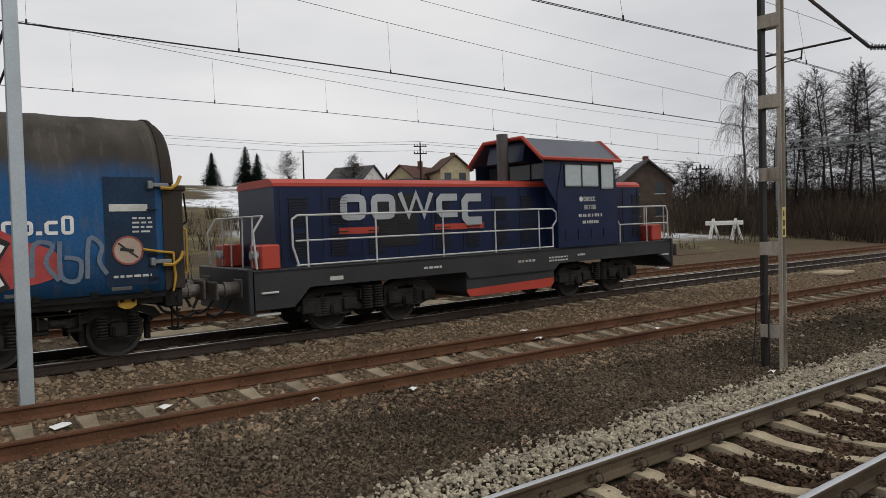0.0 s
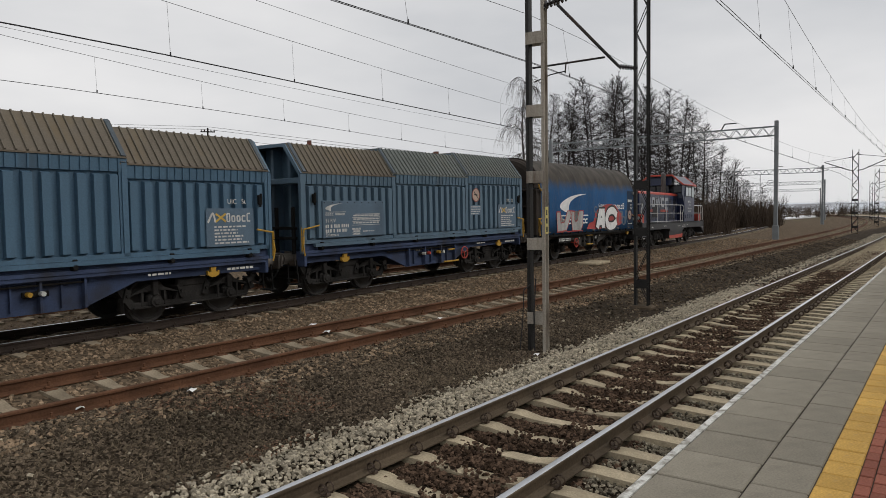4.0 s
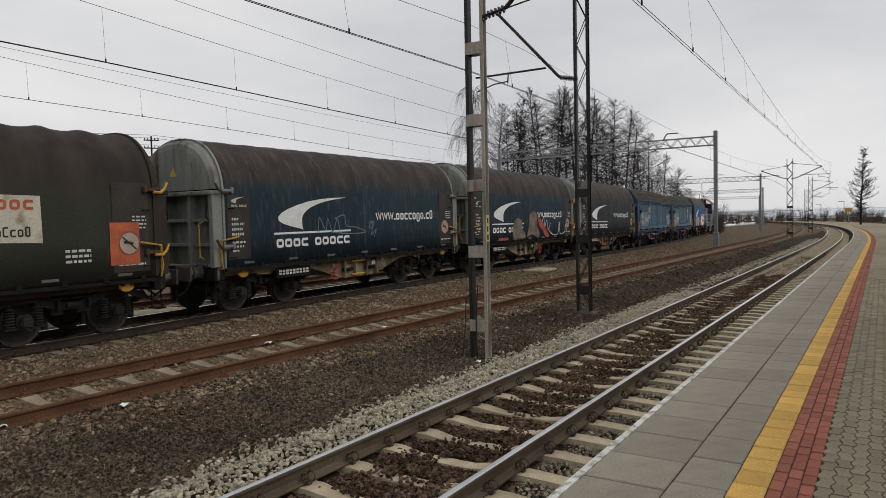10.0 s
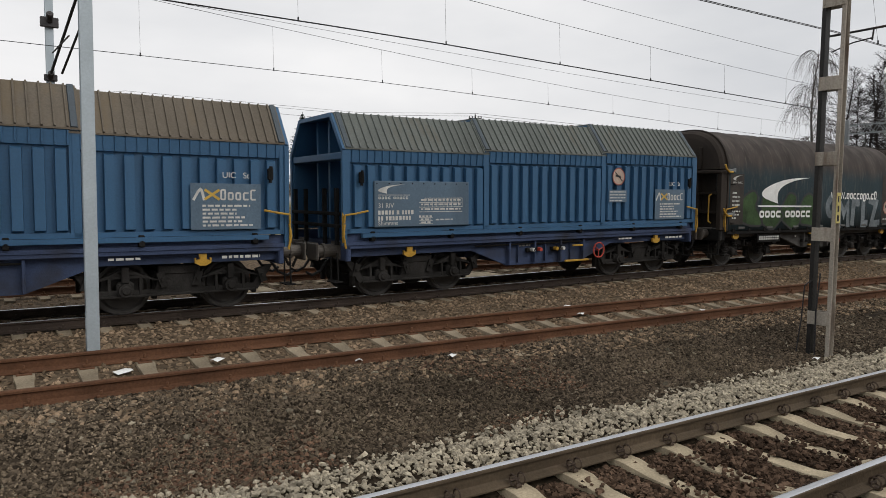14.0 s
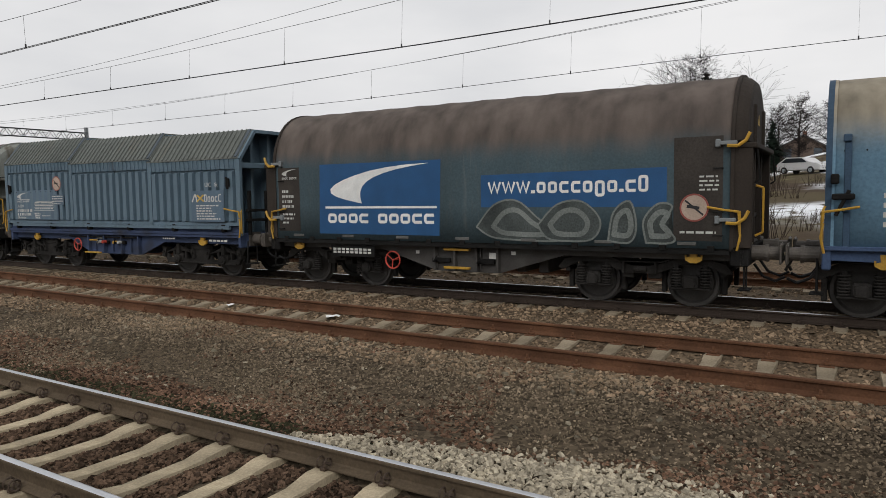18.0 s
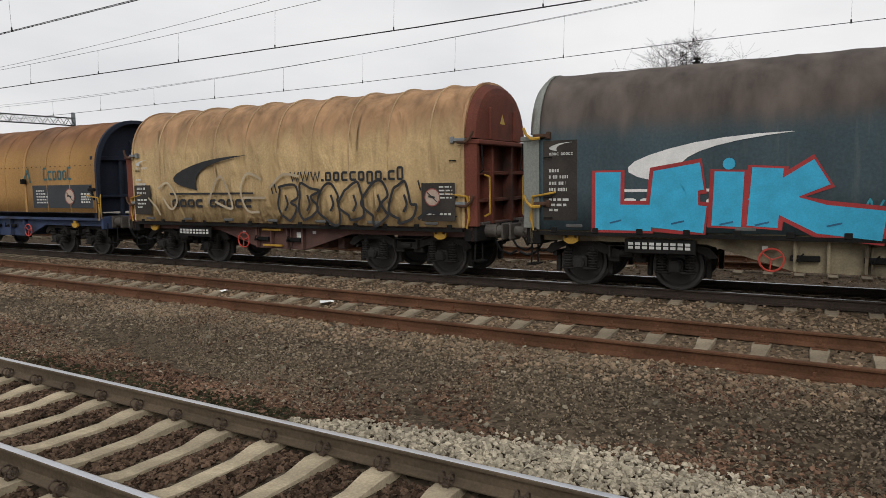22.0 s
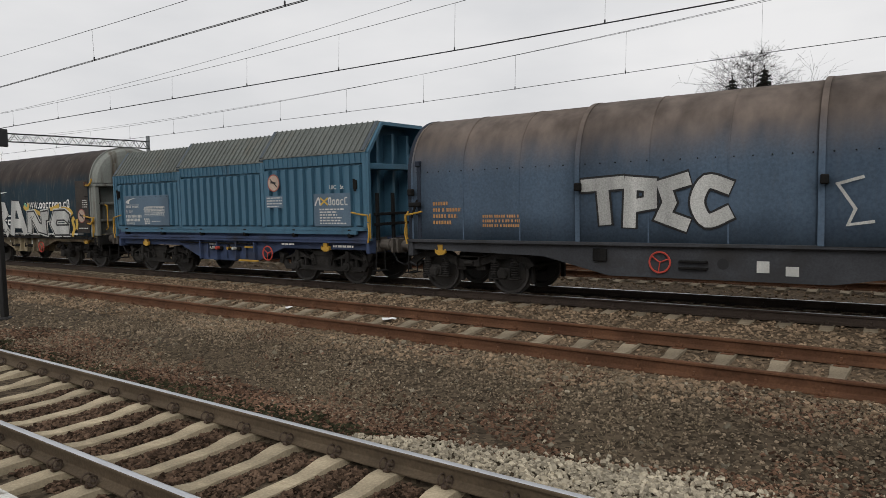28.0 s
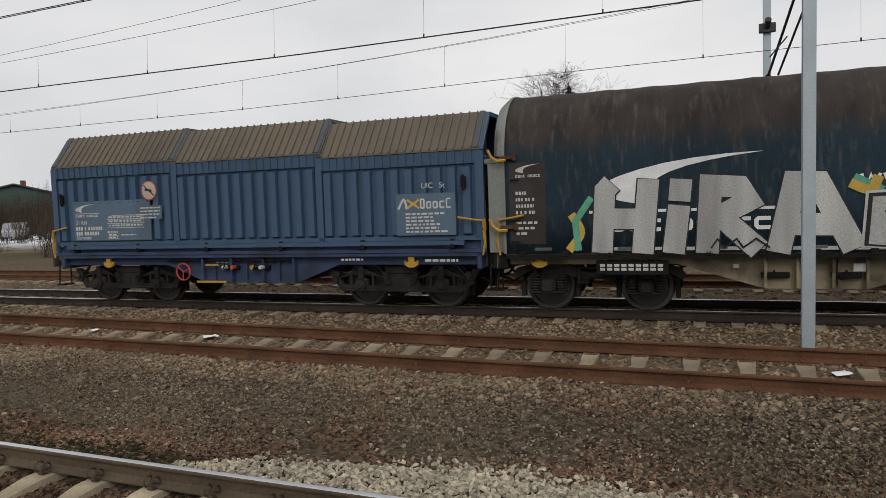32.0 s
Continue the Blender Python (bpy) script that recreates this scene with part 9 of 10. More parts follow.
def weeping_birch(seed, h, label, material):
    """Rising limbs from a wavering stem, long fine twigs hanging from them like strings."""
    rng = random.Random(seed)
    root = thing("bare_tree", label, "tree")
    trunk, limbs, twigs = [], [], []
    p, d, n = Vector((0, 0, -0.3)), Vector((0.03, 0, 1)).normalized(), 20
    for i in range(n):
        d = (d + Vector((rng.uniform(-1, 1), rng.uniform(-1, 1), 0)) * 0.06 + Vector((0, 0, 0.06))).normalized()
        q = p + d * h / n
        t = (i + 1) / n
        trunk.append((p, q, 0.17 * (1 - i / n) ** 0.8 + 0.012, 0.17 * (1 - t) ** 0.8 + 0.012))
        if t > 0.22:
            for _ in range(3):
                a = rng.uniform(0, 6.28)
                reach = h * (0.2 * (1 - t) + 0.1) * rng.uniform(0.75, 1.15)
                nd = Vector((math.cos(a), math.sin(a), rng.uniform(0.9, 1.9))).normalized()
                o = p + (q - p) * rng.random()
                for k in range(6):
                    nd = (nd + Vector((rng.uniform(-0.12, 0.12), rng.uniform(-0.12, 0.12), -0.16 * k * 0.7))).normalized()
                    e = o + nd * reach / 6
                    limbs.append((o, e, 0.034 * (1 - k / 7), 0.034 * (1 - (k + 1) / 7)))
                    for _ in range(2 if k < 2 else 4):
                        c = o + (e - o) * rng.random()
                        fall = h * rng.uniform(0.05, 0.2)
                        sd = Vector((nd.x + rng.uniform(-0.7, 0.7), nd.y + rng.uniform(-0.7, 0.7), 0.1)).normalized()
                        for j in range(4):
                            sd = (sd + Vector((rng.uniform(-0.2, 0.2), rng.uniform(-0.2, 0.2), -0.75))).normalized()
                            f = c + sd * fall / 4
                            twigs.append((c, f, 0.011 - 0.001 * j, 0.01 - 0.001 * j))
                            c = f
                    o = e
        p = q
    tree_mesh("trunk", trunk, 7, material, root, 0.012)
    tree_mesh("bough_crown", limbs, 4, material, root, 0.01)
    tree_mesh("crown", twigs, 3, material, root, 0.0055)
    return root


def spruce(seed, h, label):
    rng = random.Random(seed)
    root = thing("spruce_tree", label, "tree")
    bm = bmesh.new()
    rod(bm, (0, 0, -0.3), (0, 0, h), 0.16, 6, 0.02)
    part("trunk", bm, M["bark"], root)
    vs, fs = [], []
    n = int(h * 3.2)
    for i in range(n):
        t = i / n
        z = h * (0.06 + 0.92 * t)
        R = h * 0.21 * (1 - t) ** 0.85 + 0.12
        m = int(10 + 8 * (1 - t))
        for k in range(m):
            a = 6.283 * (k + rng.random()) / m
            L = R * rng.uniform(0.55, 1.1)
            for q in range(4):
                s0, s1 = q / 4, (q + 1.4) / 4
                w = 0.16 * R * (1 - 0.6 * s0) + 0.05
                ca, sa = math.cos(a + rng.uniform(-0.15, 0.15)), math.sin(a + rng.uniform(-0.15, 0.15))
                z0, z1 = z - L * 0.42 * s0 + rng.uniform(-0.06, 0.06), z - L * 0.42 * s1 - rng.uniform(0, 0.2)
                b = len(vs)
                vs += [(ca * L * s0 - sa * w, sa * L * s0 + ca * w, z0), (ca * L * s0 + sa * w, sa * L * s0 - ca * w, z0), (ca * L * s1, sa * L * s1, z1)]
                fs.append((b, b + 1, b + 2))
    me = bpy.data.meshes.new("needles")
    me.from_pydata(vs, [], fs)
    me.materials.append(M["spruce"])
    ob = new("needles", me)
    ob.parent = root
    return root


def polar(az, dist):
    x, y = dist * math.sin(radians(az)), dist * math.cos(radians(az))
    return x, y, ground_z(x, y)


birch = weeping_birch(11, 16.2, "tall birch with drooping bare twigs at the foot of the bank", M["birch"])
bx, by, bz = polar(60.2, 76)
birch.matrix_basis = pose(bx, by, bz)
protos = [alder(20 + k, 16.3, "dark bare alder in a dense row beyond the tracks", M["bark"]) for k in range(3)]
spots = [(62.4, 80, 0.92), (63.5, 84, 1.0), (64.5, 80, 0.9), (65.4, 82, 1.07), (66.2, 86, 1.0), (67.0, 82, 1.1), (67.8, 88, 1.12), (68.7, 84, 1.08), (69.6, 90, 1.12), (70.5, 88, 1.0), (71.3, 92, 1.1), (72.3, 96, 1.06), (73.2, 100, 1.0), (74.1, 106, 0.9), (75.2, 114, 0.78), (76.3, 122, 0.66), (66.6, 98, 1.1), (64.4, 96, 0.95), (69.8, 102, 1.1), (72.0, 108, 1.0), (63.0, 92, 0.9), (71.0, 104, 0.95), (73.8, 112, 0.8), (72.8, 104, 0.7), (74.7, 108, 0.62), (75.6, 104, 0.52), (76.6, 110, 0.48), (77.4, 112, 0.42), (78.2, 118, 0.36), (74.0, 98, 0.5), (76.0, 116, 0.5), (77.0, 120, 0.45)]
rng = random.Random(9)
for k, (az, dist, s) in enumerate(spots):
    x, y, z = polar(az, dist)
    m = pose(x, y, z, 0, 0, rng.uniform(0, 360)) @ Matrix.Diagonal((s * 0.95, s * 0.95, s, 1))
    if k < 3:
        protos[k].matrix_basis = m
        ob = protos[k]
    else:
        ob = copy_thing(protos[k % 3], pose(x, y, z, 0, 0, rng.uniform(0, 360)))
        ob.scale = (s * 0.95, s * 0.95, s)
    tagged(ob, group="row of bare trees")
hill_tree = bare_tree(40, 8.0, "small bare fruit tree on the hillside", M["bark"], -0.12, 0.7, 0.15, 12, 6, 1.75)
k = 0
for az, dist, s in ((24.3, 120, 0.75), (29.6, 118, 0.8), (48.3, 100, 0.8), (46.5, 98, 0.6), (50.5, 96, 0.8), (54.2, 92, 0.8), (56, 88, 0.9), (-2.5, 80, 0.8), (-4.6, 88, 0.95), (-5.9, 84, 0.85), (1.5, 70, 0.9), (3.4, 66, 0.8), (-40, 130, 0.5), (-35, 120, 0.5), (57.4, 84, 0.8), (58.3, 86, 0.75)):
    x, y, z = polar(az, dist)
    if k == 0:
        ob = hill_tree
        ob.matrix_basis = pose(x, y, z)
    else:
        ob = copy_thing(hill_tree, pose(x, y, z, 0, 0, 47 * k))
    ob.scale = (s, s, s)
    tagged(ob, group="bare trees on the hill")
    k += 1
garden_tree = bare_tree(44, 11.4, "fine-twigged bare garden tree behind the train", M["bark"], -0.05, 0.6, 0.13, 12, 10, 1.9, 0.007)
garden_tree.matrix_basis = pose(*polar(-11.7, 66))
tagged(garden_tree, group="bare trees on the hill")
poplar = bare_tree(61, 15.0, "tall narrow bare poplar behind the platform", M["bark"], -0.1, 0.35, 0.2, 18, 8, 0.5)
poplar.matrix_basis = pose(*polar(88.7, 150))
spr = spruce(5, 10.0, "dark green spruce on the hillside")
for k, (az, dist, s) in enumerate(((18.45, 125, 0.62), (21.0, 130, 0.8), (21.9, 128, 0.66), (-13.3, 67, 1.03), (-11.1, 68, 1.08), (-6.4, 80, 0.55), (32.2, 130, 0.4), (-53.5, 110, 0.55), (-57.0, 120, 0.5))):
    x, y, z = polar(az, dist)
    ob = spr if k == 0 else copy_thing(spr, pose(x, y, z, 0, 0, 60 * k))
    ob.matrix_basis = pose(x, y, z, 0, 0, 60 * k)
    ob.scale = (s * 1.9, s * 1.9, s)
    tagged(ob, group="spruces")


def brush(name, label, spots, seed):
    """Dense bare scrub: fans of thin twigs, one mesh."""
    rng = random.Random(seed)
    vs, fs = [], []
    for x, y, h in spots:
        z = ground_z(x, y) - 0.1
        for _ in range(16):
            a, lean = rng.uniform(0, 6.28), rng.uniform(0.05, 0.55)
            d = Vector((math.cos(a) * lean, math.sin(a) * lean, 1)).normalized()
            p = Vector((x + rng.uniform(-0.5, 0.5), y + rng.uniform(-0.5, 0.5), z))
            L, r = h * rng.uniform(0.5, 1.1), 0.012 + 0.004 * h
            for s in range(4):
                d2 = d if s == 0 else (d + Vector((rng.uniform(-1, 1), rng.uniform(-1, 1), 0)) * 0.45).normalized()
                o = p if s == 0 else p + d * L * rng.uniform(0.3, 0.8)
                q = o + d2 * (L if s == 0 else L * 0.45)
                u = d2.orthogonal().normalized()
                w = d2.cross(u)
                b = len(vs)
                rr = r if s == 0 else r * 0.55
                vs += [tuple(o + u * rr), tuple(o - u * rr * 0.5 + w * rr), tuple(o - u * rr * 0.5 - w * rr), tuple(q)]
                fs += [(b, b + 1, b + 3), (b + 1, b + 2, b + 3), (b + 2, b, b + 3)]
    me = bpy.data.meshes.new(name)
    me.from_pydata(vs, [], fs)
    me.materials.append(M["brush"])
    return tagged(new(name, me), label, "scrub", kind="stuff")


rng = random.Random(77)
brush("scrub_by_the_wood", "dense brown scrub under the bare trees", [(*polar(rng.uniform(55, 76), rng.uniform(66, 104))[:2], rng.uniform(1.6, 4.8)) for _ in range(560)] + [(*polar(rng.uniform(57, 71), rng.uniform(84, 108))[:2], rng.uniform(3.5, 7.5)) for _ in range(260)] + [(*polar(rng.uniform(71.5, 79.5), rng.uniform(96, 118))[:2], rng.uniform(2.0, 4.6)) for _ in range(240)], 1)
brush("scrub_on_the_bank", "sparse dry scrub along the bank", [(rng.uniform(-80, 60), rng.uniform(26, 60), rng.uniform(0.6, 2.2)) for _ in range(420)], 2)
brush("scrub_far", "far brown scrub and hedges", [(*polar(rng.uniform(-70, -45), rng.uniform(60, 120))[:2], rng.uniform(1.2, 3.4)) for _ in range(260)] + [(*polar(rng.uniform(-69, -61), rng.uniform(70, 98))[:2], rng.uniform(3.5, 6.2)) for _ in range(170)] + [(*polar(rng.uniform(-61, -50), rng.uniform(75, 98))[:2], rng.uniform(2.5, 5.5)) for _ in range(110)] + [(*polar(rng.uniform(76, 90), rng.uniform(220, 420))[:2], rng.uniform(2, 5.5)) for _ in range(260)], 3)


# ---- far snowy hill beyond the end of the station ----
def far_hill():
    m = mat("far_snowy_hill", (0.62, 0.65, 0.69), 0.9, 0, 0.12, 0.01, 0.2, 0.0, (0.16, 0.155, 0.16), 0.5, dirt_scale=0.012)
    xs = [380 + 60 * i for i in range(24)]
    ys = [-700 + 60 * i for i in range(36)]
    ob = grid_sheet("far_hill", xs, ys, lambda x, y: -6 + 24 * (1 - math.exp(-((x - 380) / 420) ** 2)) * (0.75 + 0.35 * noise.noise((y * 0.004, 2.0, x * 0.002))), m)
    tagged(ob, "far snowy hillside with dark woods in the haze", "hill", kind="structure")


far_hill()


# ---- houses on the hill ----
def house(az, dist, wx, wy, wall_h, roof_h, wall, roof, label, turn=0.0, lift=0.0, ridge=None):
    x, y, z = polar(az, dist)
    if ridge:
        wall_h = max(2.2, ridge - roof_h - z + 0.6)
    root = thing("house", label, "house", pose(x, y, z - 0.6 + lift, 0, 0, turn), "houses on the hill")
    bm = bmesh.new()
    prism(bm, [(-wx, 0), (wx, 0), (wx, wall_h), (0, wall_h + roof_h), (-wx, wall_h)], -wy, wy)
    part("wall", fix(bm), wall, root)
    bm = bmesh.new()
    for s in (-1, 1):
        v = [bm.verts.new(p) for p in ((s * (wx + 0.5), -wy - 0.4, wall_h - 0.35), (0, -wy - 0.4, wall_h + roof_h + 0.12), (0, wy + 0.4, wall_h + roof_h + 0.12), (s * (wx + 0.5), wy + 0.4, wall_h - 0.35))]
        bm.faces.new(v)
    rf = part("roof", fix(bm), roof, root)
    sol = rf.modifiers.new("thickness", "SOLIDIFY")
    sol.thickness = 0.18
    bm = bmesh.new()
    bbox(bm, 0.4, 1.0, -0.4, 0.3, wall_h + roof_h * 0.6, wall_h + roof_h + 0.9, 0.03)
    part("chimney", fix(bm), colored("brick_chimney", (0.16, 0.08, 0.06), rough=0.9), rf)
    for wxp in (-wx * 0.5, wx * 0.5):
        for z0 in ((1.0,) if wall_h < 4 else (1.0, 3.6)):
            bm = bmesh.new()
            bbox(bm, wxp - 0.55, wxp + 0.55, -wy - 0.03, -wy + 0.05, z0, z0 + 1.3, 0.02)
            w = part("window", fix(bm), colored("window_glass", (0.05, 0.06, 0.07), rough=0.1, var=0.1, bump=0), root)
            bm = bmesh.new()
            bbox(bm, wxp - 0.65, wxp + 0.65, -wy - 0.06, -wy + 0.02, z0 - 0.1, z0, 0.01)
            part("sill", fix(bm), M["offwhite"], w)
    return root


HW = colored("house_white", (0.42, 0.41, 0.39), rough=0.9)
HC = colored("house_cream", (0.40, 0.34, 0.22), rough=0.9)
HB = colored("house_brown", (0.10, 0.075, 0.06), rough=0.9)
RB = colored("brown_tile_roof", (0.085, 0.045, 0.035), rough=0.85)
RG = colored("grey_roof", (0.075, 0.07, 0.068), rough=0.85)
house(29.6, 128, 2.9, 4.0, 3.2, 2.0, HW, RG, "white house with a dark grey roof on the hill", 25, ridge=13.4)
house(34.7, 116, 2.6, 4.6, 3.4, 1.9, HC, RB, "long cream barn-like house with a brown roof", -70, ridge=12.3)
house(37.3, 112, 2.4, 3.4, 4.0, 2.0, HC, RB, "cream gabled house with a brown roof", -20, ridge=13.2)
house(42.4, 108, 3.3, 4.2, 4.2, 2.4, HW, colored("red_brown_roof", (0.17, 0.065, 0.05), rough=0.85), "white gabled house with a red-brown roof", -35, ridge=12.8)
house(52.6, 88, 2.9, 3.6, 3.6, 2.4, HB, RG, "dark brown house among bare trees", -40, ridge=9.2)
house(-4.6, 120, 4.0, 5.0, 3.4, 2.0, HB, RG, "brown house behind garden spruces", 10, ridge=7.6)
house(-10.4, 125, 3.5, 4.0, 3.6, 2.2, HW, RB, "pale house behind spruces", 10, ridge=9.4)
house(-53.0, 105, 9.0, 6.0, 4.0, 2.0, colored("green_grey_shed", (0.06, 0.10, 0.09), rough=0.8), RG, "low green-grey metal shed with a dark roof", 50)


def pole_line():
    for az, dist, h in ((35.0, 96, 8.6), (25.5, 105, 6.8), (57.1, 80, 7.0), (-63.6, 75, 6.0)):
        x, y, z = polar(az, dist)
        root = thing("utility_pole", "wooden utility pole with cross arms", "utility pole", pose(x, y, z - 0.3, 0, 0, -az), "utility poles")
        bm = bmesh.new()
        rod(bm, (0, 0, 0), (0, 0, h), 0.14, 7, 0.1)
        part("pole", bm, M["bark"], root)
        if az > 30:
            for z in (h - 0.5, h - 1.5):
                bm = bmesh.new()
                bbox(bm, -0.9, 0.9, -0.06, 0.06, z - 0.07, z + 0.07, 0.01)
                for dx in (-0.8, -0.4, 0.4, 0.8):
                    rod(bm, (dx, 0, z + 0.05), (dx, 0, z + 0.3), 0.06, 6)
                part("cross_arm", fix(bm), M["bark"], root)
    bm = bmesh.new()
    for dz in (0.0, -1.0, 0.4):
        pts = []
        for az, dist, h in ((-10, 118, 7.5), (8, 112, 7.6), (25.5, 105, 7.4), (35.0, 96, 8.4), (57.1, 80, 6.8)):
            x, y, z = polar(az, dist)
            pts.append((x, y, z - 0.3 + h + dz * 0.9))
        tube_line(bm, pts, 0.02, 4)
    tagged(part("power_line", fix(bm), M["wire"]), "thin power lines across the hillside", "power line")


pole_line()


# ---- parked cars by the houses ----
def parked_car(x, y, turn, paint, label):
    root = thing("car", label, "car", pose(x, y, ground_z(x, y) + 0.02, 0, 0, turn), "parked cars")
    bm = bmesh.new()
    prism(bm, [(-2.1, 0.3), (2.1, 0.3), (2.15, 0.7), (1.9, 0.85), (1.1, 0.95), (0.5, 1.42), (-1.2, 1.45), (-1.9, 0.98), (-2.12, 0.85)], -0.85, 0.85)
    bmesh.ops.bevel(bm, geom=[e for e in bm.edges if abs(e.verts[0].co.y - e.verts[1].co.y) < 0.01], offset=0.06, segments=2, affect="EDGES")
    part("body", fix(bm), paint, root)
    bm = bmesh.new()
    for s in (-1, 1):
        prism(bm, [(0.95, 0.98), (0.45, 1.36), (-1.1, 1.38), (-1.65, 1.0)], s * 0.86 - 0.005, s * 0.86 + 0.005)
    part("side_glass", fix(bm), colored("car_glass", (0.03, 0.035, 0.04), rough=0.1, bump=0), root)
    for dx in (-1.3, 1.3):
        for s in (-1, 1):
            bm = bmesh.new()
            rod(bm, (dx, s * 0.72, 0.3), (dx, s * 0.9, 0.3), 0.31, 16)
            wheel = part("wheel", bm, M["black"], root)
            bm = bmesh.new()
            rod(bm, (dx, s * 0.88, 0.3), (dx, s * 0.91, 0.3), 0.18, 12)
            part("rim", bm, M["galv"], wheel)
    bm = bmesh.new()
    for s in (-1, 1):
        bbox(bm, -2.16, -2.08, s * 0.65 - 0.12, s * 0.65 + 0.12, 0.7, 0.85, 0.01)
    part("tail_lamp", fix(bm), M["red"], root)
    return root


CW = colored("white_car_paint", (0.6, 0.6, 0.6), rough=0.25, var=0.05, bump=0)
CS = colored("silver_car_paint", (0.3, 0.31, 0.32), rough=0.25, var=0.05, bump=0)
for k, (az, dist) in enumerate(((-12.2, 58), (-13.4, 60), (-11.2, 60), (-14.6, 62), (-4.3, 70), (-53.3, 70))):
    x, y, z = polar(az, dist)
    parked_car(x, y, 8 - 10 * k, (CW, CS)[k % 2], ("white parked car on the snowy slope", "silver parked car on the snowy slope")[k % 2])

# ---- far end of the station ----
for k, (x, off, h) in enumerate(((175, -3.5, 3.4), (190, -4.5, 5.0), (230, -5.0, 5.0))):
    root = thing("platform_lamp" if k else "platform_sign", "small yellow sign on a post on the far platform" if not k else "grey lamp post on the far platform", "sign" if not k else "lamp post", pose(x, plat_y(x, off), PZ))
    bm = bmesh.new()
    rod(bm, (0, 0, 0), (0, 0, h), 0.07, 6)
    part("post", bm, M["galv_far"], root)
    bm = bmesh.new()
    if k:
        bbox(bm, -0.1, 0.1, -0.1, 1.2, h, h + 0.12, 0.02)
    else:
        bbox(bm, -0.05, 0.05, -0.7, 0.7, h - 0.9, h, 0.02)
    part("board" if not k else "lamp_head", fix(bm), M["yellow"] if not k else M["galv_far"], root)

# ---- ballast ----
def crib(k, spacing, outer=1.36):
    def keep(x, y, rng):
        i = (x + 160) / spacing - 0.3
        return abs(i - round(i)) * spacing > 0.145 and abs(abs(y - line(k, x)) - 0.7525) > 0.09 or abs(y - line(k, x)) > outer
    return keep


def band_edge(x):
    return 4.62 + (0.85 + 0.22 * noise.noise((x * 0.9, 3, 0))) * min(1, max(0.05, (x + 4.7) / 2.5))


def off_band(x, y, rng):
    return x < -4.5 or y > band_edge(x) - 0.25 * rng.random() ** 2


def earth(x, y):
    return ground_z(x, y) + 0.004


def near_crib(x, y, rng):
    return crib(1, 0.6)(x, y, rng) and (y < 4.4 or off_band(x, y, rng))


stones("ballast_white", "fresh pale crushed stone along the near rail", M["stone_white"], scatter(15000, -4.6, 22, 4.42, 5.9, 0.031, 1, lift=0.018, keep=lambda x, y, r: y < 4.62 + (band_edge(x) - 4.62) * (0.35 + 0.8 * r.random() ** 0.7)) + scatter(3000, -4.4, 1.5, 4.45, 5.75, 0.03, 21, lift=0.02, keep=lambda x, y, r: y < 4.65 + 0.95 * min(1, max(0.05, (x + 4.5) / 2.0)) * r.random() ** 0.4) + scatter(2600, 22, 75, 4.45, 5.6, 0.055, 2))
stones("ballast_grey", "grey ballast between the near rail and the platform", M["stone_grey"], scatter(7500, -2.5, 20, 1.88, 2.62, 0.027, 3, lift=0.03, keep=near_crib) + scatter(2200, 20, 45, 1.9, 2.62, 0.045, 33, lift=0.02))
stones("ballast_crib", "dark brown ballast between the near sleepers", M["stone_brown"], scatter(26000, -9, 13, 2.5, 4.6, 0.031, 4, lift=0.012, keep=near_crib) + scatter(6000, 14, 45, 2.0, 4.8, 0.045, 5, keep=crib(1, 0.6)))
stones("ballast_heaped", "brown ballast heaped over the middle of the sleepers", M["stone_brown"], scatter(7500, 2, 30, 2.95, 4.1, 0.032, 31, lift=0.035, keep=lambda x, y, r: noise.noise((x * 1.3, y * 1.5, 4)) > -0.25 + 0.5 * abs(y - 3.5)))
stones("ballast_dark", "dark stony ground between the tracks", M["stone_dark"], scatter(45000, 0, 14, 4.7, 7.7, 0.0265, 6, keep=off_band) + scatter(8000, 14, 60, 5.3, 7.6, 0.045, 7))
stones("ballast_earth", "trodden brown earth with fine gravel between the tracks", M["stone_earth"], scatter(27000, -13, 2, 4.9, 7.5, 0.019, 22, zf=earth, keep=lambda x, y, r: off_band(x, y, r) and r.random() < 0.55 + 1.1 * noise.noise((x * 0.45, y * 0.9, 2)) + 0.35 * (y - 5.6)) + scatter(5000, -30, -9, 4.6, 7.5, 0.033, 23, zf=earth))
stones("ballast_reddish", "reddish brown broken stone lying along the rail", M["stone_red"], scatter(11000, -15, 2.5, 4.6, 6.9, 0.03, 41, keep=lambda x, y, r: off_band(x, y, r) and r.random() < 1.0 - (y - 4.6) / 1.5 + 0.9 * noise.noise((x * 0.6, y * 0.8, 9))) + scatter(5500, -9, 6, 5.2, 7.4, 0.027, 43, keep=lambda x, y, r: off_band(x, y, r) and noise.noise((x * 0.5, y * 0.7, 5)) > 0.08))
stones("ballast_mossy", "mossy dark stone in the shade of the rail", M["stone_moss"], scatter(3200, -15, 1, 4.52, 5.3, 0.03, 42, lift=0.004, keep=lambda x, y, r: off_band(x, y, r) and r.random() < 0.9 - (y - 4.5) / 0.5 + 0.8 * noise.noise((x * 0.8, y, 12))))


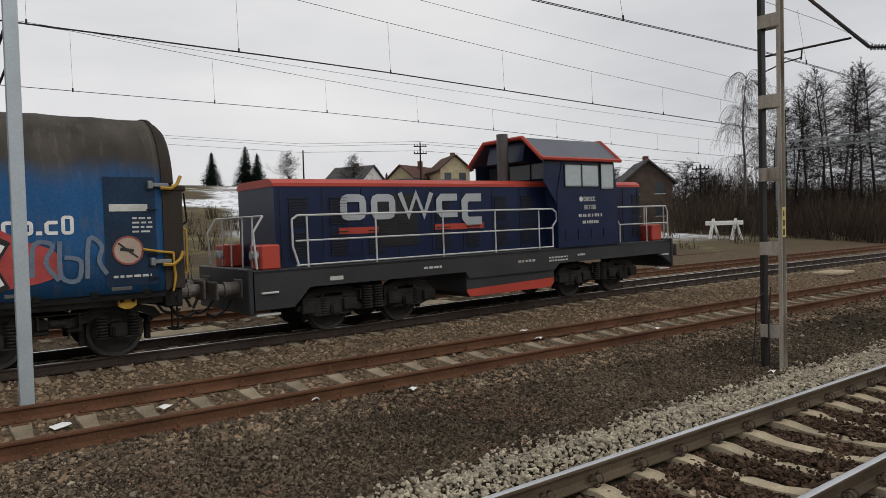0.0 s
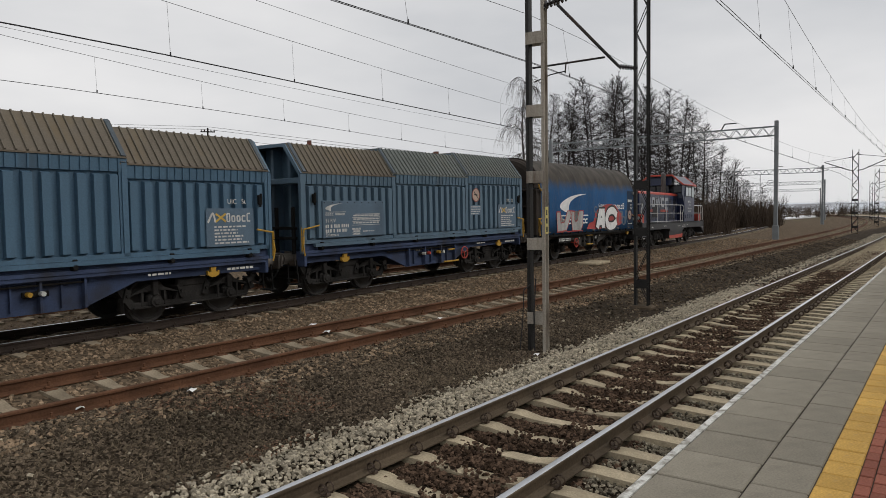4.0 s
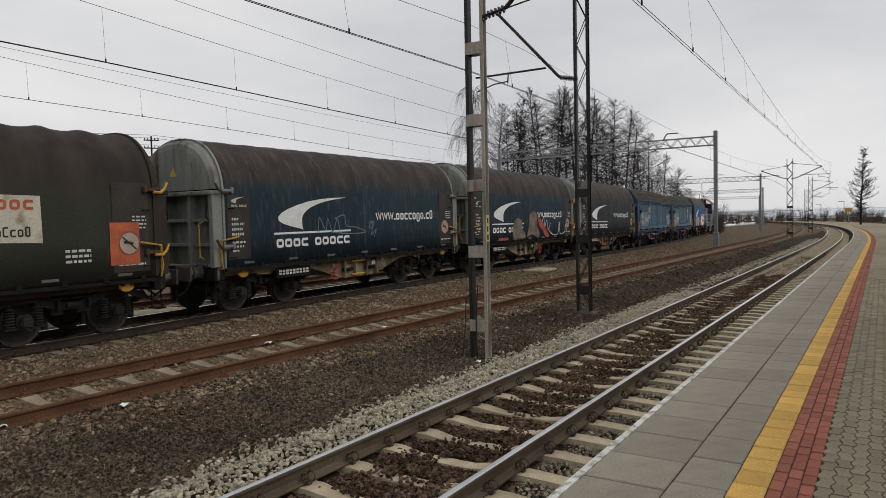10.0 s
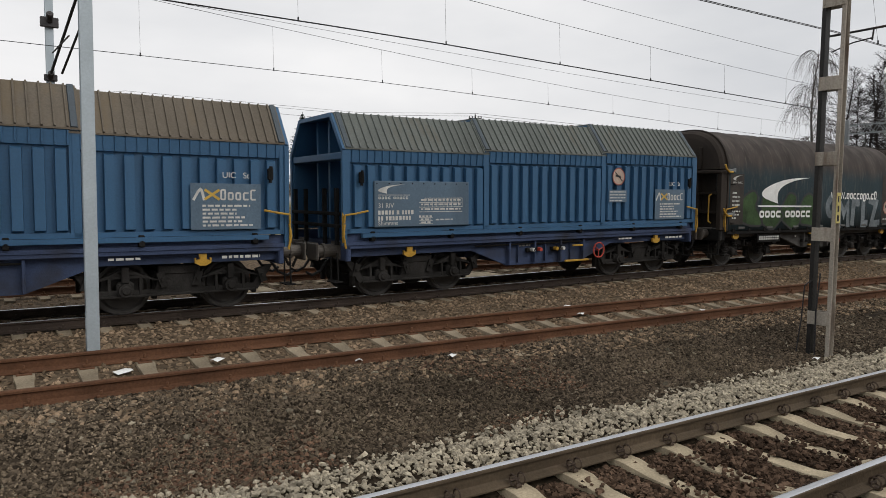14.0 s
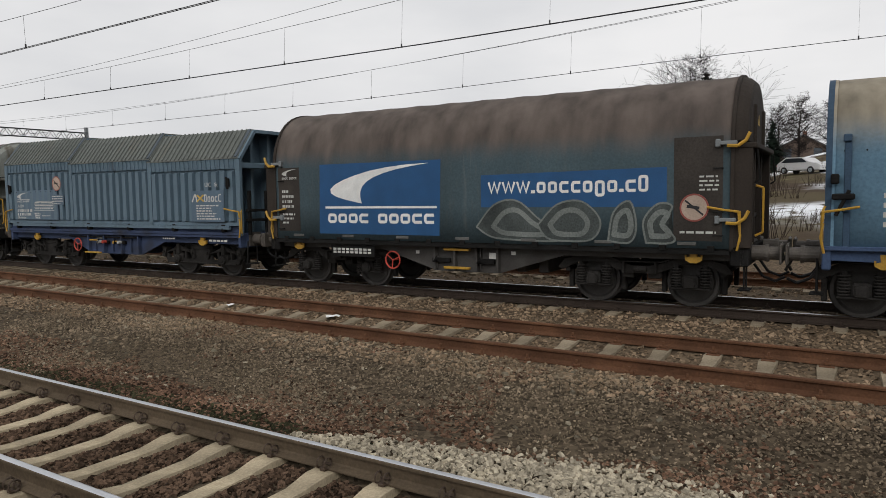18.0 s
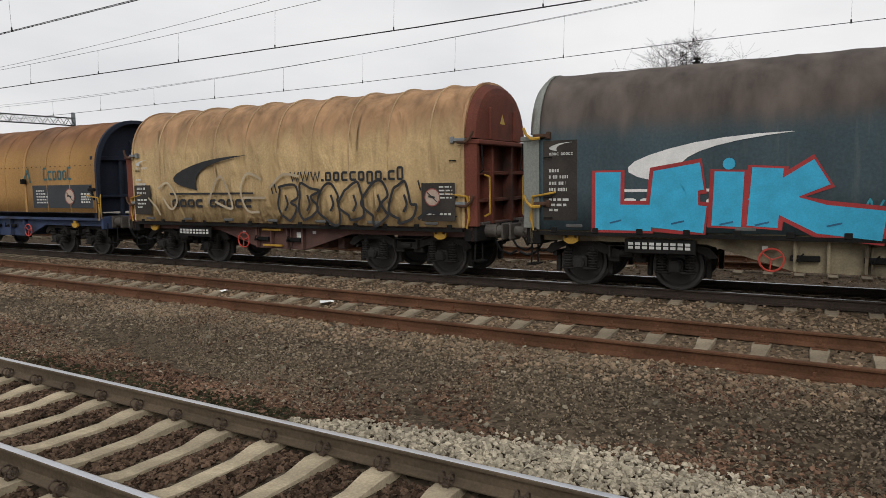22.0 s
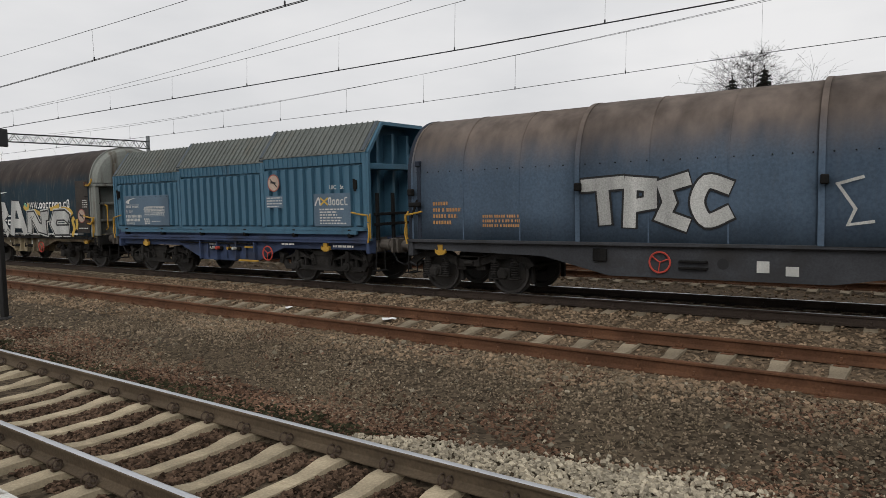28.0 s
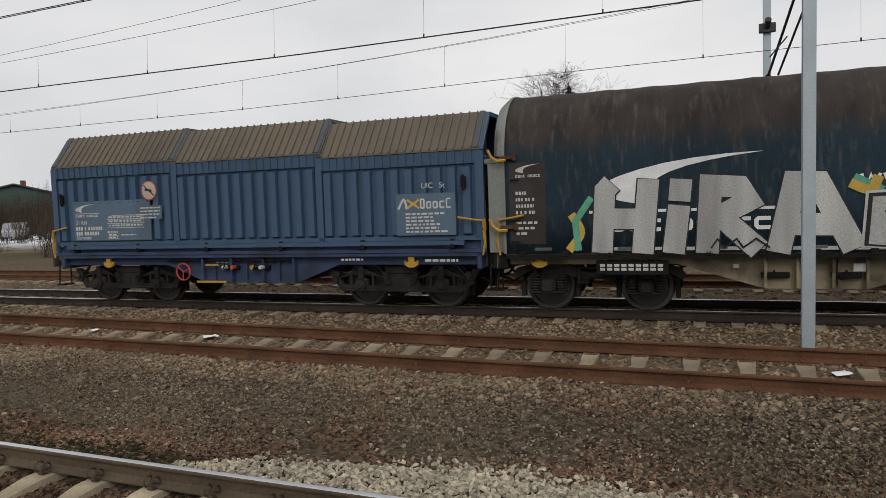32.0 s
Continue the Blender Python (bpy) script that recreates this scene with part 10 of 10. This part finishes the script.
def dead_grass(n, x0, x1, y0, y1, seed):
    """Withered stalks lying on the earth, one mesh."""
    rng = random.Random(seed)
    vs, fs = [], []
    while len(fs) < n:
        x, y = rng.uniform(x0, x1), rng.uniform(y0, y1)
        if noise.noise((x * 0.4, y * 0.7, 7)) < -0.02:
            continue
        a, length, z = rng.uniform(0, 6.28), rng.uniform(0.04, 0.13), ground_z(x, y) + 0.018
        c, d, b = math.cos(a), math.sin(a), len(vs)
        w = 0.0032
        vs += [(x - d * w, y + c * w, z), (x + d * w, y - c * w, z), (x + c * length + d * w * 0.4, y + d * length - c * w * 0.4, z + rng.uniform(0.0, 0.045))]
        fs.append((b, b + 1, b + 2))
    me = bpy.data.meshes.new("dead_grass")
    me.from_pydata(vs, [], fs)
    me.materials.append(M["dead_grass"])
    tagged(new("dead_grass", me), "withered grass stalks lying on the earth", "grass", kind="stuff")


dead_grass(16000, -12, 9, 5.0, 7.5, 6)
stones("ballast_scattered", "larger grey stones lying loose on the earth", M["stone_grey"], scatter(620, -15, 16, 4.8, 7.6, 0.036, 34, lift=0.006))
stones("ballast_specks", "scattered pale chips on the dark ground", M["stone_white"], scatter(520, -16, 22, 4.8, 7.6, 0.015, 24, lift=0.012))
stones("ballast_middle", "brown ballast of the rusty track", M["stone_tan"], scatter(17000, -18, 18, 6.9, 10.0, 0.038, 8, keep=crib(2, 0.63, 0.9)) + scatter(2600, 18, 60, 7.2, 9.9, 0.055, 9, keep=crib(2, 0.63, 0.9)))
stones("ballast_brown", "brown ballast beside the train", M["stone_tan"], scatter(18000, -22, 24, 9.8, 13.6, 0.045, 10, keep=crib(3, 0.63, 1.22)) + scatter(4000, 24, 60, 9.8, 14.5, 0.06, 25) + scatter(3000, -26, 26, 14.2, 17.4, 0.055, 11) + scatter(2000, -30, 40, 17.4, 21, 0.06, 12))


# ---- motion: the train runs to the right along its track ----
RUN = [
    (0.0, 0.00),
    (2.0, 15.50),
    (4.0, 31.10),
    (6.0, 46.76),
    (8.0, 62.47),
    (10.0, 78.23),
    (12.0, 94.01),
    (14.0, 109.78),
    (16.0, 125.53),
    (18.0, 141.20),
    (20.0, 156.79),
    (22.0, 172.28),
    (24.0, 187.72),
    (26.0, 203.11),
    (28.0, 218.44),
    (30.0, 233.66),
    (32.0, 248.81),
]


def run_at(t):
    for (a, p), (b, q) in zip(RUN, RUN[1:]):
        if a <= t <= b:
            return p + (q - p) * (t - a) / (b - a)
    return RUN[-1][1]


def motions():
    times = [float(t) for t in range(0, 33, 2)]
    for x, root in TRAIN:
        rows = []
        for t in times:
            s = x + run_at(t)
            a, b = Vector((s - 3.6, line(3, s - 3.6), level(3, s - 3.6))), Vector((s + 3.6, line(3, s + 3.6), level(3, s + 3.6)))
            d = b - a
            rows.append((t, Matrix.Translation((a + b) / 2) @ Matrix.Rotation(math.atan2(d.y, d.x), 4, "Z") @ Matrix.Rotation(-math.asin(d.z / d.length), 4, "Y")))
        walk(root, rows)
    first = {}
    for w in WHEELS:
        side = w.location.x > 0
        if side not in first:
            n = 480
            rows = [(k / 15.0, pose(w.location.x, 0, 0.46, 0, 0, 0) @ Matrix.Rotation(run_at(k / 15.0) / 0.46, 4, "Y")) for k in range(n + 1)]
            walk(w, rows)
            first[side] = w
        else:
            w.rotation_mode = "QUATERNION"
            keys, lead = w.animation_data_create(), first[side].animation_data
            keys.action = lead.action
            keys.action_slot = lead.action_slot


motions()
